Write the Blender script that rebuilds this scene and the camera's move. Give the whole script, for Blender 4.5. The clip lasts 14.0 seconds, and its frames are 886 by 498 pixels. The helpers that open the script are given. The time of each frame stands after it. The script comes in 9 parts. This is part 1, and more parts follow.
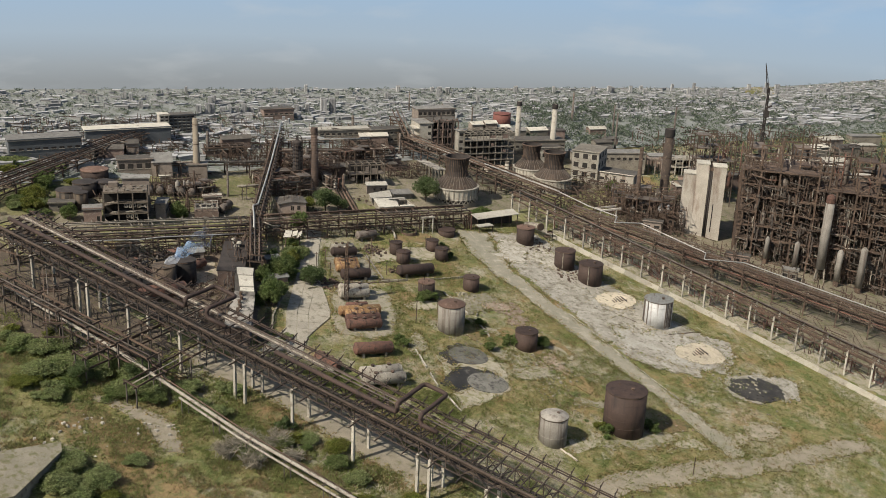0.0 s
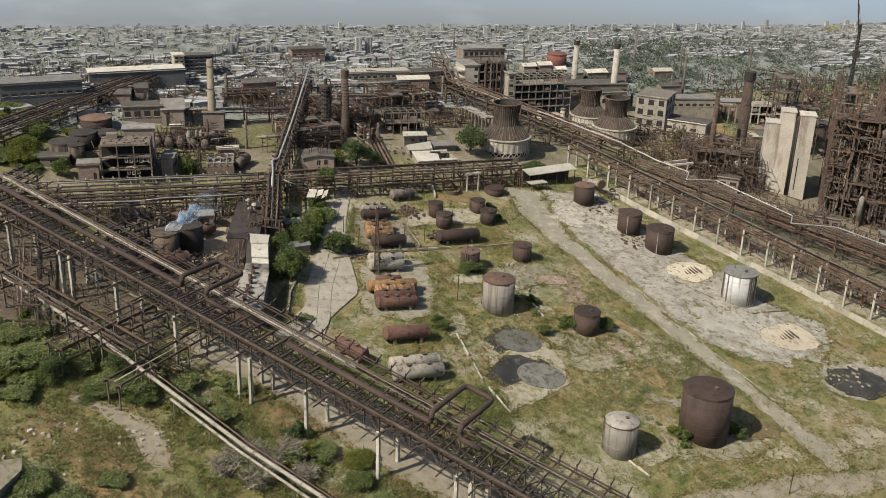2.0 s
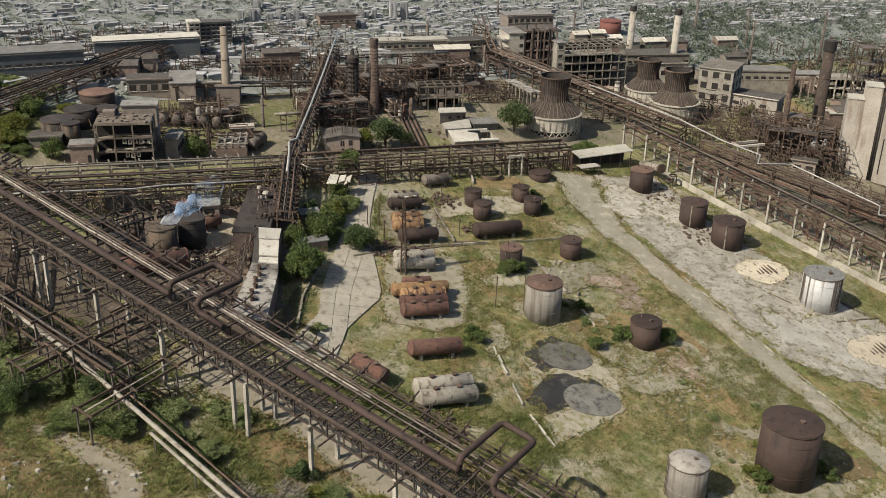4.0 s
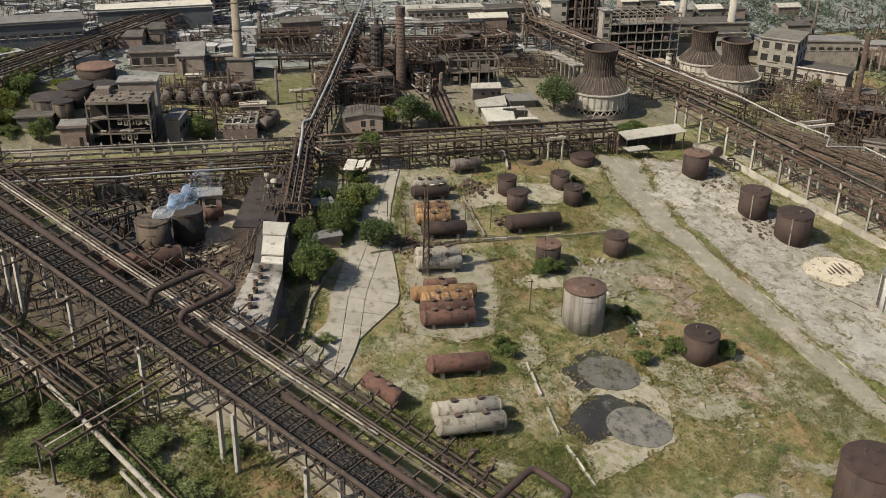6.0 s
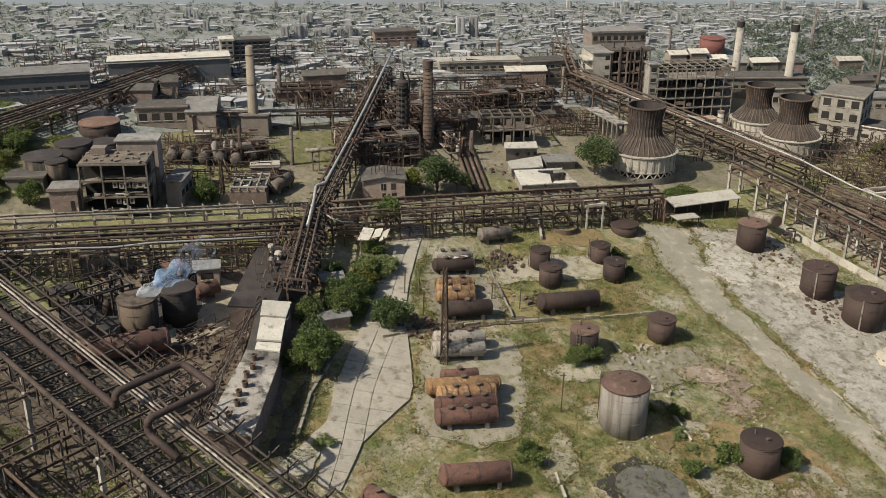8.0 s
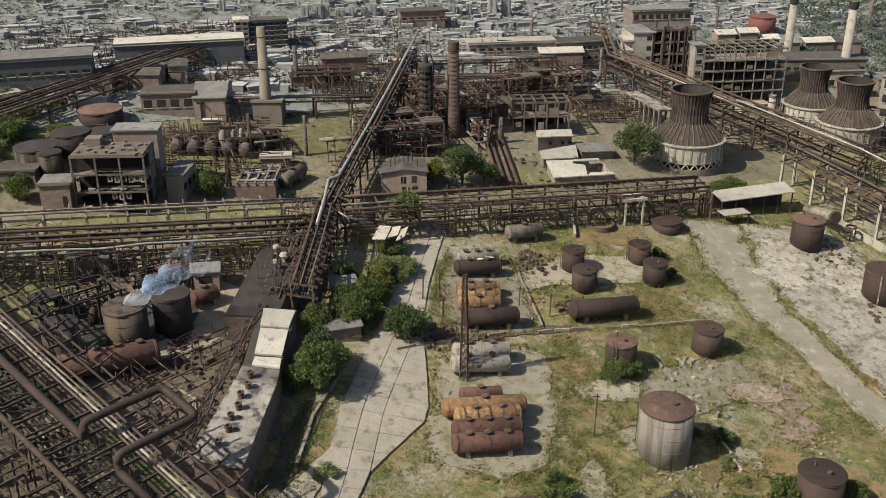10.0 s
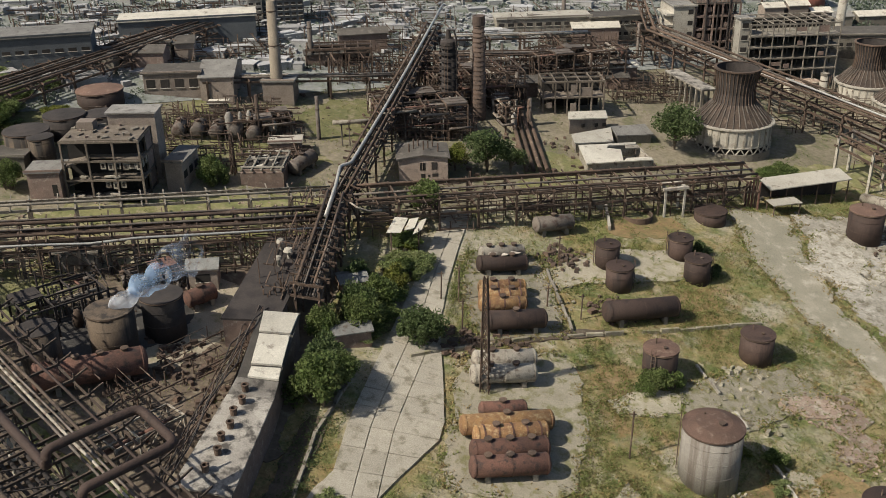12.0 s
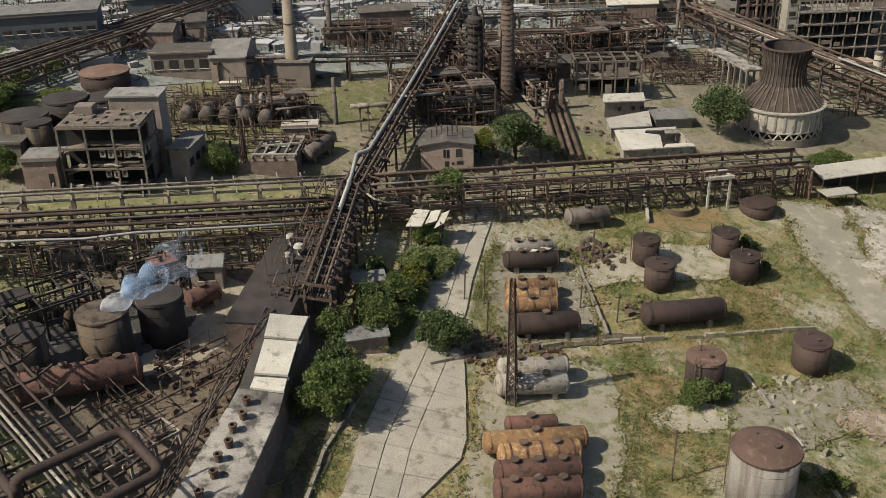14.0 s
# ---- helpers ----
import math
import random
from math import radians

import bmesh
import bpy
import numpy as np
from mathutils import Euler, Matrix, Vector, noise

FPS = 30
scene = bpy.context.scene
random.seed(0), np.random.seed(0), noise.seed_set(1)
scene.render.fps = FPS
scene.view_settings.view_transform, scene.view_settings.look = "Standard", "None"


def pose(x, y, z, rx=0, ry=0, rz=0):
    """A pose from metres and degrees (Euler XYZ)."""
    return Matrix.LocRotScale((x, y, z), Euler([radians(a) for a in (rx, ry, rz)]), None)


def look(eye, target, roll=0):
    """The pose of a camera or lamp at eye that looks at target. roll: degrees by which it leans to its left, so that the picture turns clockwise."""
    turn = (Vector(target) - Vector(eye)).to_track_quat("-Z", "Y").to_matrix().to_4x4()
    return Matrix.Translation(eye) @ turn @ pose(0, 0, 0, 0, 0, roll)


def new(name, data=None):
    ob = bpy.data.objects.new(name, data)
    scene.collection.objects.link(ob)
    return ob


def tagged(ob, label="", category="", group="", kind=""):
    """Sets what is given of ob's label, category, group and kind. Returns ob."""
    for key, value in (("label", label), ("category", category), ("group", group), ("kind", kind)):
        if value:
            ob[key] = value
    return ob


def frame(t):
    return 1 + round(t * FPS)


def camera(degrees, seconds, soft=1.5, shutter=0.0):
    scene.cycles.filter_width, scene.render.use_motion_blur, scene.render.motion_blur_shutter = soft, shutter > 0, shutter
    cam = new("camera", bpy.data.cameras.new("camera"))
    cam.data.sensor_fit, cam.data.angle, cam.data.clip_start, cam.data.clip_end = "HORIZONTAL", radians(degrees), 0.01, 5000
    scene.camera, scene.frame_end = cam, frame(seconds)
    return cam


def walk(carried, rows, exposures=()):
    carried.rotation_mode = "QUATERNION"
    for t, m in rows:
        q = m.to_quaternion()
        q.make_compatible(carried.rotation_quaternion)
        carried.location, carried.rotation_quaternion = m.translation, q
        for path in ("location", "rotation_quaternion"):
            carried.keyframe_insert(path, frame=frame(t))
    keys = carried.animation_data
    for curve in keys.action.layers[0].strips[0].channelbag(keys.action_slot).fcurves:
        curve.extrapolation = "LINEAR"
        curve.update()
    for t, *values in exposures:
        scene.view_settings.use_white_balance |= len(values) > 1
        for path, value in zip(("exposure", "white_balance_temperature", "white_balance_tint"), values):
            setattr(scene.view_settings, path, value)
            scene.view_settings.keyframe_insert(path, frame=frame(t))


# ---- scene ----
U = 1.5  # metres to one unit of the plan below
cam = camera(48.0, 14.0, soft=0.6)
# t, x, y, z in plan units, yaw, pitch, roll
ROWS = [
    (0.0, -0.08, 0.17, 75.97, 0.00, -18.13, -2.33),
    (0.5, 0.04, 7.97, 74.62, 0.66, -19.00, -2.22),
    (1.0, 0.06, 15.63, 73.20, 1.36, -19.89, -2.11),
    (1.5, 0.11, 22.41, 71.96, 2.00, -20.71, -1.98),
    (2.0, 0.17, 29.05, 70.71, 2.69, -21.58, -1.83),
    (2.5, 0.26, 35.00, 69.53, 3.33, -22.15, -1.69),
    (3.0, 0.40, 40.95, 68.37, 4.03, -22.62, -1.57),
    (5.5, 0.69, 65.10, 64.03, 7.07, -24.90, -0.92),
    (6.0, 0.83, 69.32, 63.23, 7.69, -25.34, -0.77),
    (6.5, 1.02, 73.46, 62.73, 8.35, -24.90, -0.71),
    (7.0, 1.22, 77.51, 62.14, 9.06, -24.18, -0.62),
    (7.5, 1.39, 81.32, 61.55, 9.73, -23.45, -0.59),
    (8.0, 1.50, 85.33, 61.03, 10.42, -22.76, -0.50),
    (10.5, 1.08, 100.36, 57.85, 13.00, -24.20, 0.31),
    (11.0, 0.76, 103.24, 57.18, 13.44, -24.52, 0.42),
    (11.5, 0.58, 105.62, 56.54, 13.91, -24.80, 0.61),
    (12.0, 0.22, 108.17, 55.84, 14.35, -25.06, 0.77),
    (12.5, -0.06, 110.31, 55.30, 14.77, -25.33, 0.95),
    (13.0, -0.47, 112.58, 54.75, 15.21, -25.66, 1.08),
    (13.5, -0.93, 114.56, 54.13, 15.57, -25.90, 1.18),
    (14.0, -1.36, 116.59, 53.56, 15.98, -26.17, 1.33),
]
walk(cam, [(t, pose(x * U, y * U, z * U, 90 + pitch, roll, yaw)) for t, x, y, z, yaw, pitch, roll in ROWS],
     exposures=((0.0, 0.05), (1.5, 0.10), (7.0, 0.09), (14.0, 0.03)))

# ---------------------------------------------------------------- light
SUN_DIR = Vector((-0.53, -0.46, 0.71)).normalized()  # towards the sun
world = bpy.data.worlds.new("sky")
scene.world = world
world.use_nodes = True
wn = world.node_tree
sky = wn.nodes.new("ShaderNodeTexSky")
sky.sky_type, sky.sun_disc = "NISHITA", False
sky.sun_elevation = math.asin(SUN_DIR.z)
sky.sun_rotation = math.atan2(SUN_DIR.x, SUN_DIR.y)
sky.dust_density, sky.air_density = 2.5, 1.2
wn.links.new(sky.outputs[0], wn.nodes["Background"].inputs[0])
wn.nodes["Background"].inputs[1].default_value = 0.07
sun = new("sun", bpy.data.lights.new("sun", "SUN"))
sun.data.energy, sun.data.angle, sun.data.color = 5.0, radians(0.8), (1.0, 0.925, 0.79)
sun.matrix_world = look(SUN_DIR * 400, (0, 0, 0))

# ---------------------------------------------------------------- materials


def mat(name, c1, c2, scale=0.6, rough=0.85, metal=0.0, c3=None, streak=0.0, bump=0.25, fine=9.0, vary=0.25, amount3=0.5):
    """Two colours in large patches, a third in stains or streaks, fine grain, bump and a shift of tone from piece to piece."""
    m = bpy.data.materials.new(name)
    m.use_nodes = True
    t = m.node_tree
    N, L = t.nodes, t.links
    bsdf = N["Principled BSDF"]
    bsdf.inputs["Roughness"].default_value, bsdf.inputs["Metallic"].default_value = rough, metal
    geo, info = N.new("ShaderNodeNewGeometry"), N.new("ShaderNodeObjectInfo")

    def noise(sc, detail, vec=None):
        n = N.new("ShaderNodeTexNoise")
        n.inputs["Scale"].default_value, n.inputs["Detail"].default_value = sc / U, detail
        n.inputs["Roughness"].default_value = 0.62
        L.new(vec or geo.outputs["Position"], n.inputs["Vector"])
        return n.outputs["Fac"]

    def ramp(fac, lo, hi):
        n = N.new("ShaderNodeMapRange")
        n.inputs["From Min"].default_value, n.inputs["From Max"].default_value = lo, hi
        L.new(fac, n.inputs["Value"])
        return n.outputs[0]

    def mix(fac, a, b, kind="MIX"):
        n = N.new("ShaderNodeMix")
        n.data_type, n.blend_type = "RGBA", kind
        for socket, v in ((n.inputs[0], fac), (n.inputs[6], a), (n.inputs[7], b)):
            if isinstance(v, (int, float)):
                socket.default_value = v
            elif isinstance(v, tuple):
                socket.default_value = (*v, 1.0)
            else:
                L.new(v, socket)
        return n.outputs[2]

    col = mix(ramp(noise(scale, 5.0), 0.36, 0.64), c1, c2)
    if c3:
        if streak:
            mp = N.new("ShaderNodeMapping")
            mp.inputs["Scale"].default_value = (1.0, 1.0, streak)
            L.new(geo.outputs["Position"], mp.inputs["Vector"])
            vec = mp.outputs[0]
        else:
            vec = None
        lo = 0.66 - 0.3 * amount3
        col = mix(ramp(noise(scale * 2.3, 6.0, vec), lo, lo + 0.13), col, c3)
    grain = noise(fine, 6.0)
    g = N.new("ShaderNodeMapRange")
    g.inputs["From Min"].default_value, g.inputs["From Max"].default_value = 0.3, 0.7
    g.inputs["To Min"].default_value, g.inputs["To Max"].default_value = 0.72, 1.2
    L.new(grain, g.inputs["Value"])
    comb = N.new("ShaderNodeCombineColor")
    for k in range(3):
        L.new(g.outputs[0], comb.inputs[k])
    col = mix(1.0, col, comb.outputs[0], "MULTIPLY")
    hsv = N.new("ShaderNodeHueSaturation")
    v = N.new("ShaderNodeMapRange")
    v.inputs["To Min"].default_value, v.inputs["To Max"].default_value = 1.0 - vary, 1.0 + vary
    add = N.new("ShaderNodeMath")
    add.operation = "ADD"
    L.new(info.outputs["Random"], add.inputs[0])
    L.new(geo.outputs["Random Per Island"], add.inputs[1])
    fr = N.new("ShaderNodeMath")
    fr.operation = "FRACT"
    L.new(add.outputs[0], fr.inputs[0])
    L.new(fr.outputs[0], v.inputs["Value"])
    L.new(v.outputs[0], hsv.inputs["Value"])
    L.new(col, hsv.inputs["Color"])
    L.new(hsv.outputs[0], bsdf.inputs["Base Color"])
    if bump:
        b = N.new("ShaderNodeBump")
        b.inputs["Strength"].default_value, b.inputs["Distance"].default_value = bump, 0.15 * U
        L.new(grain, b.inputs["Height"])
        L.new(b.outputs[0], bsdf.inputs["Normal"])
    return m


def leaf_mat(name, c1, c2):
    m = mat(name, c1, c2, scale=0.5, rough=0.7, bump=0.0, vary=0.45, fine=3.0)
    t = m.node_tree
    bsdf = t.nodes["Principled BSDF"]
    bsdf.inputs["Specular IOR Level"].default_value = 0.15
    tr, mx = t.nodes.new("ShaderNodeBsdfTranslucent"), t.nodes.new("ShaderNodeMixShader")
    mx.inputs[0].default_value = 0.5
    t.links.new(bsdf.inputs["Base Color"].links[0].from_socket, tr.inputs[0])
    t.links.new(bsdf.outputs[0], mx.inputs[1])
    t.links.new(tr.outputs[0], mx.inputs[2])
    t.links.new(mx.outputs[0], t.nodes["Material Output"].inputs[0])
    return m


RUST_DARK = mat("rust dark steel", (0.066, 0.046, 0.035), (0.12, 0.08, 0.057), 0.5, 0.9, c3=(0.20, 0.148, 0.112), amount3=0.35)
BRIDGE = mat("blackened rusty steel", (0.048, 0.036, 0.029), (0.085, 0.061, 0.046), 0.5, 0.9, c3=(0.15, 0.112, 0.088), amount3=0.3)
STEEL_GREY = mat("weathered steel", (0.10, 0.085, 0.072), (0.16, 0.135, 0.115), 0.5, 0.8, c3=(0.07, 0.045, 0.035), amount3=0.5)
TANK_BROWN = mat("brown tank paint", (0.046, 0.029, 0.023), (0.064, 0.04, 0.032), 0.35, 0.8, c3=(0.03, 0.02, 0.017), streak=0.12, amount3=0.45)
TANK_ROOF = mat("rusty tank roof", (0.12, 0.074, 0.056), (0.165, 0.10, 0.074), 0.6, 0.85, c3=(0.21, 0.15, 0.115), amount3=0.35)
TANK_GREY = mat("grey limewashed steel", (0.285, 0.265, 0.235), (0.225, 0.205, 0.178), 0.5, 0.85, c3=(0.155, 0.13, 0.11), streak=0.05, amount3=0.5)
TANK_SILVER = mat("aluminium paint", (0.42, 0.42, 0.42), (0.34, 0.34, 0.335), 0.5, 0.55, metal=0.1, c3=(0.15, 0.12, 0.10), streak=0.04, amount3=0.35)
RUST_ORANGE = mat("orange rust", (0.30, 0.175, 0.075), (0.175, 0.092, 0.052), 0.9, 0.9, c3=(0.36, 0.26, 0.14), amount3=0.5, bump=0.4)
RUST_RED = mat("red rust", (0.165, 0.083, 0.06), (0.11, 0.06, 0.046), 0.7, 0.9, c3=(0.062, 0.042, 0.036), amount3=0.5, bump=0.4)
WHITE_PEEL = mat("peeling white lagging", (0.37, 0.34, 0.285), (0.28, 0.25, 0.205), 0.6, 0.9, c3=(0.13, 0.10, 0.08), amount3=0.45, bump=0.4)
LAGGING = mat("pale pipe lagging", (0.38, 0.345, 0.285), (0.26, 0.23, 0.185), 0.6, 0.9, c3=(0.12, 0.09, 0.072), amount3=0.6)
TANK_OLD = mat("sooty rust-streaked steel", (0.135, 0.10, 0.07), (0.085, 0.066, 0.05), 0.5, 0.85, c3=(0.036, 0.03, 0.026), streak=0.06, amount3=0.62)
BED = mat("dusty concrete bed", (0.35, 0.315, 0.245), (0.265, 0.24, 0.18), 0.4, 0.95, c3=(0.19, 0.18, 0.09), amount3=0.55)
SOIL = mat("dusty works soil", (0.25, 0.215, 0.155), (0.165, 0.146, 0.10), 0.16, 0.97, c3=(0.135, 0.135, 0.068), amount3=0.5, fine=1.6)
# stained soil; two sheets use its dark tone as painted shade
SOIL_DARK = mat("rust-stained and shade-dark soil", (0.105, 0.082, 0.06), (0.15, 0.115, 0.085), 0.3, 0.97, c3=(0.21, 0.18, 0.13), amount3=0.35, fine=2.0)
ZINC = mat("bright zinc cladding", (0.55, 0.54, 0.51), (0.45, 0.44, 0.41), 0.6, 0.5, metal=0.25, c3=(0.25, 0.2, 0.16), amount3=0.3)
CONCRETE = mat("weathered concrete", (0.25, 0.225, 0.185), (0.185, 0.165, 0.135), 0.4, 0.92, c3=(0.13, 0.11, 0.09), amount3=0.4)
CONCRETE_PALE = mat("pale concrete", (0.44, 0.41, 0.35), (0.36, 0.33, 0.28), 0.35, 0.92, c3=(0.22, 0.19, 0.155), amount3=0.4)
SLAB = mat("concrete paving", (0.40, 0.365, 0.30), (0.33, 0.30, 0.245), 0.3, 0.95, c3=(0.21, 0.19, 0.14), amount3=0.45, vary=0.07)
PLASTER = mat("pink-grey plaster", (0.29, 0.24, 0.20), (0.22, 0.18, 0.15), 0.5, 0.92, c3=(0.18, 0.145, 0.12), amount3=0.4)
PINK = mat("peeling pink plaster", (0.40, 0.32, 0.265), (0.32, 0.25, 0.205), 0.5, 0.92, c3=(0.22, 0.175, 0.145), amount3=0.4)
BRICK = mat("old brick", (0.23, 0.165, 0.135), (0.17, 0.125, 0.105), 0.8, 0.92, c3=(0.3, 0.25, 0.21), amount3=0.35, fine=14.0)
BRICK_CHIM = mat("red-brown brickwork", (0.125, 0.088, 0.07), (0.088, 0.064, 0.053), 0.7, 0.92, c3=(0.075, 0.055, 0.045), amount3=0.45, fine=14.0)
CHIM_PALE = mat("ochre chimney concrete", (0.33, 0.28, 0.215), (0.26, 0.215, 0.165), 0.4, 0.92, c3=(0.16, 0.13, 0.10), streak=0.05, amount3=0.4)
# soot on steel; a few parts use its black as painted shade
SOOT_SHADE = mat("sooty steel and painted shade", (0.028, 0.024, 0.023), (0.05, 0.041, 0.037), 0.5, 0.9)
TAR = mat("tar roofing", (0.062, 0.055, 0.048), (0.10, 0.09, 0.078), 0.4, 0.9, c3=(0.145, 0.13, 0.112), amount3=0.3)
ROOF_PALE = mat("pale roofing", (0.52, 0.49, 0.42), (0.42, 0.39, 0.33), 0.4, 0.9, c3=(0.2, 0.17, 0.14), amount3=0.3)
ROOF_GREY = mat("grey slate roofing", (0.27, 0.26, 0.24), (0.20, 0.19, 0.175), 0.5, 0.9, c3=(0.12, 0.11, 0.1), amount3=0.4)
WHITE_WALL = mat("whitewashed cladding", (0.54, 0.49, 0.425), (0.43, 0.385, 0.325), 0.22, 0.9, c3=(0.30, 0.235, 0.19), streak=0.15, amount3=0.45)
RUIN = mat("sooty brown concrete", (0.17, 0.14, 0.11), (0.115, 0.095, 0.076), 0.5, 0.94, c3=(0.24, 0.205, 0.165), amount3=0.35)
# near-black colour that stands for shade inside openings
INNER_SHADE = mat("painted inner shade", (0.02, 0.018, 0.016), (0.035, 0.03, 0.027), 0.5, 0.95)
OIL = mat("oil-soaked ground", (0.03, 0.028, 0.027), (0.06, 0.056, 0.05), 0.25, 0.65, c3=(0.2, 0.185, 0.16), amount3=0.2)
OIL_DISC = mat("grey sludge pad", (0.185, 0.178, 0.155), (0.13, 0.125, 0.107), 0.4, 0.9, c3=(0.06, 0.056, 0.052), amount3=0.5)
CHALK = mat("white powder spill", (0.58, 0.55, 0.485), (0.42, 0.39, 0.33), 0.35, 0.95, c3=(0.25, 0.225, 0.18), amount3=0.45)
SULPHUR = mat("cream powder spill", (0.56, 0.49, 0.375), (0.46, 0.40, 0.30), 0.3, 0.95, c3=(0.32, 0.28, 0.225), amount3=0.4)
ASPHALT = mat("bleached asphalt", (0.32, 0.29, 0.225), (0.245, 0.23, 0.175), 0.25, 0.95, c3=(0.40, 0.36, 0.29), amount3=0.45)
APRON = mat("stained apron concrete", (0.44, 0.41, 0.355), (0.30, 0.277, 0.228), 0.35, 0.95, c3=(0.19, 0.17, 0.125), amount3=0.5, fine=3.0)
ROOF_STAINED = mat("tar-stained roofing", (0.36, 0.335, 0.295), (0.22, 0.20, 0.175), 0.35, 0.9, c3=(0.075, 0.068, 0.06), amount3=0.6)
# paler than the frames: sun on the deck tops is in the colour
SUNLIT_DECK = mat("sun-paled steel decking", (0.19, 0.15, 0.12), (0.13, 0.10, 0.08), 0.5, 0.9, c3=(0.25, 0.21, 0.17), amount3=0.4)
# soil of the far town, its grey includes painted haze
CITY_SOIL = mat("haze-greyed town soil", (0.185, 0.195, 0.18), (0.225, 0.232, 0.222), 0.12, 0.97, c3=(0.13, 0.145, 0.115), amount3=0.5, bump=0, fine=1.0)
DRY_PATCH = mat("rust-brown dry growth", (0.25, 0.17, 0.085), (0.20, 0.155, 0.075), 0.3, 0.97, c3=(0.135, 0.135, 0.055), amount3=0.5, fine=2.0)
PATH = mat("trodden path", (0.34, 0.295, 0.225), (0.27, 0.235, 0.175), 0.4, 0.97, c3=(0.2, 0.185, 0.11), amount3=0.4)
RUBBLE = mat("brick rubble", (0.36, 0.27, 0.21), (0.26, 0.19, 0.15), 0.5, 0.95, c3=(0.42, 0.37, 0.30), amount3=0.5)
TIN = mat("grey sheet metal", (0.27, 0.27, 0.255), (0.19, 0.19, 0.18), 0.8, 0.7, metal=0.2, c3=(0.13, 0.1, 0.08), amount3=0.4)
# distance haze is mixed into these muted town colours
CITY_WALL = mat("haze-muted house walls", (0.34, 0.335, 0.325), (0.265, 0.262, 0.258), 0.06, 0.95, vary=0.22, bump=0)
CITY_ROOF = mat("haze-muted roofs", (0.42, 0.42, 0.425), (0.29, 0.285, 0.28), 0.09, 0.9, vary=0.34, bump=0)
FLATS = mat("haze-muted flats", (0.40, 0.395, 0.385), (0.31, 0.305, 0.30), 0.1, 0.95, vary=0.35, bump=0)
BLUE_GREY = mat("blue-grey cladding", (0.062, 0.07, 0.078), (0.085, 0.092, 0.098), 0.3, 0.85)
RED_PAINT = mat("red tank paint", (0.19, 0.07, 0.055), (0.15, 0.058, 0.046), 0.3, 0.8)
BARK = mat("bark", (0.10, 0.08, 0.06), (0.16, 0.13, 0.10), 2.0, 0.95)
LEAF_GREEN = leaf_mat("green leaves", (0.13, 0.18, 0.058), (0.18, 0.215, 0.085))
LEAF_SCRUB = leaf_mat("soft green scrub leaves", (0.215, 0.265, 0.11), (0.27, 0.295, 0.14))
LEAF_DARK = leaf_mat("dark leaves", (0.10, 0.14, 0.055), (0.135, 0.172, 0.078))
# leaf green paled and greyed, with the haze of distance in the colour
LEAF_FAR = leaf_mat("haze-greyed leaves", (0.135, 0.168, 0.118), (0.175, 0.202, 0.15))
LEAF_YELLOW = leaf_mat("yellow-green leaves", (0.16, 0.19, 0.04), (0.20, 0.20, 0.06))
TWIG = leaf_mat("bare grey twigs", (0.47, 0.43, 0.36), (0.36, 0.325, 0.265))
GRASS_DRY = leaf_mat("dry grass", (0.36, 0.285, 0.14), (0.29, 0.235, 0.11))
GRASS_GREEN = leaf_mat("green weeds", (0.19, 0.225, 0.078), (0.25, 0.262, 0.105))


def smoke_material(name, lo, hi, most, colour):
    """Thin bluish smoke: clear but for ragged drifts of white."""
    m = bpy.data.materials.new(name)
    m.use_nodes = True
    t = m.node_tree
    N, L = t.nodes, t.links
    bsdf = N["Principled BSDF"]
    bsdf.inputs["Base Color"].default_value = (*colour, 1.0)
    bsdf.inputs["Roughness"].default_value = 1.0
    bsdf.inputs["Specular IOR Level"].default_value = 0.0
    geo, n = N.new("ShaderNodeNewGeometry"), N.new("ShaderNodeTexNoise")
    n.inputs["Scale"].default_value, n.inputs["Detail"].default_value = 0.55 / U, 4.0
    L.new(geo.outputs["Position"], n.inputs["Vector"])
    r = N.new("ShaderNodeMapRange")
    for k, v in zip(("From Min", "From Max", "To Min", "To Max"), (lo, hi, 0.0, most)):
        r.inputs[k].default_value = v
    L.new(n.outputs["Fac"], r.inputs["Value"])
    tr, clear = N.new("ShaderNodeBsdfTranslucent"), N.new("ShaderNodeBsdfTransparent")
    tr.inputs[0].default_value = (*colour, 1.0)
    half, veil = N.new("ShaderNodeMixShader"), N.new("ShaderNodeMixShader")
    half.inputs[0].default_value = 0.5
    L.new(bsdf.outputs[0], half.inputs[1])
    L.new(tr.outputs[0], half.inputs[2])
    L.new(r.outputs[0], veil.inputs[0])
    L.new(clear.outputs[0], veil.inputs[1])
    L.new(half.outputs[0], veil.inputs[2])
    L.new(veil.outputs[0], N["Material Output"].inputs[0])
    return m


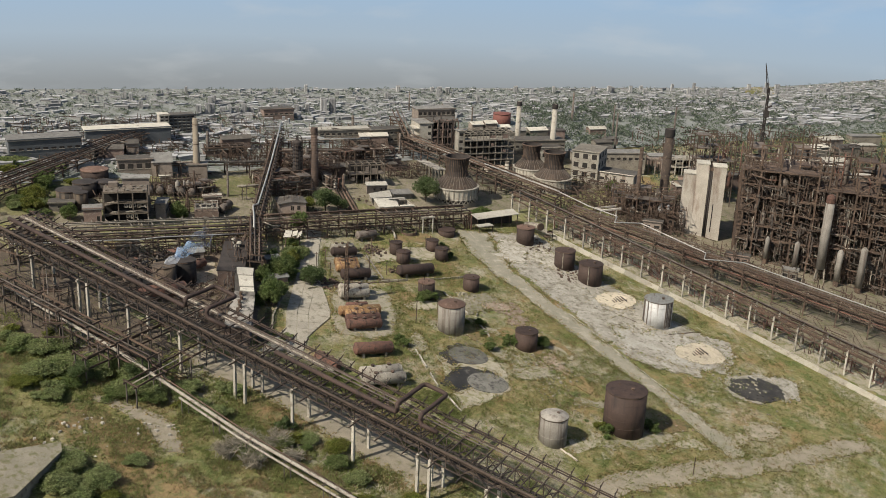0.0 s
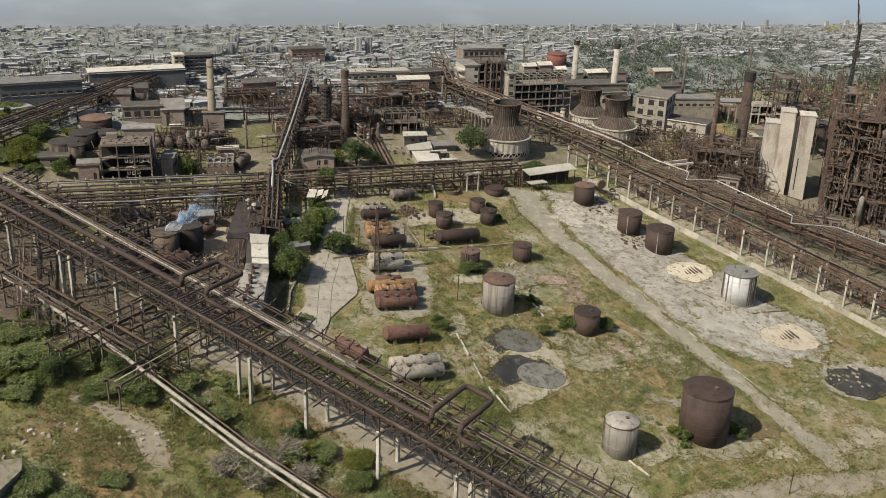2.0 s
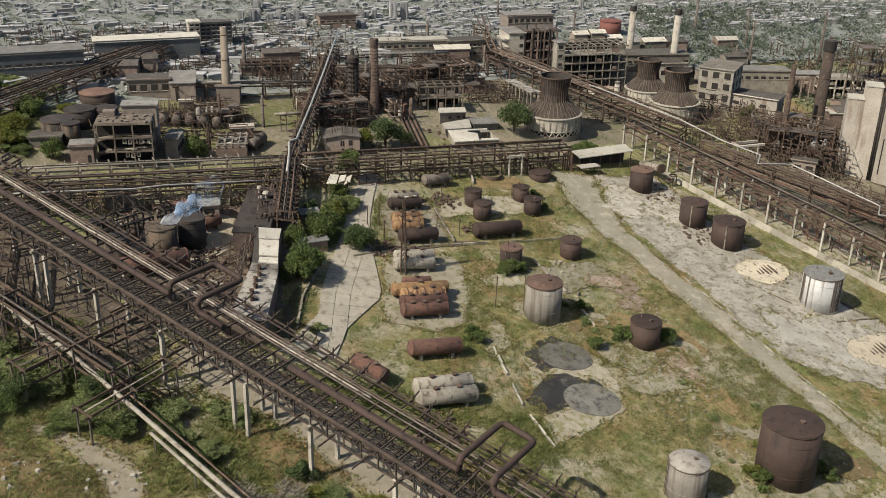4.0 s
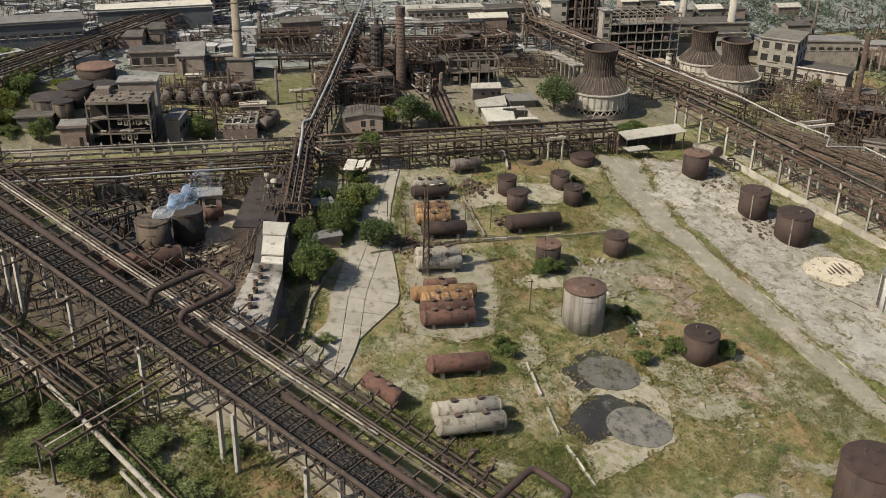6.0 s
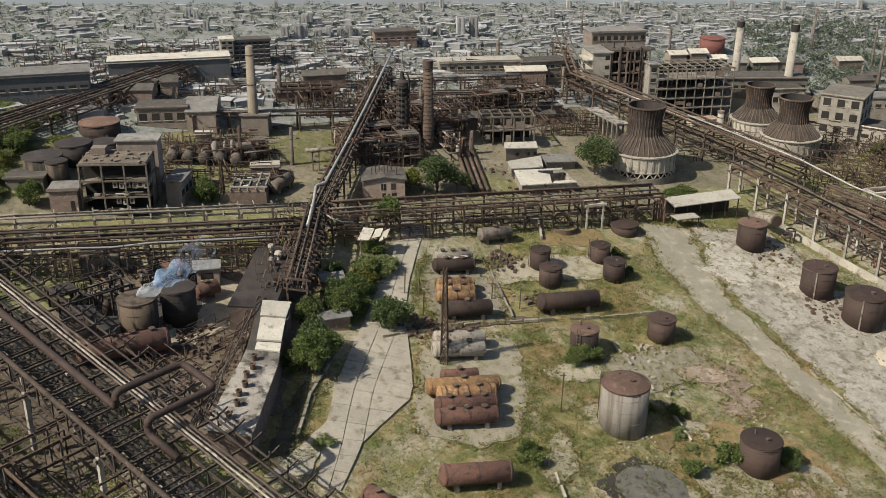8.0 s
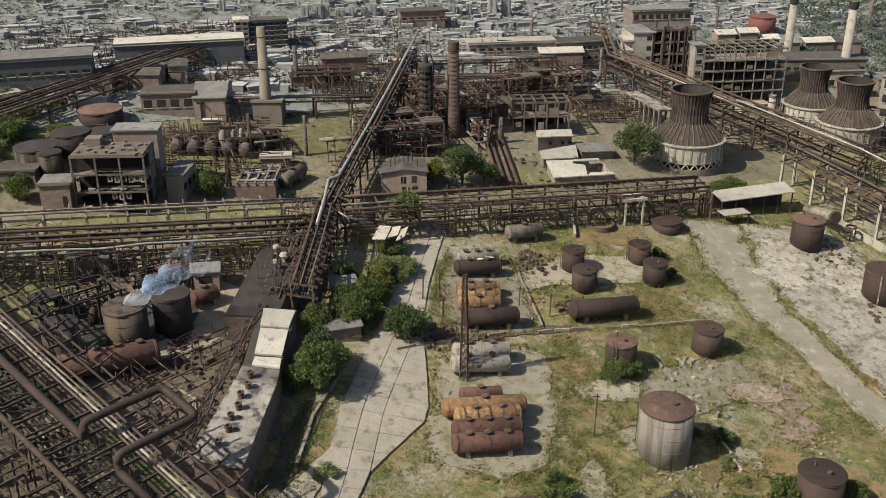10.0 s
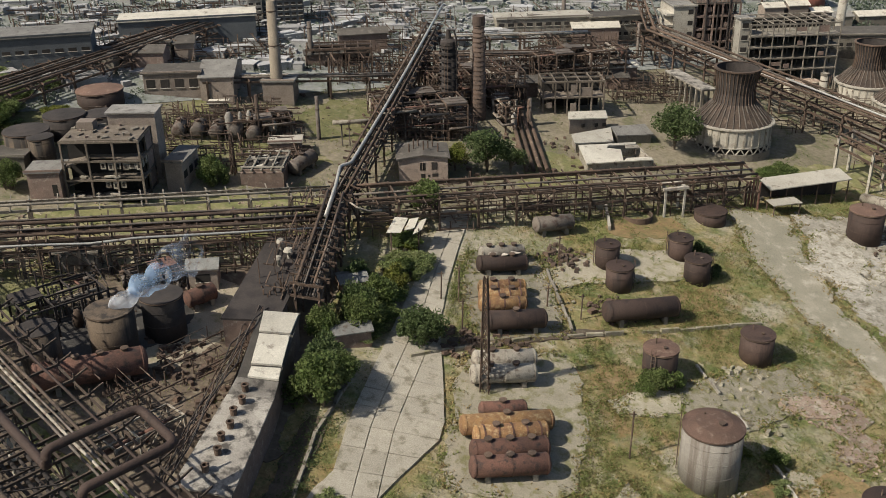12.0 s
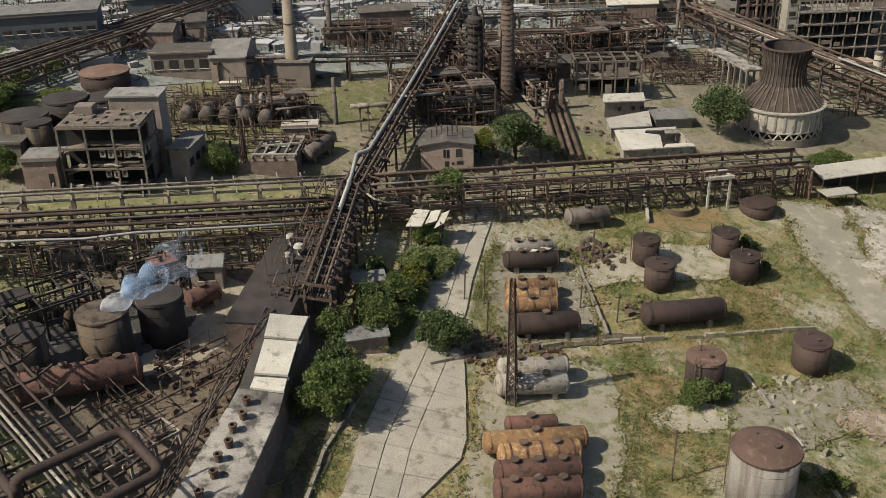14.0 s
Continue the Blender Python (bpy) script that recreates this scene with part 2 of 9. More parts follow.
def ground_material():
    m = bpy.data.materials.new("dry steppe ground")
    m.use_nodes = True
    t = m.node_tree
    N, L = t.nodes, t.links
    bsdf = N["Principled BSDF"]
    bsdf.inputs["Roughness"].default_value = 0.97
    bsdf.inputs["Specular IOR Level"].default_value = 0.1
    geo = N.new("ShaderNodeNewGeometry")

    def noise(sc, d, w=0.0):
        n = N.new("ShaderNodeTexNoise")
        n.noise_dimensions = "4D"
        n.inputs["W"].default_value = w
        n.inputs["Scale"].default_value, n.inputs["Detail"].default_value, n.inputs["Roughness"].default_value = sc / U, d, 0.65
        L.new(geo.outputs["Position"], n.inputs["Vector"])
        return n.outputs["Fac"]

    def rng(f, a, b, lo=0.0, hi=1.0):
        n = N.new("ShaderNodeMapRange")
        for k, v in zip(("From Min", "From Max", "To Min", "To Max"), (a, b, lo, hi)):
            n.inputs[k].default_value = v
        L.new(f, n.inputs["Value"])
        return n.outputs[0]

    def mix(f, a, b, kind="MIX"):
        n = N.new("ShaderNodeMix")
        n.data_type, n.blend_type = "RGBA", kind
        for s, v in ((n.inputs[0], f), (n.inputs[6], a), (n.inputs[7], b)):
            if isinstance(v, float):
                s.default_value = v
            elif isinstance(v, tuple):
                s.default_value = (*v, 1.0)
            else:
                L.new(v, s)
        return n.outputs[2]

    col = mix(rng(noise(0.07, 6, 1), 0.4, 0.6), (0.30, 0.245, 0.128), (0.195, 0.192, 0.08))
    col = mix(rng(noise(0.16, 7, 4), 0.53, 0.65), col, (0.36, 0.315, 0.22))
    col = mix(rng(noise(0.3, 8, 9), 0.50, 0.60, 0.0, 0.9), col, (0.125, 0.152, 0.055))
    col = mix(rng(noise(0.22, 7, 14), 0.60, 0.68), col, (0.27, 0.17, 0.08))
    col = mix(rng(noise(0.5, 8, 20), 0.60, 0.70), col, (0.45, 0.41, 0.32))
    mp = N.new("ShaderNodeMapping")
    mp.inputs["Rotation"].default_value = (0.0, 0.0, radians(52))
    mp.inputs["Scale"].default_value = (0.05 / U, 0.42 / U, 0.3 / U)
    L.new(geo.outputs["Position"], mp.inputs["Vector"])
    for w, lo, c in ((31.0, 0.59, (0.40, 0.355, 0.255)), (37.0, 0.57, (0.115, 0.14, 0.05))):
        st = N.new("ShaderNodeTexNoise")
        st.noise_dimensions = "4D"
        st.inputs["W"].default_value = w
        st.inputs["Scale"].default_value, st.inputs["Detail"].default_value, st.inputs["Roughness"].default_value = 1.0, 8.0, 0.7
        L.new(mp.outputs[0], st.inputs["Vector"])
        col = mix(rng(st.outputs["Fac"], lo, lo + 0.1, 0.0, 0.8), col, c)
    col = mix(rng(noise(0.045, 4, 51), 0.5, 0.62, 0.0, 0.75), col, (0.185, 0.20, 0.08))
    col = mix(rng(noise(0.06, 6, 57), 0.51, 0.60, 0.0, 0.8), col, (0.37, 0.33, 0.25))
    col = mix(rng(noise(0.12, 7, 63), 0.54, 0.62, 0.0, 0.8), col, (0.40, 0.365, 0.29))
    col = mix(rng(noise(0.10, 6, 71), 0.55, 0.63, 0.0, 0.75), col, (0.30, 0.20, 0.105))
    col = mix(rng(noise(0.8, 8, 77), 0.54, 0.62, 0.0, 0.7), col, (0.14, 0.16, 0.062))
    g = noise(2.2, 8, 3)
    comb = N.new("ShaderNodeCombineColor")
    v = rng(g, 0.3, 0.7, 0.64, 1.26)
    for k in range(3):
        L.new(v, comb.inputs[k])
    col = mix(1.0, col, comb.outputs[0], "MULTIPLY")
    L.new(col, bsdf.inputs["Base Color"])
    b = N.new("ShaderNodeBump")
    b.inputs["Strength"].default_value, b.inputs["Distance"].default_value = 0.6, 0.4 * U
    L.new(g, b.inputs["Height"])
    L.new(b.outputs[0], bsdf.inputs["Normal"])
    return m


GROUND = ground_material()


def backdrop_material():
    m = bpy.data.materials.new("hazy distance")
    m.use_nodes = True
    t = m.node_tree
    N, L = t.nodes, t.links
    N.remove(N["Principled BSDF"])
    em = N.new("ShaderNodeEmission")
    geo, sep = N.new("ShaderNodeNewGeometry"), N.new("ShaderNodeSeparateXYZ")
    L.new(geo.outputs["Position"], sep.inputs[0])
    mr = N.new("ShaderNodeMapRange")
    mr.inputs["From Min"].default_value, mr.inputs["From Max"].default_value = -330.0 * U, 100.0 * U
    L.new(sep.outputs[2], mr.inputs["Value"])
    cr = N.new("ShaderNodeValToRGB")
    # sky and horizon haze are painted as a glowing ramp over height
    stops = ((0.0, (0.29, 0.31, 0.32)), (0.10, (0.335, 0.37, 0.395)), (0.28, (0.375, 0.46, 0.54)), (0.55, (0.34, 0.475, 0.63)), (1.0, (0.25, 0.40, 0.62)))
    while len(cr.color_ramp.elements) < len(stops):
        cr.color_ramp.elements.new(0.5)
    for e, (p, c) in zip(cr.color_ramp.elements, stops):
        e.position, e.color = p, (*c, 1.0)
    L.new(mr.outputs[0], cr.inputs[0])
    mp = N.new("ShaderNodeMapping")
    mp.inputs["Scale"].default_value = (0.0035 / U, 0.0035 / U, 0.012 / U)
    L.new(geo.outputs["Position"], mp.inputs["Vector"])
    n = N.new("ShaderNodeTexNoise")
    n.inputs["Scale"].default_value, n.inputs["Detail"].default_value = 1.0, 7.0
    L.new(mp.outputs[0], n.inputs["Vector"])
    r = N.new("ShaderNodeMapRange")
    r.inputs["From Min"].default_value, r.inputs["From Max"].default_value, r.inputs["To Max"].default_value = 0.54, 0.8, 0.4
    L.new(n.outputs["Fac"], r.inputs["Value"])
    mx = N.new("ShaderNodeMix")
    mx.data_type = "RGBA"
    L.new(r.outputs[0], mx.inputs[0])
    L.new(cr.outputs[0], mx.inputs[6])
    mx.inputs[7].default_value = (0.56, 0.58, 0.59, 1.0)
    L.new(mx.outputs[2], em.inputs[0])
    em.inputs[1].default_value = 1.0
    L.new(em.outputs[0], N["Material Output"].inputs[0])
    return m


# ---------------------------------------------------------------- building blocks
PI = math.pi
GA, GB, GC = -0.16662, 0.10097, -18.837


def gz(x, y):
    """Height of the sloping ground."""
    return GA * x + GB * y + GC


class Shape:
    """Vertices and faces of one mesh."""

    def __init__(self):
        self.v, self.f = [], []

    def add(self, verts, faces):
        k = len(self.v)
        self.v += [tuple(p) for p in verts]
        self.f += [tuple(i + k for i in f) for f in faces]
        return self

    def box(self, c, s, rz=0.0, taper=1.0):
        ca, sa = math.cos(radians(rz)), math.sin(radians(rz))
        vs = []
        for dz, k in ((-0.5, 1.0), (0.5, taper)):
            for dx, dy in ((-0.5, -0.5), (0.5, -0.5), (0.5, 0.5), (-0.5, 0.5)):
                x, y = dx * s[0] * k, dy * s[1] * k
                vs.append((c[0] + x * ca - y * sa, c[1] + x * sa + y * ca, c[2] + dz * s[2]))
        return self.add(vs, [(3, 2, 1, 0), (4, 5, 6, 7), (0, 1, 5, 4), (1, 2, 6, 5), (2, 3, 7, 6), (3, 0, 4, 7)])

    def beam(self, p, q, w, h=None):
        h = h or w
        p, q = Vector(p), Vector(q)
        d = (q - p).normalized()
        side = d.cross(Vector((0, 0, 1)))
        side = side.normalized() if side.length > 1e-4 else Vector((1, 0, 0))
        up = side.cross(d).normalized()
        vs = []
        for e in (p, q):
            for a, b in ((-1, -1), (1, -1), (1, 1), (-1, 1)):
                vs.append(e + side * a * w / 2 + up * b * h / 2)
        return self.add(vs, [(0, 1, 2, 3), (7, 6, 5, 4), (4, 5, 1, 0), (5, 6, 2, 1), (6, 7, 3, 2), (7, 4, 0, 3)])

    def tube(self, pts, r, n=8, caps=True):
        pts = [Vector(p) for p in pts]
        rings = []
        for i, p in enumerate(pts):
            a = (pts[i] - pts[i - 1]).normalized() if i else (pts[1] - pts[0]).normalized()
            b = (pts[i + 1] - pts[i]).normalized() if i + 1 < len(pts) else a
            d = (a + b).normalized() if (a + b).length > 1e-3 else a
            side = d.cross(Vector((0, 0, 1)))
            side = side.normalized() if side.length > 0.05 else d.cross(Vector((0, 1, 0))).normalized()
            up = side.cross(d).normalized()
            k = 1.0 / max(0.5, d.dot(a))
            rr = r[i] if isinstance(r, (list, tuple)) else r
            rings.append([p + (side * math.cos(2 * PI * j / n) * k + up * math.sin(2 * PI * j / n)) * rr for j in range(n)])
        vs = [v for ring in rings for v in ring]
        fs = [(i * n + j, i * n + (j + 1) % n, (i + 1) * n + (j + 1) % n, (i + 1) * n + j) for i in range(len(pts) - 1) for j in range(n)]
        if caps:
            fs += [tuple(reversed(range(n))), tuple(range((len(pts) - 1) * n, len(pts) * n))]
        return self.add(vs, fs)

    def lathe(self, c, prof, n=32, caps=True):
        """Rings of radius and height about an upright axis."""
        vs = [(c[0] + r * math.cos(2 * PI * j / n), c[1] + r * math.sin(2 * PI * j / n), c[2] + z) for r, z in prof for j in range(n)]
        fs = [(i * n + j, i * n + (j + 1) % n, (i + 1) * n + (j + 1) % n, (i + 1) * n + j) for i in range(len(prof) - 1) for j in range(n)]
        if caps:
            fs += [tuple(reversed(range(n))), tuple(range((len(prof) - 1) * n, len(prof) * n))]
        return self.add(vs, fs)

    def mesh(self, name, material, smooth=False):
        me = bpy.data.meshes.new(name)
        me.from_pydata([(x * U, y * U, z * U) for x, y, z in self.v], [], self.f)
        me.materials.append(material)
        if smooth:
            me.polygons.foreach_set("use_smooth", [len(p.vertices) == 4 for p in me.polygons])
        me.update()
        return me


def thing(name, x, y, label, category, z=None, rz=0.0, group="", kind=""):
    ob = new(name)
    ob.matrix_basis = pose(x * U, y * U, (gz(x, y) if z is None else z) * U, 0, 0, rz)
    ob.empty_display_size = 0.5
    return tagged(ob, label, category, group, kind)


def part(name, shape, material, parent, label="", smooth=False, loc=None, rz=0.0):
    me = shape if isinstance(shape, bpy.types.Mesh) else shape.mesh(name, material, smooth)
    ob = new(name, me)
    ob.parent = parent
    if loc is not None:
        ob.matrix_basis = pose(*(v * U for v in loc), 0, 0, rz)
    return tagged(ob, label)


def solid(name, shape, material, label, category, kind="", smooth=False, group=""):
    """A thing or a piece of the setting that is one mesh in world places."""
    return tagged(new(name, shape.mesh(name, material, smooth)), label, category, group, kind)


def inside(x, y, poly):
    hit = False
    for (x1, y1), (x2, y2) in zip(poly, poly[1:] + poly[:1]):
        if (y1 > y) != (y2 > y) and x < (x2 - x1) * (y - y1) / (y2 - y1) + x1:
            hit = not hit
    return hit


def rough_edge(poly, jit, seed):
    """A ragged outline: fine steps, pushed about by noise at three sizes."""
    out = []
    for (x1, y1), (x2, y2) in zip(poly, poly[1:] + poly[:1]):
        n = max(1, int(math.hypot(x2 - x1, y2 - y1) / 0.45))
        for i in range(n):
            x, y = x1 + (x2 - x1) * i / n, y1 + (y2 - y1) * i / n
            dx = dy = 0.0
            for f, k in ((0.25, 1.6), (0.8, 1.0), (2.2, 0.55)):
                dx += k * noise.noise((x * f, y * f, seed * 3.7))
                dy += k * noise.noise((x * f, y * f, seed * 3.7 + 50.0))
            out.append((x + dx * jit, y + dy * jit))
    return out


BORDERS = []


def sheet(name, poly, lift, material, label, category, step=2.0, jit=0.35, seed=1, thick=0.25):
    """A slab or spill that lies on the sloping ground."""
    pts = rough_edge(poly, jit, seed) if jit else poly
    if name in ("road", "concrete_apron", "tank_pad", "rubble_patch", "dirt_track", "footpath", "dusty_patch", "chalk_spill", "oil_stain") and seed != 52:
        BORDERS.extend(pts)
    n = len(pts)
    s = Shape()
    s.add([(x, y, gz(x, y) + lift) for x, y in pts] + [(x, y, gz(x, y) + lift - thick) for x, y in pts],
          [tuple(range(n))] + [(i + n, (i + 1) % n + n, (i + 1) % n, i) for i in range(n)])
    me = s.mesh(name, material)
    bm = bmesh.new()
    bm.from_mesh(me)
    bmesh.ops.triangulate(bm, faces=[f for f in bm.faces if len(f.verts) > 4])
    bmesh.ops.recalc_face_normals(bm, faces=bm.faces)
    bm.to_mesh(me)
    bm.free()
    return tagged(new(name, me), label, category, kind="structure")


def disc(cx, cy, rx, ry, rot=0.0, n=28):
    c, s = math.cos(radians(rot)), math.sin(radians(rot))
    return [(cx + rx * math.cos(2 * PI * i / n) * c - ry * math.sin(2 * PI * i / n) * s, cy + rx * math.cos(2 * PI * i / n) * s + ry * math.sin(2 * PI * i / n) * c) for i in range(n)]

# ---------------------------------------------------------------- ground and distance
SKEW = 0.81  # the far edge of the plain runs aslant
RIM = 366.0


def hill(x, v):
    """The built-up slope that rises at the far right."""
    return 7.0 * max(0.0, (x - 150.0) / 150.0) ** 1.3 * min(1.0, max(0.0, (v - 325.0) / 40.0))


def build_ground():
    xs = list(range(-640, -120, 40)) + list(range(-120, 140, 4)) + list(range(140, 1001, 40))
    vs = list(range(-900, 0, 60)) + list(range(0, 320, 4)) + list(range(320, 366, 6)) + [366, 374, 395, 420, 480, 600, 900, 1500]
    s = Shape()
    for v in vs:
        for x in xs:
            y = v + SKEW * x
            z = gz(x, y)
            z += hill(x, v)
            if v > RIM:
                z -= 0.38 * (v - RIM)
            near = max(0.0, 1.0 - abs(v - 170) / 200.0)
            z += (noise.noise((x * 0.09, y * 0.09, 3.0)) * 0.16 - 0.10) * near
            s.v.append((x, y, z))
    w = len(xs)
    s.f = [(i * w + j, i * w + j + 1, (i + 1) * w + j + 1, (i + 1) * w + j) for i in range(len(vs) - 1) for j in range(w - 1)]
    solid("ground", s, GROUND, "dry weedy plain with bare soil and scrub", "ground", "structure", smooth=True)
    b, n, R = Shape(), 48, 2600.0
    for z in (-900.0, -500.0, -330.0, -200.0, -80.0, 60.0, 260.0, 700.0):
        for i in range(n + 1):
            a = radians(-20 + 220 * i / n)
            b.v.append((R * math.cos(a), R * math.sin(a), z))
    b.f = [(r * (n + 1) + i + 1, r * (n + 1) + i, (r + 1) * (n + 1) + i, (r + 1) * (n + 1) + i + 1) for r in range(7) for i in range(n)]
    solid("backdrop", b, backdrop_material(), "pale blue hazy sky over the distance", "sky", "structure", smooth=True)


build_ground()


def town_ground():
    s = Shape()
    vs, xs = list(range(286, 367, 4)), list(range(-160, 321, 10))
    for v in vs:
        for x in xs:
            y = v + SKEW * x
            s.v.append((x, y, gz(x, y) + hill(x, v) + 0.14))
    w = len(xs)
    s.f = [(i * w + j, i * w + j + 1, (i + 1) * w + j + 1, (i + 1) * w + j) for i in range(len(vs) - 1) for j in range(w - 1)]
    solid("town_ground", s, CITY_SOIL, "ground between the houses of the town, greyed by painted haze", "ground", "structure")


town_ground()

# paved and spilled surfaces
W_ROAD_L = [(-28.8, 219.0), (-28.0, 211.0), (-27.7, 203.0), (-27.6, 195.0), (-27.5, 187.0), (-27.4, 179.0), (-26.3, 170.0), (-24.8, 163.0)]
W_ROAD_R = [(-25.2, 219.0), (-24.8, 211.0), (-24.2, 203.0), (-23.0, 195.0), (-20.6, 187.0), (-18.7, 180.0), (-22.0, 171.0), (-22.4, 163.0)]


def along(line, k):
    f = k * (len(line) - 1)
    i = min(int(f), len(line) - 2)
    f -= i
    return (line[i][0] + (line[i + 1][0] - line[i][0]) * f, line[i][1] + (line[i + 1][1] - line[i][1]) * f)


def concrete_road():
    """Two lines of slabs, and a third of odd widths where the road broadens."""
    base = tagged(new("pavement"), "cracked concrete slab road beside the tank rows", "road", kind="structure")
    rnd = random.Random(4)
    rows, gap = 22, 0.035

    def cross(k):
        (lx, ly), (rx, ry) = along(W_ROAD_L, k), along(W_ROAD_R, k)
        w = math.hypot(rx - lx, ry - ly)
        half = min(2.1, w / 2)
        return [(lx + (rx - lx) * d / w, ly + (ry - ly) * d / w) for d in (0.0, half, 2 * half, w)], w - 2 * half
    for i in range(rows):
        (a, wide_a), (b, wide_b) = cross(i / rows), cross((i + 1) / rows)
        for j in range(3):
            if j == 2 and max(wide_a, wide_b) < 0.5:
                continue
            lift = 0.13 + rnd.uniform(-0.025, 0.025)
            tilt = rnd.uniform(-0.02, 0.02)
            (x0, y0), (x1, y1), (x2, y2), (x3, y3) = a[j], b[j], b[j + 1], a[j + 1]
            cs = [(x0 + gap, y0 - gap), (x1 + gap, y1 + gap), (x2 - gap, y2 + gap), (x3 - gap, y3 - gap)]
            s = Shape()
            s.add([(x, y, gz(x, y) + lift + tilt * (-1) ** n) for n, (x, y) in enumerate(cs)] + [(x, y, gz(x, y) - 0.2) for x, y in cs],
                  [(0, 1, 2), (0, 2, 3), (4, 0, 3, 7), (5, 1, 0, 4), (6, 2, 1, 5), (7, 3, 2, 6)])
            part("concrete_slab", s, SLAB, base)


concrete_road()
sheet("concrete_apron", [(-26.0, 174.0), (-25.8, 164.0), (-30.0, 162.0), (-28.6, 166.0)], 0.04, SLAB, "pale concrete corner below the pipe bridge", "pavement", 1.5, 0.15, 52)
sheet("road", [(6.0, 236.0), (9.5, 224.0), (15.0, 214.0), (21.0, 206.5), (30.3, 193.3), (39.3, 180.2), (47.3, 168.0), (55.0, 156.0), (58.5, 159.0), (50.6, 170.2), (42.8, 181.8), (34.8, 194.2), (26.4, 206.6), (18.6, 219.0), (13.5, 238.0)],
      0.10, ASPHALT, "bleached asphalt service road through the yard", "road", 3.0, 0.5, 2)
sheet("concrete_apron", [(14.5, 238.5), (19.8, 219.5), (27.4, 207.4), (36.0, 194.6), (41.5, 187.0), (48.0, 184.2), (56.0, 184.5), (62.0, 188.0), (67.0, 196.5), (65.0, 203.0), (57.5, 205.0), (51.0, 213.0), (40.5, 223.0), (33.5, 232.5), (27.0, 243.0)],
      0.09, APRON, "pale stained concrete apron round the brown tanks", "pavement", 2.5, 1.0, 3)
sheet("chalk_spill", [(38.6, 200.0), (45.8, 199.5), (56.8, 201.5), (64.8, 198.5), (65.3, 194.8), (58.0, 187.0), (48.8, 188.4), (41.6, 191.5)], 0.14, CHALK, "white powder spilled on the concrete", "spill", 1.6, 1.1, 5)
sheet("chalk_spill", disc(58.2, 194.4, 6.0, 4.2, 35), 0.18, SULPHUR, "cream-coloured powder ring left by a removed tank", "spill", 1.2, 0.5, 6)
sheet("chalk_spill", disc(43.0, 213.2, 5.6, 3.6, 35), 0.16, SULPHUR, "cream-coloured powder ring left by a removed tank", "spill", 1.2, 0.5, 7)
for cx_, cy_ in ((57.6, 194.8), (43.2, 213.4)):
    grate = thing("floor_grate", cx_, cy_, "dark steel bearers lying on cream powder", "grate", rz=20)
    for i in range(5):
        part("bearer", Shape().box((i * 0.8 - 1.6, 0.3 * (i % 2), 0.2), (0.22, 3.0, 0.25)), STEEL_GREY, grate)
sheet("chalk_spill", disc(27.5, 228.5, 5.5, 3.8, 40), 0.15, APRON, "white powder spilled beside the brown tanks", "spill", 1.5, 1.6, 8)
sheet("chalk_spill", disc(19.0, 229.5, 3.5, 7.0, -15), 0.15, APRON, "white dust on the yard by the open shed", "spill", 1.5, 1.6, 9)
sheet("tank_pad", [(2.0, 172.6), (11.8, 176.8), (15.4, 171.5), (15.6, 164.8), (6.6, 155.8)], 0.08, BED, "pale concrete pad of two removed tanks", "pavement", 2.0, 0.5, 10)
sheet("oil_stain", [(2.0, 172.8), (5.4, 178.0), (9.0, 178.4), (8.0, 173.0), (5.2, 170.6)], 0.11, OIL, "black oil stain on the pad", "stain", 1.2, 0.8, 11)
sheet("oil_stain", [(3.0, 163.6), (5.2, 169.6), (10.5, 170.8), (13.0, 169.4), (10.4, 164.6), (7.6, 162.0), (5.0, 160.6)], 0.11, OIL, "black oil stain on the pad", "stain", 1.2, 0.8, 12)
sheet("sludge_disc", disc(8.0, 174.9, 3.9, 3.2, 20), 0.16, OIL_DISC, "round grey floor of a removed tank", "tank floor", 1.0, 0.12, 13)
sheet("sludge_disc", disc(11.4, 166.2, 3.9, 3.3, 20), 0.16, OIL_DISC, "round grey floor of a removed tank", "tank floor", 1.0, 0.12, 14)
sheet("oil_stain", disc(69.2, 184.4, 9.4, 4.8, 25), 0.10, APRON, "white crust round an oily tank ring", "stain", 1.6, 0.9, 15)
sheet("sludge_disc", disc(67.6, 183.4, 6.4, 4.0, 25), 0.16, OIL, "black oily floor of a removed tank", "tank floor", 1.0, 1.0, 16)
sheet("tank_pad", [(-15.4, 209.6), (-9.6, 218.0), (1.6, 222.4), (4.6, 218.6), (-0.5, 214.8), (-9.0, 210.4), (-12.5, 207.8)], 0.08, BED, "pale concrete pad under four small brown tanks", "pavement", 2.0, 0.3, 17)
sheet("tank_pad", [(-19.5, 187.6), (-19.2, 191.6), (-11.8, 196.0), (-8.4, 194.5), (-6.6, 185.0), (-6.3, 177.5), (-10.0, 174.6), (-17.0, 174.0), (-18.6, 180.0)], 0.07, BED, "grey concrete bed under the rusty cylinders", "pavement", 2.0, 0.35, 18)
sheet("tank_pad", [(-22.8, 204.0), (-22.8, 210.4), (-16.6, 213.4), (-13.6, 209.2), (-11.0, 199.4), (-18.0, 194.8), (-20.8, 198.0)], 0.07, BED, "grey concrete bed under the far cylinders", "pavement", 2.0, 0.4, 19)
sheet("tank_pad", [(1.6, 195.0), (3.8, 190.0), (9.0, 192.5), (13.6, 197.0), (17.0, 199.6), (12.0, 203.6), (7.0, 201.0)], 0.07, BED, "pale broken concrete round the small tanks", "pavement", 1.8, 0.7, 20)
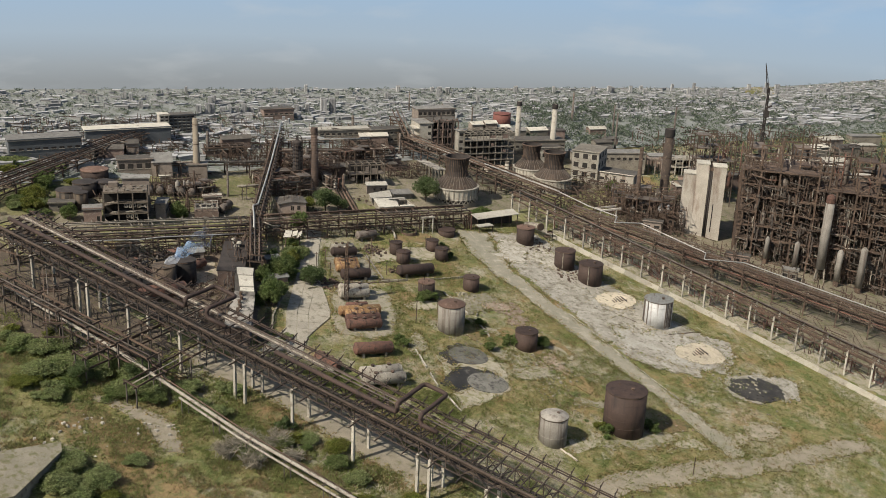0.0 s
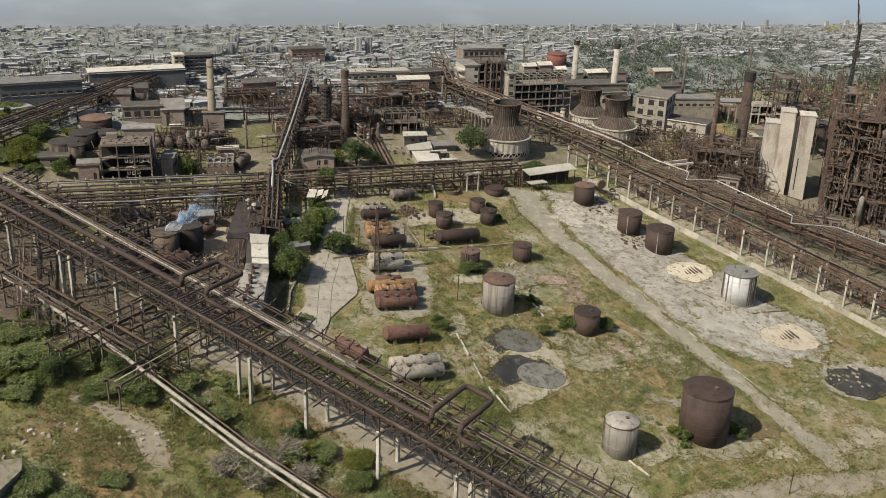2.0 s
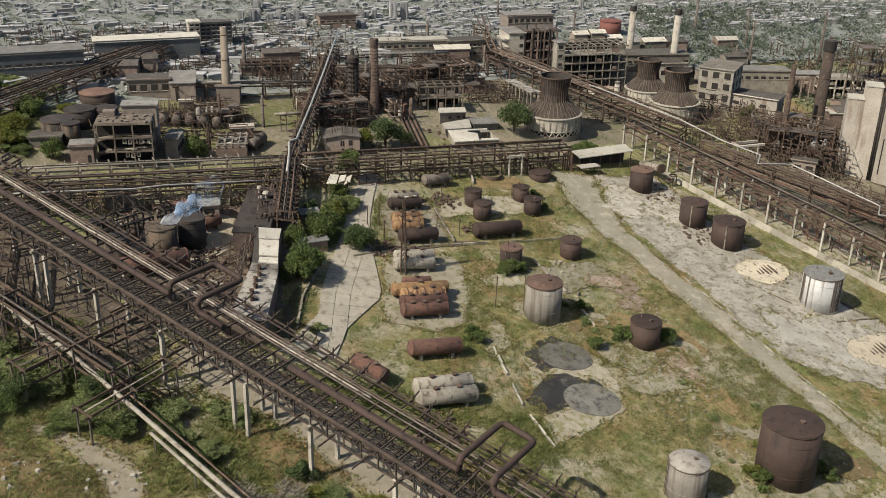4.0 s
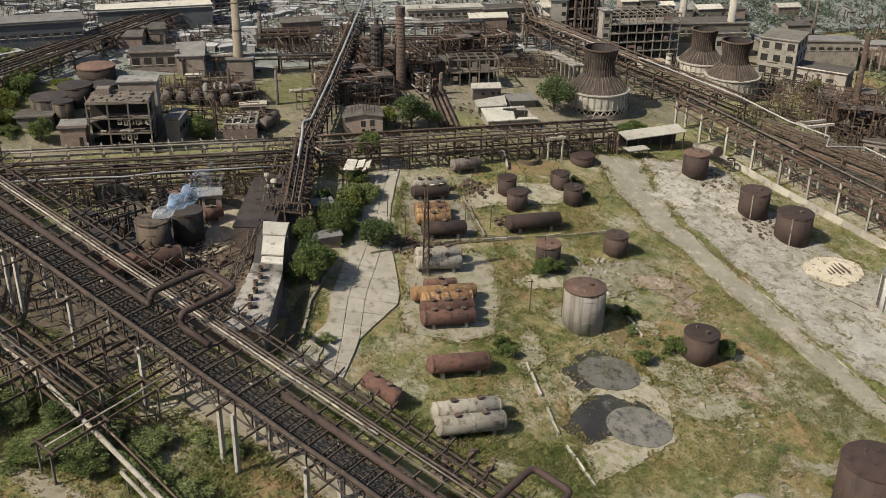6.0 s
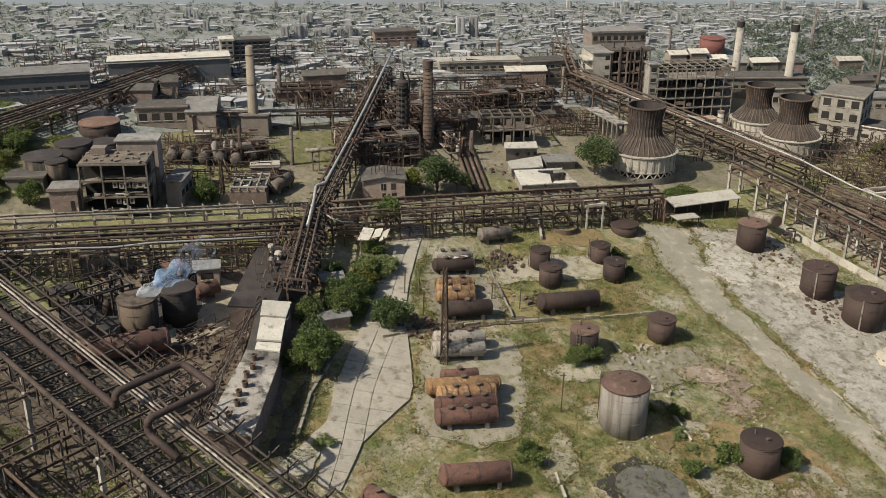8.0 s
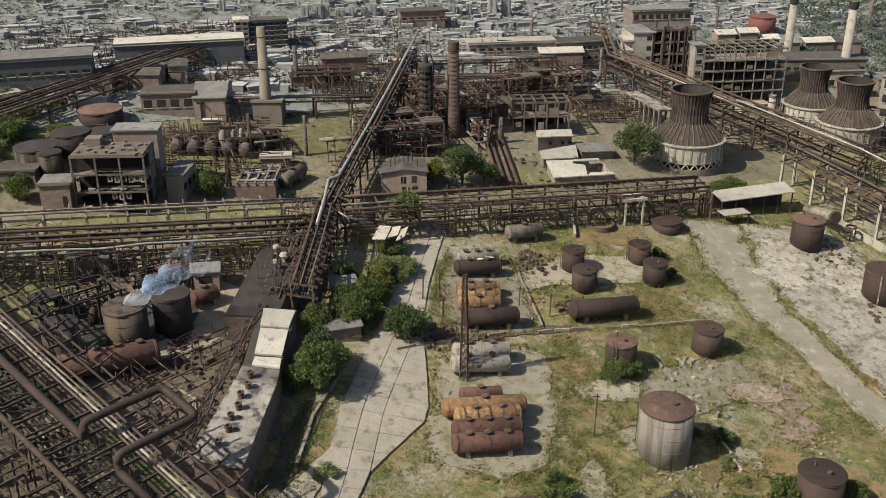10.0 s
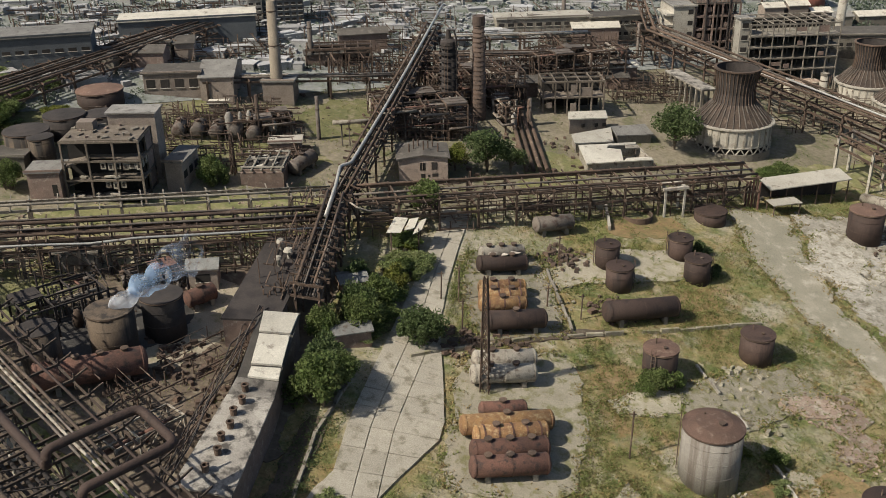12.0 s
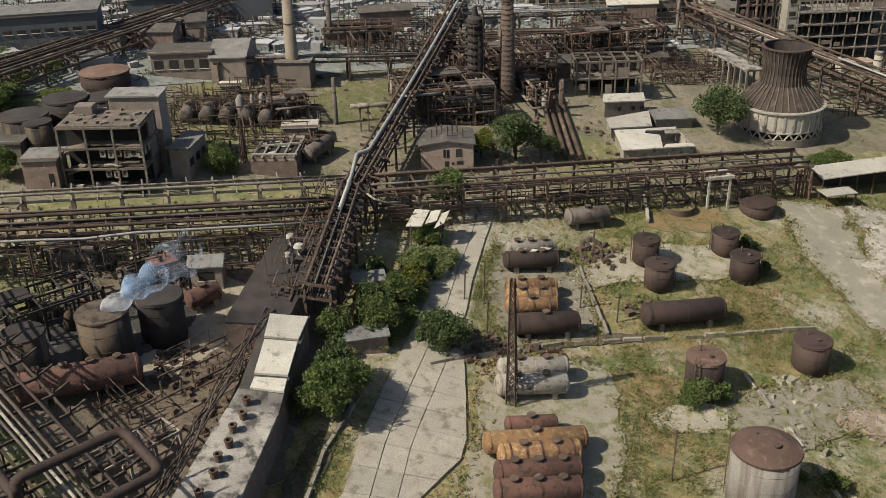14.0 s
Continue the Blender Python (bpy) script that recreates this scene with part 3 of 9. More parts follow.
sheet("rubble_patch", disc(14.8, 198.0, 3.4, 1.6, 20), 0.13, RUBBLE, "orange brick rubble spread over the ground", "rubble", 0.8, 0.4, 21)
sheet("rubble_patch", disc(18.0, 196.0, 5.6, 2.0, -62), 0.06, RUBBLE, "pinkish rubble spread over the ground", "rubble", 1.0, 1.9, 22)
sheet("rubble_patch", disc(21.0, 173.5, 4.2, 2.2, 10), 0.07, BED, "pale broken concrete spread over the ground", "rubble", 0.9, 1.4, 23)
sheet("rubble_patch", disc(26.0, 178.0, 3.0, 1.8, -60), 0.06, RUBBLE, "orange brick rubble spread over the ground", "rubble", 0.8, 1.5, 24)
sheet("dirt_track", [(26, 141.5), (40, 150.0), (60, 158.5), (84, 172), (86, 168.5), (62, 154.5), (42, 145.6), (28, 137.5)], 0.06, PATH, "pale dirt track across the yard", "track", 2.5, 0.7, 25)
sheet("footpath", [(-52.0, 141.5), (-46.0, 140.0), (-40.5, 138.6), (-36.5, 134.5), (-35.0, 130.0), (-38.0, 129.5), (-40.5, 133.5), (-45.5, 137.0), (-51.5, 138.8)], 0.05, PATH, "trodden sandy footpath through scrub", "track", 1.5, 0.5, 26)
sheet("dirt_track", [(-43.0, 157.5), (-40.0, 160.0), (-30.0, 158.5), (-20.0, 152.5), (-8.0, 146.0), (6.0, 137.0), (3.0, 132.0), (-6.3, 135.5), (-13.5, 140.6), (-22.0, 146.0), (-30.0, 150.5), (-36.0, 151.6)], 0.05, PATH, "pale dirt track below the pipe bridge", "track", 2.0, 0.6, 27)
sheet("dirt_track", [(-64, 158), (-57.5, 152.6), (-55, 154.5), (-61, 160.5)], 0.05, CONCRETE_PALE, "pale concrete remains among bushes", "pavement", 1.5, 0.5, 28)
sheet("dirt_yard", [(-55, 172), (-45, 178.5), (-41.4, 186), (-44, 193), (-50, 193.5), (-47, 186), (-51, 178)], 0.06, PATH, "bare sandy yard among the sooty tanks", "ground", 1.8, 0.5, 29)
sheet("soot_stain", [(-57.5, 173.5), (-51, 176.8), (-45.6, 183), (-46.5, 188), (-52, 190), (-58, 182)], 0.09, OIL, "burnt black ground round the smoking tank", "stain", 1.6, 0.6, 30)

sheet("bare_ground", [(26, 259), (60, 233), (100, 199), (130, 186), (170, 226), (178, 262), (150, 300), (110, 312), (70, 300), (40, 272)], 0.05, SOIL, "stained ground below the process structure", "ground", 3.0, 1.0, 31)
sheet("bare_ground", [(-41.5, 230), (-24.0, 240), (-22.0, 252), (-30, 266), (-44, 262)], 0.09, SOIL, "dusty ground round the chimneys", "ground", 2.0, 0.8, 32)
sheet("works_yard", [(-92, 190), (-60, 199), (-40, 211), (10, 242), (34, 262), (52, 292), (70, 322), (60, 345), (10, 312), (-40, 275), (-75, 252)], 0.04, SOIL, "grey-brown weedy ground between the works buildings", "ground", 3.0, 1.5, 34)
MEADOW = mat("yellow-green grass", (0.20, 0.185, 0.085), (0.14, 0.148, 0.06), 0.3, 0.97, c3=(0.26, 0.225, 0.14), amount3=0.45, fine=1.6)
for k, poly in enumerate(([(-65.1, 216.8), (-64.6, 221.8), (-59.7, 224.4), (-52.9, 226.5), (-49.2, 225.0), (-45.8, 224.0), (-45.3, 219.6), (-53.8, 217.8), (-56.9, 213.3), (-60.9, 215.0)],
                          [(-68.7, 230.6), (-65.6, 233.4), (-62.2, 232.8), (-62.9, 226.6), (-64.3, 222.1), (-66.9, 218.8), (-67.4, 225.6)],
                          [(-68.3, 194.0), (-56.6, 200.9), (-43.1, 209.3), (-40.6, 213.6), (-43.2, 215.0), (-58.8, 206.0), (-70.1, 196.7)],
                          [(-47.0, 228.0), (-42.5, 232.0), (-43.5, 246.0), (-52.0, 240.0), (-54.0, 232.0)],
                          [(-22.0, 226.0), (-12.0, 233.0), (-14.0, 241.0), (-18.6, 240.0), (-20.4, 233.0)],
                          [(10.0, 249.5), (24.0, 259.0), (30.0, 272.0), (44.0, 284.0), (60.0, 284.0), (50.0, 268.0), (32.0, 258.0), (20.0, 249.0)],
                          [(-90.0, 196.0), (-80.0, 199.0), (-78.0, 206.0), (-76.0, 214.0), (-84.0, 220.0), (-92.0, 210.0)])):
    sheet("meadow", poly, 0.075, MEADOW, "yellow-green grass between the works buildings", "grass", 2.0, 1.1, 90 + k)
sheet("bare_ground", [(-64, 176), (-52, 168), (-36, 163), (-32, 172), (-36, 200), (-44, 199), (-66, 186)], 0.04, SOIL_DARK, "rust-stained ground below the pipe bridge", "ground", 2.0, 0.8, 35)
sheet("dry_patch", disc(-47.0, 131.0, 8.0, 4.0, -20), 0.04, DRY_PATCH, "rust-brown dried growth in the near scrub", "ground", 1.5, 1.4, 37)
sheet("dry_patch", disc(-38.0, 123.0, 8.0, 4.0, -30), 0.04, DRY_PATCH, "rust-brown dried growth in the near scrub", "ground", 1.5, 1.4, 38)
sheet("dry_patch", disc(-26.5, 145.0, 4.5, 2.4, -30), 0.045, DRY_PATCH, "dried bare patch below the pipe bridge", "ground", 1.2, 1.0, 44)
sheet("dry_patch", disc(26.0, 186.0, 5.5, 2.2, -50), 0.04, DRY_PATCH, "rust-brown dried growth beside the road", "ground", 1.5, 1.2, 39)
sheet("dry_patch", disc(-4.0, 226.0, 5.0, 2.4, 30), 0.04, DRY_PATCH, "orange-brown dried growth before the rack", "ground", 1.5, 1.0, 40)
# shade of trestles and bushes, painted as a dark ground sheet
sheet("bare_ground", [(-92, 168), (-66, 153), (-50, 151), (-42, 157), (-52, 166), (-66, 176), (-88, 186)], 0.04, SOIL_DARK, "dark sheet with the trestles' shade painted on the ground", "ground", 2.0, 1.2, 41)
# flat dark sheet holds the ditch's shadow below its weeds
sheet("ditch", [(-28.4, 164.5), (-29.2, 178.0), (-31.0, 178.0), (-31.0, 165.0)], 0.04, SOIL_DARK, "overgrown ditch beside the workshop, its shade painted flat", "ground", 1.5, 0.3, 42)
sheet("meadow", [(-68.0, 185.0), (-62.1, 188.0), (-58.4, 186.4), (-58.6, 181.5), (-62.0, 178.5), (-66.0, 180.5)], 0.06, MEADOW, "dry grass behind the sooty tanks", "grass", 2.0, 0.8, 98)
sheet("ditch", [(-21.5, 191.9), (-14.0, 196.6), (-6.6, 201.0), (-6.7, 202.2), (-14.4, 198.6), (-21.9, 194.0)], 0.05, SOIL_DARK, "dark pipe trench full of scrap across the yard", "ground", 1.0, 0.2, 43)
sheet("tank_pad", disc(38.0, 156.6, 7.0, 2.8, 25), 0.05, BED, "pale broken concrete before the big brown tank", "pavement", 1.2, 1.1, 62)
sheet("tank_pad", disc(27.0, 152.0, 4.0, 1.6, 35), 0.05, BED, "pale broken concrete between two tanks", "pavement", 1.2, 0.9, 63)
sheet("tank_pad", disc(16.0, 177.6, 4.6, 1.8, -20), 0.05, BED, "pale broken concrete near the low brown tank", "pavement", 1.2, 0.9, 64)
sheet("tank_pad", disc(-2.0, 176.0, 2.0, 5.0, 10), 0.05, BED, "pale worn ground beside the kerb", "pavement", 1.2, 0.9, 65)
sheet("tank_pad", disc(62.0, 166.0, 8.0, 2.0, 40), 0.05, PATH, "pale worn ground at the road's end", "track", 1.2, 1.3, 66)
for k, (px_, py_, ra, rb, tilt) in enumerate(((23.5, 180.0, 4.0, 1.8, -40), (29.0, 173.0, 4.5, 1.8, -50), (17.0, 187.5, 3.5, 1.6, 20), (45.0, 163.0, 6.0, 2.0, 30), (9.5, 183.0, 2.6, 1.4, 40))):
    sheet("dry_patch", disc(px_, py_, ra, rb, tilt), 0.045, DRY_PATCH, "rust-brown dried growth in the yard", "ground", 1.2, 1.1, 70 + k)
for k, (px_, py_, ra, rb, tilt) in enumerate(((26.0, 183.5, 3.4, 1.6, -45), (19.0, 178.5, 3.0, 1.4, 10), (31.0, 166.0, 4.0, 1.4, 20), (47.0, 158.0, 5.0, 1.5, 30), (12.5, 187.0, 2.6, 1.2, -30))):
    sheet("dusty_patch", disc(px_, py_, ra, rb, tilt), 0.055, BED, "pale dusty broken concrete in the yard", "pavement", 1.2, 1.1, 80 + k)
sheet("tank_pad", disc(-1.5, 192.0, 3.6, 2.0, 40), 0.07, BED, "pale broken concrete beside the grey tank", "pavement", 1.2, 0.6, 33)

# ---------------------------------------------------------------- tanks


def upright_tank(x, y, r, h, shell_mat, roof_mat, label, dome=0.16, hatch=True, ladder=True, name="storage_tank", group="upright storage tanks", n=36, ladder_angle=200, stripe=False):
    t = thing(name, x, y, label, "tank", group=group)
    body = Shape().lathe((0, 0, 0), [(r, -r * 0.3 - 0.3), (r, h)], n)
    for k in range(1, int(h / 1.5) + 1):
        body.lathe((0, 0, k * 1.5), [(r, -0.03), (r + 0.025, -0.02), (r + 0.025, 0.02), (r, 0.03)], n, caps=False)
    sh = part("shell", body, shell_mat, t, smooth=True)
    roof = part("roof", Shape().lathe((0, 0, h), [(r + 0.06, -0.08), (r + 0.06, 0.03), (r * 0.6, dome * r * 0.45), (0.02, dome * r * 0.6)], n), roof_mat, t, smooth=False)
    part("rim", Shape().lathe((0, 0, h - 0.16), [(r, 0), (r + 0.09, 0.0), (r + 0.09, 0.09), (r, 0.09)], n, caps=False), RUST_DARK, t)
    if hatch:
        q = min(0.28, r * 0.1)
        part("hatch", Shape().lathe((r * 0.25, -r * 0.2, h + dome * r * 0.4), [(q, 0), (q, q), (q * 1.2, q), (q * 1.2, q * 1.3), (0.05, q * 1.4)], 12), RUST_DARK, roof)
        part("vent_pipe", Shape().tube([(-r * 0.3, r * 0.3, h + 0.1), (-r * 0.3, r * 0.3, h + 0.75)], 0.07, 6), RUST_DARK, roof)
    if ladder:
        a = radians(ladder_angle)
        cx, cy = (r + 0.16) * math.cos(a), (r + 0.16) * math.sin(a)
        tx, ty = -math.sin(a) * 0.22, math.cos(a) * 0.22
        L = Shape()
        for k in (-1, 1):
            L.beam((cx + k * tx, cy + k * ty, -0.4), (cx + k * tx, cy + k * ty, h + 0.7), 0.06)
        for i in range(int(h / 0.4)):
            L.beam((cx - tx, cy - ty, 0.3 + i * 0.4), (cx + tx, cy + ty, 0.3 + i * 0.4), 0.035)
        part("ladder", L, RUST_DARK, t)
    if stripe:
        a = radians(252)
        part("level_gauge", Shape().box(((r + 0.05) * math.cos(a), (r + 0.05) * math.sin(a), h * 0.5), (0.1, 0.2, h * 0.98), 252), LAGGING, t, "pale level gauge board")
    return t


upright_tank(35.6, 159.6, 3.66, 7.7, TANK_BROWN, TANK_BROWN, "large dark brown steel tank with bushes at its foot", ladder=False)
upright_tank(22.0, 151.5, 2.39, 4.9, TANK_GREY, TANK_GREY, "small pale grey steel tank with a coned roof", dome=0.55, ladder_angle=190)
upright_tank(4.6, 184.2, 2.68, 5.5, TANK_GREY, TANK_ROOF, "streaked grey steel tank with a rusty domed roof", dome=0.4, ladder_angle=175)
upright_tank(19.7, 182.9, 2.24, 3.5, TANK_BROWN, TANK_BROWN, "low brown steel tank between green bushes", ladder=False)
silver = upright_tank(50.8, 205.5, 3.18, 5.8, TANK_SILVER, TIN, "silver-painted steel tank with dark vertical strips", ladder=False, dome=0.08)
for a in (185, 192, 215, 290, 298, 306, 314, 322):
    part("cladding_strip", Shape().box((3.22 * math.cos(radians(a)), 3.22 * math.sin(radians(a)), 2.8), (0.1, 0.24, 5.7), a), STEEL_GREY, silver)
upright_tank(37.7, 220.6, 2.82, 4.6, TANK_BROWN, TANK_BROWN, "brown steel tank with a pale gauge stripe", ladder=False, stripe=True)
upright_tank(32.2, 226.3, 2.45, 4.3, TANK_BROWN, TANK_BROWN, "brown steel tank with a pale gauge stripe", ladder=False, stripe=True)
upright_tank(23.4, 236.5, 2.21, 4.1, TANK_BROWN, TANK_ROOF, "brown steel tank near the open white shed", ladder=False, dome=0.25)
upright_tank(9.1, 204.2, 1.75, 2.9, TANK_BROWN, TANK_BROWN, "small dark brown tank standing on pale concrete", ladder=False)
upright_tank(-0.6, 196.9, 1.75, 3.2, TANK_BROWN, TANK_ROOF, "small brown tank overgrown by a green bush", ladder_angle=250)
for x, y, r, h, la in ((-7.9, 215.0, 1.42, 2.8, 190), (-6.1, 211.2, 1.53, 2.6, 20), (0.3, 221.0, 1.46, 2.5, 190), (2.5, 216.8, 1.53, 2.7, 0)):
    upright_tank(x, y, r, h, TANK_BROWN, TANK_BROWN, "small brown tank on the shared concrete pad", dome=0.1, ladder_angle=la)
upright_tank(3.7, 232.0, 2.08, 1.3, TANK_BROWN, TANK_BROWN, "very low round brown tank in dry grass", ladder=False, hatch=False)
ring = thing("tank_ring", -5.4, 228.0, "open rusty steel ring, the last course of a tank", "tank ring")
part("shell", Shape().lathe((0, 0, 0), [(1.95, -0.4), (1.95, 0.5), (1.8, 0.5), (1.8, -0.4)], 32, caps=False), RUST_DARK, ring)
upright_tank(-50.6, 179.2, 2.2, 4.4, TANK_OLD, TANK_OLD, "soot-streaked grey tank with smoke rising from its top", dome=0.05, ladder=False, hatch=False)
upright_tank(-55.2, 174.6, 1.8, 4.0, TANK_OLD, SOOT_SHADE, "burnt grey tank beside the smoking one", ladder=False, hatch=False)
upright_tank(-47.6, 183.4, 2.0, 4.2, SOOT_SHADE, SOOT_SHADE, "soot-black tank behind the smoking one", ladder=False, hatch=False)
upright_tank(-78.5, 208.1, 2.7, 3.0, TANK_OLD, SOOT_SHADE, "grey-brown tank behind the ruined frame", ladder=False, hatch=False)
upright_tank(-75.4, 206.4, 1.5, 3.6, TANK_OLD, SOOT_SHADE, "narrow grey-brown tank behind the ruined frame", ladder=False, hatch=False)
upright_tank(-77.2, 214.2, 2.6, 2.8, SOOT_SHADE, SOOT_SHADE, "dark tank behind the ruined frame", ladder=False, hatch=False)
upright_tank(-73.6, 216.6, 2.2, 2.8, SOOT_SHADE, SOOT_SHADE, "dark tank behind the ruined frame", ladder=False, hatch=False)
upright_tank(-78.4, 224.4, 3.1, 1.9, TANK_BROWN, TANK_ROOF, "wide rusty brown tank with a flat roof", ladder=False, hatch=False)


def lying_tank(p, q, r, material, label, raised=0.35, hatches=2, bands=0, name="horizontal_tank", group="horizontal cylinders"):
    (x0, y0), (x1, y1) = p, q
    z0, z1 = gz(x0, y0), gz(x1, y1)
    t = thing(name, x0, y0, label, "tank", group=group)
    a, b = Vector((0, 0, raised + r)), Vector((x1 - x0, y1 - y0, z1 - z0 + raised + r))
    d = (b - a).normalized()
    n = 20
    pts = [a - d * r * 0.28, a - d * r * 0.2, a - d * r * 0.05, a, b, b + d * r * 0.05, b + d * r * 0.2, b + d * r * 0.28]
    rs = [r * 0.3, r * 0.7, r * 0.95, r, r, r * 0.95, r * 0.7, r * 0.3]
    part("shell", Shape().tube(pts, rs, n), material, t, smooth=True)
    L = (b - a).length
    for k in (0.02, 0.5, 0.98):
        c = a + (b - a) * k
        part("weld_band", Shape().tube([c - d * 0.05, c + d * 0.05], r + 0.03, n), material, t)
    for k in (0.18, 0.82):
        c = a + (b - a) * k
        part("saddle", Shape().box((c.x, c.y, c.z - r * 0.55 - raised * 0.5 - 0.15), (0.45, r * 1.5, r * 0.9 + raised + 0.3), math.degrees(math.atan2(d.y, d.x))), CONCRETE, t)
    for i in range(hatches):
        c = a + (b - a) * ((i + 0.7) / (hatches + 0.4))
        part("manhole", Shape().lathe((c.x, c.y, c.z + r - 0.1), [(0.3, 0), (0.3, 0.3), (0.38, 0.3), (0.38, 0.38), (0.05, 0.4)], 12), RUST_DARK, t)
    for i in range(bands):
        c = a + (b - a) * ((i + 0.5) / bands)
        part("lagging_hoop", Shape().tube([c - d * 0.08, c + d * 0.08], r + 0.05, n), RUST_RED, t, "dark rust hoop")
    return t


lying_tank((-21.8, 209.0), (-17.4, 211.6), 0.8, WHITE_PEEL, "rusty cylinder with peeling white lagging in a row", hatches=3)
lying_tank((-21.5, 206.7), (-16.6, 209.2), 0.9, TANK_BROWN, "brown steel cylinder with white debris on it", hatches=2)
lying_tank((-20.4, 202.4), (-16.0, 204.7), 0.78, RUST_ORANGE, "orange rusty cylinder with dark hoops in a row", bands=4, hatches=2)
lying_tank((-20.0, 200.9), (-15.6, 203.1), 0.78, RUST_ORANGE, "orange rusty cylinder with dark hoops in a row", bands=4, hatches=2)
lying_tank((-19.7, 199.4), (-15.3, 201.6), 0.78, RUST_ORANGE, "orange-brown rusty cylinder at the end of a row", bands=3, hatches=1)
lying_tank((-18.3, 196.5), (-12.9, 199.4), 1.05, TANK_BROWN, "plain brown steel cylinder on concrete saddles", hatches=1)
lying_tank((-18.2, 189.9), (-12.8, 192.6), 0.95, WHITE_PEEL, "cylinder with peeling white lagging", hatches=2)
lying_tank((-17.9, 187.7), (-12.4, 190.4), 0.95, WHITE_PEEL, "cylinder with peeling white lagging", hatches=2)
lying_tank((-16.1, 183.4), (-12.4, 185.3), 0.75, RUST_RED, "short rust-red cylinder behind the yellow one", hatches=1)
lying_tank((-17.2, 180.5), (-9.8, 184.4), 0.95, RUST_ORANGE, "long yellow-orange rusty cylinder", hatches=1)
lying_tank((-15.8, 179.7), (-10.0, 182.7), 0.93, RUST_ORANGE, "yellow-orange cylinder with dark hoops", bands=5, hatches=2)
lying_tank((-15.6, 177.7), (-9.6, 180.7), 0.98, RUST_RED, "rust-brown cylinder with three manholes", hatches=3)
lying_tank((-15.2, 175.8), (-9.2, 178.7), 0.98, RUST_RED, "rust-brown cylinder with three manholes at the row's end", hatches=3)
lying_tank((-6.7, 203.3), (0.4, 207.6), 1.15, TANK_BROWN, "long brown steel cylinder lying alone in grass", hatches=0)
lying_tank((-16.9, 217.9), (-13.0, 220.7), 0.95, STEEL_GREY, "grey-brown cylinder beside a low wall", hatches=1)
lying_tank((-13.0, 167.0), (-6.7, 170.1), 1.12, RUST_RED, "dark rust-brown cylinder lying in weeds", hatches=0)
lying_tank((-19.5, 162.2), (-15.4, 159.9), 1.05, RUST_RED, "rusty cylinder with holes lying aslant below the bridge", hatches=2)
lying_tank((-11.4, 159.2), (-4.7, 162.8), 1.08, WHITE_PEEL, "cylinder with flaking white lagging", hatches=2)
lying_tank((-10.7, 157.0), (-3.9, 160.5), 1.08, WHITE_PEEL, "cylinder with flaking white lagging", hatches=2)
lying_tank((-53.6, 171.2), (-46.4, 177.1), 1.3, RUST_RED, "long red-brown vessel on pale saddles beside the bridge", hatches=4)
lying_tank((-47.2, 187.4), (-45.6, 189.8), 0.9, RUST_RED, "sooty red vessel behind the smoking tank", hatches=1)
lying_tank((-47.9, 217.4), (-46.8, 221.6), 0.9, STEEL_GREY, "grey cylinder on bare ground near the pipe rack", hatches=1)
big_pipe = thing("lying_duct", 24.4, 246.6, "fat pale lagged duct lying beside the boundary wall", "duct")
part("duct_wall", Shape().tube([(0, 0, 0.9), (1.6, -2.6, 1.5), (3.2, -5.4, 2.0)], 0.75, 16), LAGGING, big_pipe, smooth=True)
part("end_flange", Shape().tube([(3.1, -5.2, 1.98), (3.3, -5.6, 2.02)], 0.95, 16), RUST_DARK, big_pipe)
for k, z in ((0.9, 0.9), (1.5, 2.1)):
    wheel = thing("flange_ring", 28.6 + k, 241.4, "rusty ring flange standing beside the duct", "flange", group="ring flanges")
    part("ring", Shape().lathe((0, 0, 0), [(0.55, z - 0.12), (0.8, z - 0.12), (0.8, z + 0.12), (0.55, z + 0.12)], 18, caps=False), RUST_DARK, wheel)
    part("stand", Shape().box((0.66, 0, z / 2 - 0.3), (0.16, 0.16, z + 0.5)), RUST_DARK, wheel)
for a, b, w in ((-20.6, 207.4, 0.9), (-19.2, 207.8, 0.7), (-18.4, 208.6, 1.1)):
    scrap = thing("white_sheet_scrap", a, b, "crumpled white sheet lying on a brown cylinder", "scrap", z=gz(a, b) + 2.1)
    part("sheet", Shape().add([(0, 0, 0.12), (w, 0.2, 0.2), (w * 1.1, 0.7, 0.1), (0.1, 0.6, 0.16), (0, 0, 0.06), (w, 0.2, 0.14), (w * 1.1, 0.7, 0.04), (0.1, 0.6, 0.1)], [(0, 1, 2, 3), (7, 6, 5, 4), (0, 4, 5, 1), (1, 5, 6, 2), (2, 6, 7, 3), (3, 7, 4, 0)]), WHITE_WALL, scrap)
for i in range(5):
    lying_tank((-64.6 + i * 2.2, 219.6 + i * 0.9), (-65.2 + i * 2.2, 222.2 + i * 0.9), 0.85, STEEL_GREY, "grey-brown lagged vessel in a row of five", hatches=1)

# ---------------------------------------------------------------- pipe racks


def rack_frame(p0, p1):
    """Places along a straight rack: s metres along, w metres to its far side, h metres over the ground."""
    d = Vector((p1[0] - p0[0], p1[1] - p0[1], 0.0))
    L = d.length
    d.normalize()
    n = Vector((-d.y, d.x, 0.0))
    if n.y < 0:
        n = -n

    def at(s, w, h):
        x, y = d.x * s + n.x * w, d.y * s + n.y * w
        return Vector((x, y, GA * x + GB * y + h))
    return at, L, math.degrees(math.atan2(d.y, d.x))


THIN = 0.66  # most pipes are slim


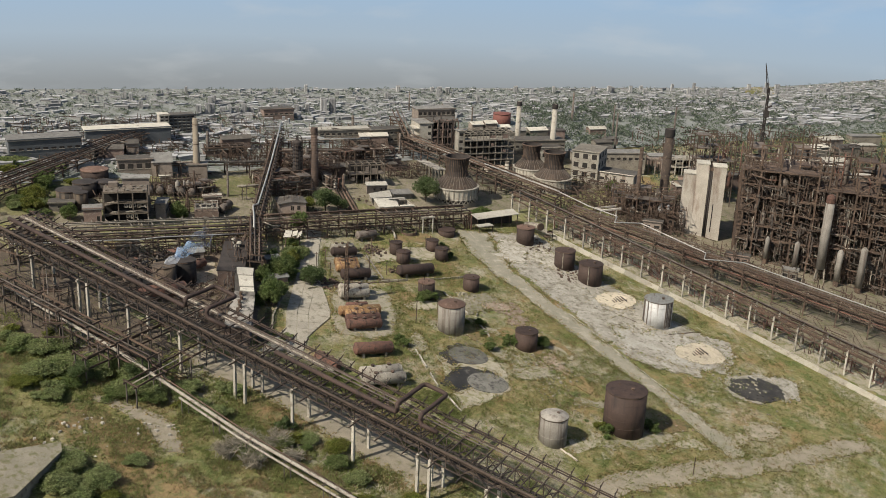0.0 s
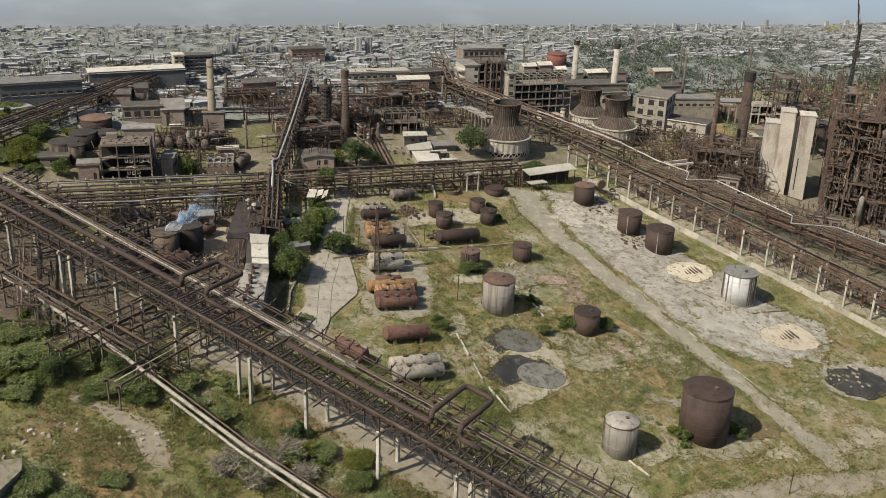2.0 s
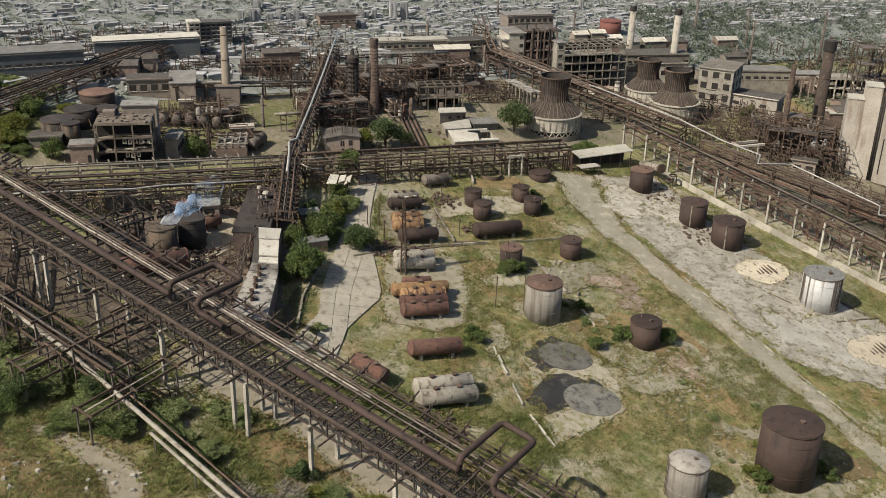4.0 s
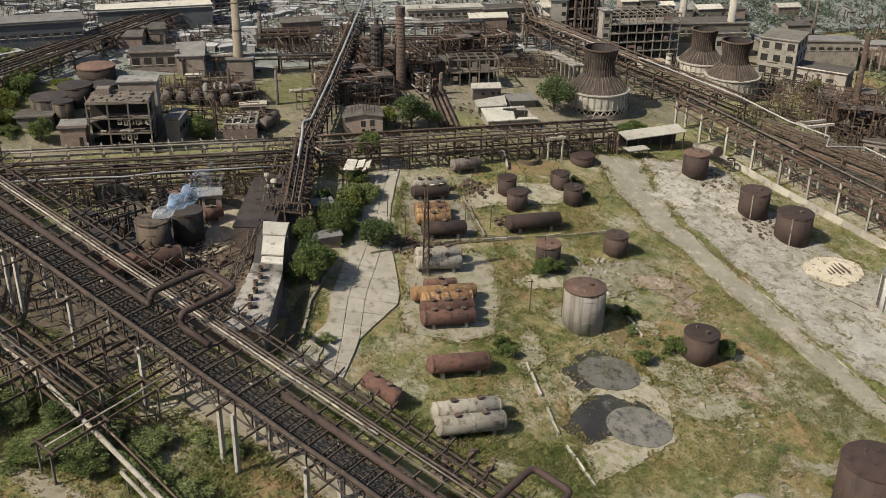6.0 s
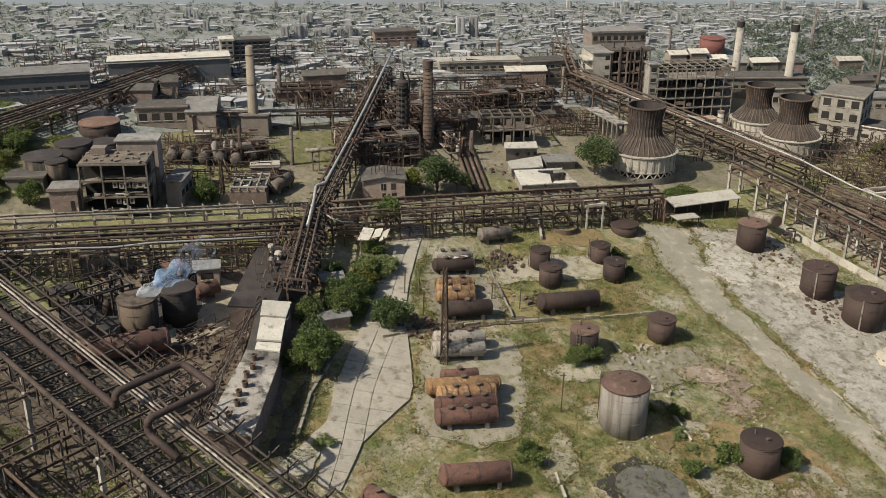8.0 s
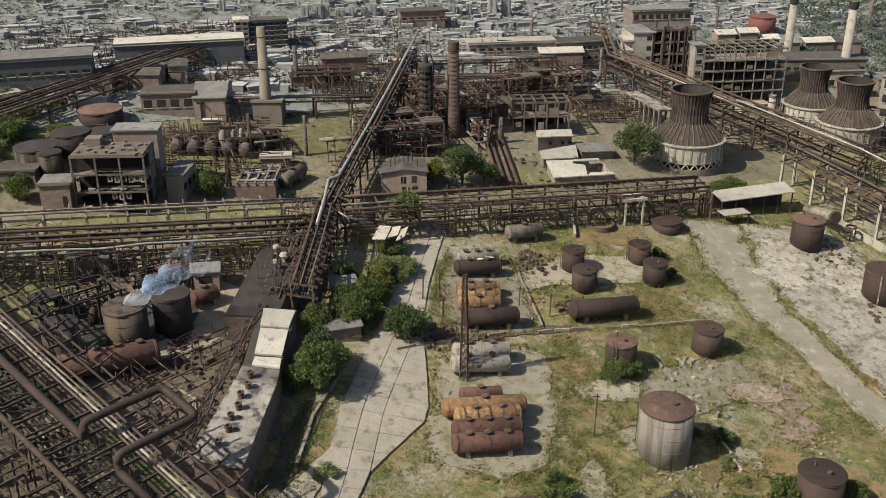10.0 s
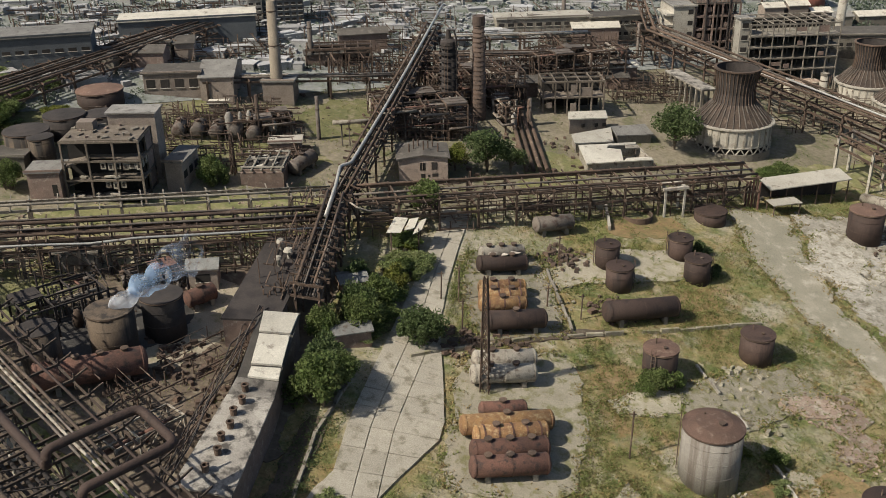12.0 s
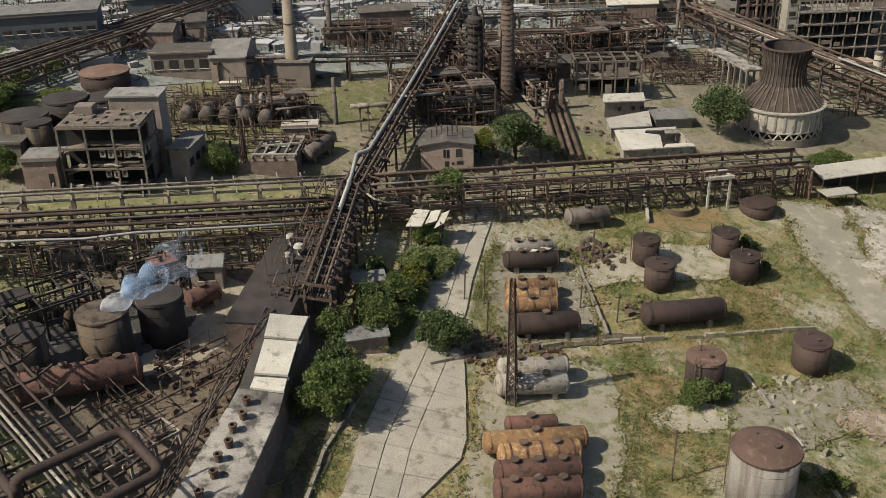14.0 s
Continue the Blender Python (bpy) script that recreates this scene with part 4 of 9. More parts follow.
def pipe_rack(p0, p1, width, height, spacing, pipes, label, post_mat=STEEL_GREY, beam_mat=RUST_DARK, low=None, post_w=0.28, name="pipe_rack", brace=True, beam_over=0.5, post_over=0.0):
    at, L, deg = rack_frame(p0, p1)
    t = thing(name, p0[0], p0[1], label, "pipe rack")
    count = max(2, int(round(L / spacing)) + 1)
    post = Shape().box((0, 0, (height + post_over) / 2 - 0.5), (post_w, post_w, height + post_over + 1.0)).mesh("post", post_mat)
    levels = [height] + ([low] if low else [])
    bms = Shape().beam((0, 0, 0), at(0, width + 2 * beam_over, 0), 0.16, 0.26).mesh("crossbeam", beam_mat)
    for i in range(count):
        s = L * i / (count - 1)
        for w in (0.0, width):
            part("post", post, post_mat, t, loc=at(s, w, 0), rz=deg)
        for h in levels:
            part("crossbeam", bms, beam_mat, t, loc=at(s, -beam_over, h))
        if brace and i + 1 < count and i % 3 == 1:
            s2 = L * (i + 1) / (count - 1)
            part("brace", Shape().beam(at(s, 0, height * 0.15), at(s2, 0, height * 0.95), 0.1), beam_mat, t)
    for h in levels:
        for w in (0.0, width):
            part("girder", Shape().beam(at(-0.6, w, h - 0.2), at(L + 0.6, w, h - 0.2), 0.14, 0.3), beam_mat, t)
    rnd = random.Random(int(p0[0] * 7 + p0[1]))
    over = Shape().beam((0, 0, 0), at(0, width + 1.6, 0), 0.12, 0.16).mesh("bracket", beam_mat)
    for i in range(count - 1 if post_w > 0.21 else 0):
        part("bracket", over, beam_mat, t, loc=at(L * (i + rnd.uniform(0.35, 0.65)) / (count - 1), -0.8 + rnd.uniform(-0.3, 0.3), height + 0.05))
    for w, h, r, m in pipes:
        r *= THIN
        pts, n = [], max(2, int(L / 9))
        for i in range(n + 1):
            pts.append(at(L * i / n, w + rnd.uniform(-0.05, 0.05), h + r + 0.13 + rnd.uniform(-0.03, 0.03)))
        part("pipe", Shape().tube(pts, r, 8), m, t, smooth=True)
    return t, at, L


def pipe_run(pts, r, material, label, name="pipe", n=10, supports=0):
    """A pipe over the ground through points (x, y, metres over the ground)."""
    x0, y0 = pts[0][0], pts[0][1]
    t = thing(name, x0, y0, label, "pipe")
    z0 = gz(x0, y0)
    loc = [Vector((x - x0, y - y0, gz(x, y) - z0 + h)) for x, y, h in pts]
    fine = [loc[0]]
    for i in range(1, len(loc) - 1):
        a, b = (loc[i - 1] - loc[i]), (loc[i + 1] - loc[i])
        k = min(r * 2.2, a.length * 0.4, b.length * 0.4)
        for u in (0.0, 0.35, 0.65, 1.0):
            p = loc[i] + a.normalized() * k * (1 - u)
            q = loc[i] + b.normalized() * k * u
            fine.append(p.lerp(q, u))
    fine.append(loc[-1])
    part("pipe_wall", Shape().tube(fine, r, n), material, t, smooth=True)
    for i in range(supports):
        k = (i + 0.5) / supports * (len(loc) - 1)
        j = min(int(k), len(loc) - 2)
        p = loc[j].lerp(loc[j + 1], k - j)
        g = gz(x0 + p.x, y0 + p.y) - z0
        s = Shape()
        for o in (-0.45, 0.45):
            s.beam((p.x + o, p.y + o * 0.5, g - 0.4), (p.x + o, p.y + o * 0.5, p.z - r * 0.6), 0.14)
        s.beam((p.x - 0.7, p.y - 0.35, p.z - r - 0.06), (p.x + 0.7, p.y + 0.35, p.z - r - 0.06), 0.14)
        part("trestle", s, STEEL_GREY, t)
    return t


def main_bridge():
    """The wide pipe bridge in front of the yard: two trusses, arms to the far side, open cross ribs."""
    p0, p1 = (-79.0, 172.4), (44.0, 106.4)
    at, L, deg = rack_frame(p0, p1)
    t = thing("pipe_bridge", *p0, "long rusty pipe bridge on pale concrete posts with bare cross ribs", "pipe bridge")
    H0, H1 = 6.9, 9.0
    first = (Vector((-10.6 + 79.0, 136.1 - 172.4, 0))).length
    k = first % 11.4
    post = Shape().box((0, 0, 3.0), (0.42, 0.42, 8.0)).mesh("post", CONCRETE_PALE)
    cap = Shape().beam((0, 0, 0), at(0, 5.6, 0), 0.4, 0.35).mesh("cap_beam", CONCRETE)
    s = k
    while s < L:
        for w in (0.0, 4.5):
            part("post", post, CONCRETE_PALE, t, loc=at(s, w, 0), rz=deg)
        part("cap_beam", cap, CONCRETE, t, loc=at(s, -0.5, H0 - 0.2))
        if int(s / 11.4) % 3 == 1:
            for w in (0.0, 4.5):
                part("post", post, CONCRETE_PALE, t, loc=at(s + 2.0, w, 0), rz=deg)
        s += 11.4
    for w in (0.0, 4.5):
        for h, q in ((H0, 0.15), (H1, 0.18)):
            part("chord", Shape().beam(at(0, w, h), at(L, w, h), q, q), BRIDGE, t)
    step, n = 2.28, int(L / 2.28)
    rib = Shape().beam((0, 0, 0), at(0, 10.2, 0), 0.15, 0.2).mesh("rib", BRIDGE)
    low_rib = Shape().beam((0, 0, 0), at(0, 7.2, 0), 0.13, 0.18).mesh("lower_rib", BRIDGE)
    up = Shape().box((0, 0, (H1 - H0) / 2), (0.13, 0.13, H1 - H0)).mesh("upright", BRIDGE)
    tip = Shape().beam((0, 0, 0), at(0, 1.5, 0.5), 0.12, 0.15).mesh("arm", BRIDGE)
    arm_post = Shape().box((0, 0, 0.35), (0.12, 0.12, 1.5)).mesh("arm_post", BRIDGE)
    mid_rib = Shape().beam((0, 0, 0), at(0, 5.2, 0), 0.11, 0.15).mesh("middle_rib", BRIDGE)
    cross = Shape().beam((0, 0, 0), at(step, 4.5, 0), 0.09).mesh("cross_brace", SOOT_SHADE)
    diag = (Shape().beam((0, 0, 0), at(step, 0, H1 - H0), 0.11), Shape().beam(at(0, 0, H1 - H0), at(step, 0, 0), 0.11))
    diag = [d.mesh("diagonal", BRIDGE) for d in diag]
    for i in range(n + 1):
        s = i * step
        part("rib", rib, BRIDGE, t, loc=at(s, -0.7, H1 + 0.15))
        if i % 2 == 0:
            part("lower_rib", low_rib, BRIDGE, t, loc=at(s + 0.4, -2.0, H0 + 0.05))
        for w in (0.0, 4.5):
            part("upright", up, BRIDGE, t, loc=at(s, w, H0), rz=deg)
        if i < n:
            for w in (0.0, 4.5):
                part("diagonal", diag[i % 2], BRIDGE, t, loc=at(s, w, H0))
        if i < n:
            part("middle_rib", mid_rib, BRIDGE, t, loc=at(s + step * 0.5, -0.2, H1 - 0.4))
            part("cross_brace", cross, SOOT_SHADE, t, loc=at(s, 0.0, H1 - 0.1))
        part("arm", tip, BRIDGE, t, loc=at(s, 9.2, H1 + 0.15))
        part("arm_post", arm_post, BRIDGE, t, loc=at(s, 9.5, H1 - 0.4), rz=deg)
    part("edge_beam", Shape().beam(at(0, 9.4, H1), at(L, 9.4, H1), 0.13, 0.18), BRIDGE, t)
    rnd = random.Random(3)
    top = H1 + 0.26
    # lower pipes are blackened to hold the shade of the channel too
    pipes = ((-0.25, top, 0.24, BRIDGE, 1.0), (5.5, top, 0.11, STEEL_GREY, 0.7), (5.9, top, 0.12, LAGGING, 0.5), (6.35, top, 0.1, STEEL_GREY, 1.0), (6.8, top, 0.13, BRIDGE, 0.9),
             (8.3, top, 0.12, TANK_BROWN, 1.0), (0.9, H0 + 0.16, 0.16, SOOT_SHADE, 1.0), (1.4, H0 + 0.16, 0.13, BRIDGE, 1.0), (1.9, H0 + 0.16, 0.16, SOOT_SHADE, 1.0), (2.5, H0 + 0.16, 0.18, SOOT_SHADE, 1.0), (3.1, H0 + 0.16, 0.13, SOOT_SHADE, 1.0), (3.7, H0 + 0.16, 0.18, SOOT_SHADE, 1.0))
    for w, h, r, m, reach in pipes:
        pts = [at(L * reach * i / 26, w + rnd.uniform(-0.06, 0.06), h + r + rnd.uniform(0, 0.05)) for i in range(27)]
        part("pipe", Shape().tube(pts, r, 8), m, t, smooth=True)
    # the two big expansion loops and the main pipe between them
    main_w, r = 3.2, 0.36
    hh = top + r

    def world(s, w, h):
        v = at(s, w, h)
        return (p0[0] + v.x, p0[1] + v.y, h)
    d0 = Vector((p1[0] - p0[0], p1[1] - p0[1])).normalized()

    def s_of(x, y):
        return (x - p0[0]) * d0.x + (y - p0[1]) * d0.y
    s1, s2 = s_of(-41.8, 153.4), s_of(-37.0, 152.6)
    s3, s4 = s_of(-3.4, 137.4), s_of(0.2, 135.4)
    lift = 1.5
    pts = [world(0, main_w, hh), world(s1, main_w, hh), world(s1, main_w, hh + lift), world(s1 + 0.3, 10.4, hh + lift), world(s2 + 0.3, 10.4, hh + lift), world(s2, main_w, hh + lift), world(s2, main_w, hh)]
    pts2 = [world(s2, main_w, hh), world(s2 + 4, main_w, hh)]
    pipe_run(pts + pts2[1:], r, TANK_BROWN, "brown main pipe with a raised loop on the bridge", "loop_pipe")
    pts = [world(s2 + 14, main_w, hh), world(s3, main_w, hh), world(s3, main_w, hh + lift), world(s3 + 0.2, 11.4, hh + lift), world(s4 + 0.2, 11.4, hh + lift), world(s4, main_w, hh + lift), world(s4, main_w, hh), world(s4 + 3, main_w, hh)]
    pipe_run(pts, r, TANK_BROWN, "brown main pipe with a raised loop on the bridge", "loop_pipe")


main_bridge()

# light trestle line in the scrub in front of the bridge
pipe_run([(-80.0, 166.5, 3.2), (-67.0, 158.4, 3.2), (-51.5, 149.6, 3.2), (-40.2, 142.0, 3.1), (-27.0, 133.0, 3.1), (-12.6, 124.7, 3.1), (6.0, 114.0, 3.0)], 0.27, WHITE_PEEL, "pale lagged pipe on thin trestles in the scrub", "lagged_pipe", supports=14)
pipe_run([(-38.0, 139.4, 3.0), (-27.6, 132.2, 3.0), (-13.4, 123.6, 3.0), (5.0, 113.0, 2.9)], 0.19, WHITE_PEEL, "second pale lagged pipe beside the first", "lagged_pipe", supports=0)
pipe_run([(-80.0, 168.0, 2.6), (-66.2, 159.6, 2.6), (-50.8, 150.6, 2.6), (-39.4, 143.2, 2.5), (-26.0, 134.0, 2.5), (-10.0, 124.6, 2.5)], 0.12, RUST_DARK, "thin rusty pipe along the trestles", "thin_pipe")
# tall open trestle frames and thin pipes left of it
pipe_rack((-84.0, 165.0), (-44.0, 144.5), 2.4, 5.6, 6.5, [(0.4, 5.6, 0.2, STEEL_GREY), (2.6, 3.2, 0.2, LAGGING)], "open rusty trestle frames with thin pipes over the scrub", low=3.2, post_w=0.2)
pipe_rack((-44.5, 159.5), (-53.5, 143.0), 2.2, 4.6, 4.4, [(0.5, 4.6, 0.13, STEEL_GREY), (1.5, 4.6, 0.1, RUST_DARK)], "thin cross trestle joining the bridge", low=2.6, post_w=0.18)
pipe_rack((-36.0, 156.0), (-44.5, 139.0), 2.0, 3.8, 5.6, [(0.6, 3.8, 0.14, LAGGING)], "thin cross trestle with a pale pipe", post_w=0.18)
pipe_rack((-70.0, 170.0), (-62.0, 150.0), 2.4, 5.0, 4.8, [(0.6, 5.0, 0.14, STEEL_GREY), (1.6, 5.0, 0.12, RUST_DARK)], "thin cross trestle joining the bridge", low=2.6, post_w=0.2)
pipe_rack((-76.0, 174.0), (-74.0, 186.0), 4.0, 6.4, 4.0, [(0.6, 6.4, 0.2, RUST_DARK), (1.6, 6.4, 0.26, STEEL_GREY), (3.0, 6.4, 0.2, RUST_DARK)], "rusty corner tower where the pipe bridges meet", low=3.4)

# racks behind the yard
BR = [(0.2, 4.4, 0.24, RUST_DARK), (1.5, 4.4, 0.2, STEEL_GREY), (3.4, 4.4, 0.26, RUST_DARK), (0.4, 2.5, 0.2, RUST_DARK), (3.0, 2.5, 0.22, STEEL_GREY)]
pipe_rack((-36.0, 207.6), (9.5, 238.2), 3.8, 4.4, 5.2, BR, "long low pipe rack closing the tank yard", RUST_DARK, low=2.5, post_w=0.24)

LR = [(0.3, 4.3, 0.26, RUST_DARK), (1.5, 4.3, 0.2, STEEL_GREY), (2.6, 4.3, 0.3, RUST_DARK), (3.4, 4.3, 0.18, STEEL_GREY), (0.6, 3.2, 0.22, RUST_DARK), (2.6, 3.2, 0.2, RUST_DARK)]
pipe_rack((-78.0, 176.8), (-36.5, 202.8), 3.8, 4.3, 5.2, LR, "wide dark pipe rack over the sooty yard", STEEL_GREY, low=3.2, post_w=0.34)
pipe_run([(-78.0, 175.8, 4.3), (-62.0, 186.0, 4.1), (-58.0, 188.2, 4.1), (-54.0, 190.6, 4.5), (-46.0, 195.8, 4.4), (-37.4, 201.2, 4.4)], 0.13, ZINC, "bright zinc-clad pipe along the dark rack", "zinc_pipe")
pipe_rack((-76.0, 187.6), (-40.2, 210.6), 2.0, 3.0, 4.6, [(0.5, 3.0, 0.24, CONCRETE), (1.4, 3.0, 0.16, LAGGING)], "pale concrete pipe trestle behind the dark rack", CHIM_PALE, CONCRETE, post_w=0.3, brace=False, beam_over=0.7)
# central rack running away from the yard
CR = [(0.3, 5.6, 0.22, RUST_DARK), (1.1, 5.6, 0.16, STEEL_GREY), (2.0, 5.6, 0.22, RUST_DARK), (0.6, 4.2, 0.2, RUST_DARK), (1.8, 4.2, 0.2, STEEL_GREY)] + [(0.1 + 0.27 * i, 4.2, 0.15, SOOT_SHADE) for i in range(9)]
pipe_rack((-36.2, 189.0), (-39.4, 207.0), 2.4, 5.2, 3.2, [(w, h - 0.4, r, m) for w, h, r, m in CR], "tall rusty pipe rack beside the flat-roofed workshop", RUST_DARK, low=3.8, post_w=0.24)
pipe_rack((-39.4, 207.0), (-43.6, 266.0), 2.4, 5.0, 4.4, [(w, h - 0.6, r, m) for w, h, r, m in CR], "tall rusty pipe rack leading to the chimneys", RUST_DARK, low=3.6, post_w=0.24)
pipe_run([(-37.6, 201.8, 5.4), (-38.8, 208.5, 5.4), (-39.8, 213.0, 5.5), (-38.9, 214.4, 5.5), (-39.8, 231.0, 5.5), (-40.8, 246.0, 5.5), (-42.0, 262.0, 5.5), (-43.0, 275.0, 5.4)], 0.2, ZINC, "bright zinc-clad pipe with a kink along the central rack", "zinc_pipe")
pipe_run([(-38.2, 206.0, 4.6), (-36.6, 206.6, 5.0), (-35.2, 205.4, 5.2), (-34.2, 206.2, 4.6), (-33.0, 207.4, 4.4)], 0.12, LAGGING, "short pale swan-neck pipe over the crossing", "swan_neck")
pipe_run([(-46.0, 227.5, 3.4), (-40.4, 231.0, 3.6)], 0.28, LAGGING, "short pale branch pipe to the rack", "branch_pipe", supports=2)
pipe_rack((-66.0, 231.6), (-41.5, 247.6), 1.6, 3.0, 5.5, [(0.4, 3.0, 0.26, STEEL_GREY), (1.2, 3.0, 0.22, LAGGING)], "pipe rack between boiler house and central rack", RUST_DARK)
pipe_rack((-40.0, 254.0), (-10.0, 274.0), 2.4, 4.0, 5.0, [(0.4, 4.0, 0.26, RUST_DARK), (1.2, 4.0, 0.3, STEEL_GREY), (2.0, 4.0, 0.24, RUST_DARK)], "pipe rack behind the chimneys", RUST_DARK, low=2.8)
pipe_rack((-44.0, 262.0), (-18.0, 281.0), 1.8, 3.4, 6.0, [(0.4, 3.4, 0.3, LAGGING), (1.3, 3.4, 0.22, ZINC)], "pale pipes on a far rack", RUST_DARK)
# far left racks
pipe_rack((-92.0, 196.0), (-73.0, 254.0), 3.2, 3.0, 5.0, [(0.4, 3.0, 0.28, RUST_DARK), (1.2, 3.0, 0.22, STEEL_GREY), (2.0, 3.0, 0.26, RUST_DARK), (2.8, 3.0, 0.2, RUST_DARK)], "long dark pipe rack at the edge of the works", RUST_DARK, low=1.9)
pipe_rack((-96.0, 200.0), (-77.0, 256.0), 2.0, 2.0, 6.0, [(0.4, 2.0, 0.26, STEEL_GREY), (1.4, 2.0, 0.2, RUST_DARK)], "second pipe rack at the edge of the works", RUST_DARK)
# right-hand racks
R1 = [(0.4, 6.0, 0.24, RUST_DARK), (3.2, 6.0, 0.26, STEEL_GREY), (1.8, 4.4, 0.24, RUST_DARK)]
pipe_rack((21.0, 254.0), (104.0, 187.0), 3.6, 6.0, 5.6, R1, "pipe rack on pale concrete posts along the boundary wall", CONCRETE_PALE, low=4.6, post_w=0.36)
R2 = [(0.4, 6.0, 0.3, RUST_DARK), (1.9, 6.0, 0.34, RUST_DARK), (3.2, 6.0, 0.22, STEEL_GREY), (4.6, 6.0, 0.3, RUST_DARK), (1.0, 4.2, 0.26, RUST_RED), (3.4, 4.2, 0.28, RUST_DARK)]
sheet("concrete_strip", [(30.0, 249.0), (60.0, 223.0), (104.0, 184.5), (112.0, 188.0), (66.0, 227.0), (36.0, 254.0)], 0.06, BED, "pale dusty strip of concrete below the racks", "pavement", 2.0, 1.2, 61)
pipe_run([(14.0, 270.0, 7.0), (33.3, 261.0, 6.6), (41.5, 254.0, 6.5), (48.5, 250.6, 6.5), (47.0, 245.6, 6.5), (54.5, 249.0, 6.5), (69.0, 237.0, 6.5), (67.5, 232.6, 6.5), (78.5, 235.6, 6.5), (110.0, 221.0, 6.5), (128.0, 212.0, 6.5)], 0.15, ZINC, "bright zinc-clad pipe with square loops along the rack", "zinc_pipe")
pipe_rack((33.0, 258.6), (-9.0, 281.0), 4.0, 5.2, 6.0, R2[:4] + [(0.8, 3.9, 0.24, RUST_DARK), (2.6, 3.9, 0.28, RUST_DARK)], "rusty pipe rack passing the cooling towers", RUST_DARK, low=3.9)
pipe_run([(33.0, 260.0, 6.0), (22.0, 266.0, 6.0), (9.0, 273.4, 6.0), (-3.0, 280.2, 6.0)], 0.11, ZINC, "bright zinc-clad pipe past the cooling tower", "zinc_pipe")
pipe_rack((-9.0, 281.0), (-14.0, 306.0), 3.0, 4.0, 6.0, R2[:3], "rusty pipe rack running to the far works", RUST_DARK, low=3.0)
pipe_rack((36.0, 250.5), (132.0, 206.0), 3.4, 6.0, 7.5, R2[:3] + [(1.0, 3.8, 0.26, RUST_RED), (2.6, 3.8, 0.24, RUST_DARK)], "second wide rusty rack below the zinc-clad pipe", RUST_DARK, low=4.2)

# ---------------------------------------------------------------- cooling towers, chimneys


def cooling_tower(x, y, r, h, label):
    t = thing("cooling_tower", x, y, label, "cooling tower", group="cooling towers")
    k = r / 5.9
    n = 44
    part("basin", Shape().lathe((0, 0, 0), [(r * 1.02, -2.0), (r * 1.02, 0.1), (r * 0.96, 0.1), (r * 0.96, -0.6)], n, caps=False), CONCRETE, t)
    # added black core paints the shade behind the lattice legs
    part("inner_core", Shape().lathe((0, 0, 0), [(r * 0.93, -1.0), (r * 0.93, 3.7 * k)], n), INNER_SHADE, t)
    m = 26
    for i in range(m):
        a0, a1, a2 = (2 * PI * (i + d) / m for d in (0.0, 0.5, 1.0))
        for a, b in ((a0, a1), (a2, a1)):
            part("lattice_leg", Shape().beam((r * math.cos(a), r * math.sin(a), 0.0), (r * math.cos(b), r * math.sin(b), 1.05 * k), 0.17), CONCRETE_PALE, t)
    wall = Shape().lathe((0, 0, 0), [(r, 1.0 * k), (r, 3.7 * k)], n, caps=False)
    wall.lathe((0, 0, 0), [(r + 0.05, 0.95 * k), (r + 0.09, 1.0 * k), (r + 0.09, 1.15 * k), (r + 0.02, 1.2 * k)], n, caps=False)
    w = part("drum_wall", wall, CONCRETE_PALE, t, "pale concrete drum")
    for i in range(30):
        a = 2 * PI * i / 30
        part("pilaster", Shape().box(((r + 0.03) * math.cos(a), (r + 0.03) * math.sin(a), 2.4 * k), (0.16, 0.28, 2.5 * k), math.degrees(a)), WHITE_PEEL, w)
    part("cornice", Shape().lathe((0, 0, 3.7 * k), [(r - 0.1, 0), (r + 0.28, 0.02), (r + 0.28, 0.22), (r - 0.3, 0.3)], n, caps=False), CONCRETE_PALE, t)
    z0, z1 = 3.9 * k, 6.7 * k
    rn = 3.0 * k
    prof = [(rn * 1.02, z1), (rn * 0.93, z1 + (h - z1) * 0.3), (rn * 0.95, z1 + (h - z1) * 0.6), (rn * 1.10, h)]
    skirt = part("skirt", Shape().lathe((0, 0, 0), [(r - 0.15, z0), (rn * 1.02, z1)], n, caps=False), BRIDGE, t, "dark timber skirt")
    neck = part("neck", Shape().lathe((0, 0, 0), prof + [(rn * 1.04, h), (rn * 0.9, z1 + 1)], n, caps=False), SOOT_SHADE, t, "soot-black flared neck")
    for i in range(36):
        a = 2 * PI * i / 36
        c, s = math.cos(a), math.sin(a)
        part("batten", Shape().beam(((r - 0.12) * c, (r - 0.12) * s, z0 + 0.08), (rn * 1.04 * c, rn * 1.04 * s, z1 + 0.06), 0.13), STEEL_GREY, skirt)
        b = Shape()
        for (ra, za), (rb, zb) in zip(prof[:-1], prof[1:]):
            b.beam(((ra + 0.05) * c, (ra + 0.05) * s, za), ((rb + 0.05) * c, (rb + 0.05) * s, zb), 0.12)
        part("batten", b, RUST_DARK, neck)
    part("rim", Shape().lathe((0, 0, h), [(rn * 1.06, -0.12), (rn * 1.16, -0.1), (rn * 1.16, 0.1), (rn * 1.02, 0.12)], n, caps=False), RUST_DARK, t)
    return t


cooling_tower(6.1, 257.2, 5.85, 11.6, "cooling tower with a pale drum and a black flared neck")
cooling_tower(34.6, 281.2, 5.55, 10.9, "cooling tower with a pale drum beside another one")
cooling_tower(28.6, 287.4, 5.0, 10.0, "cooling tower half hidden behind its twin")


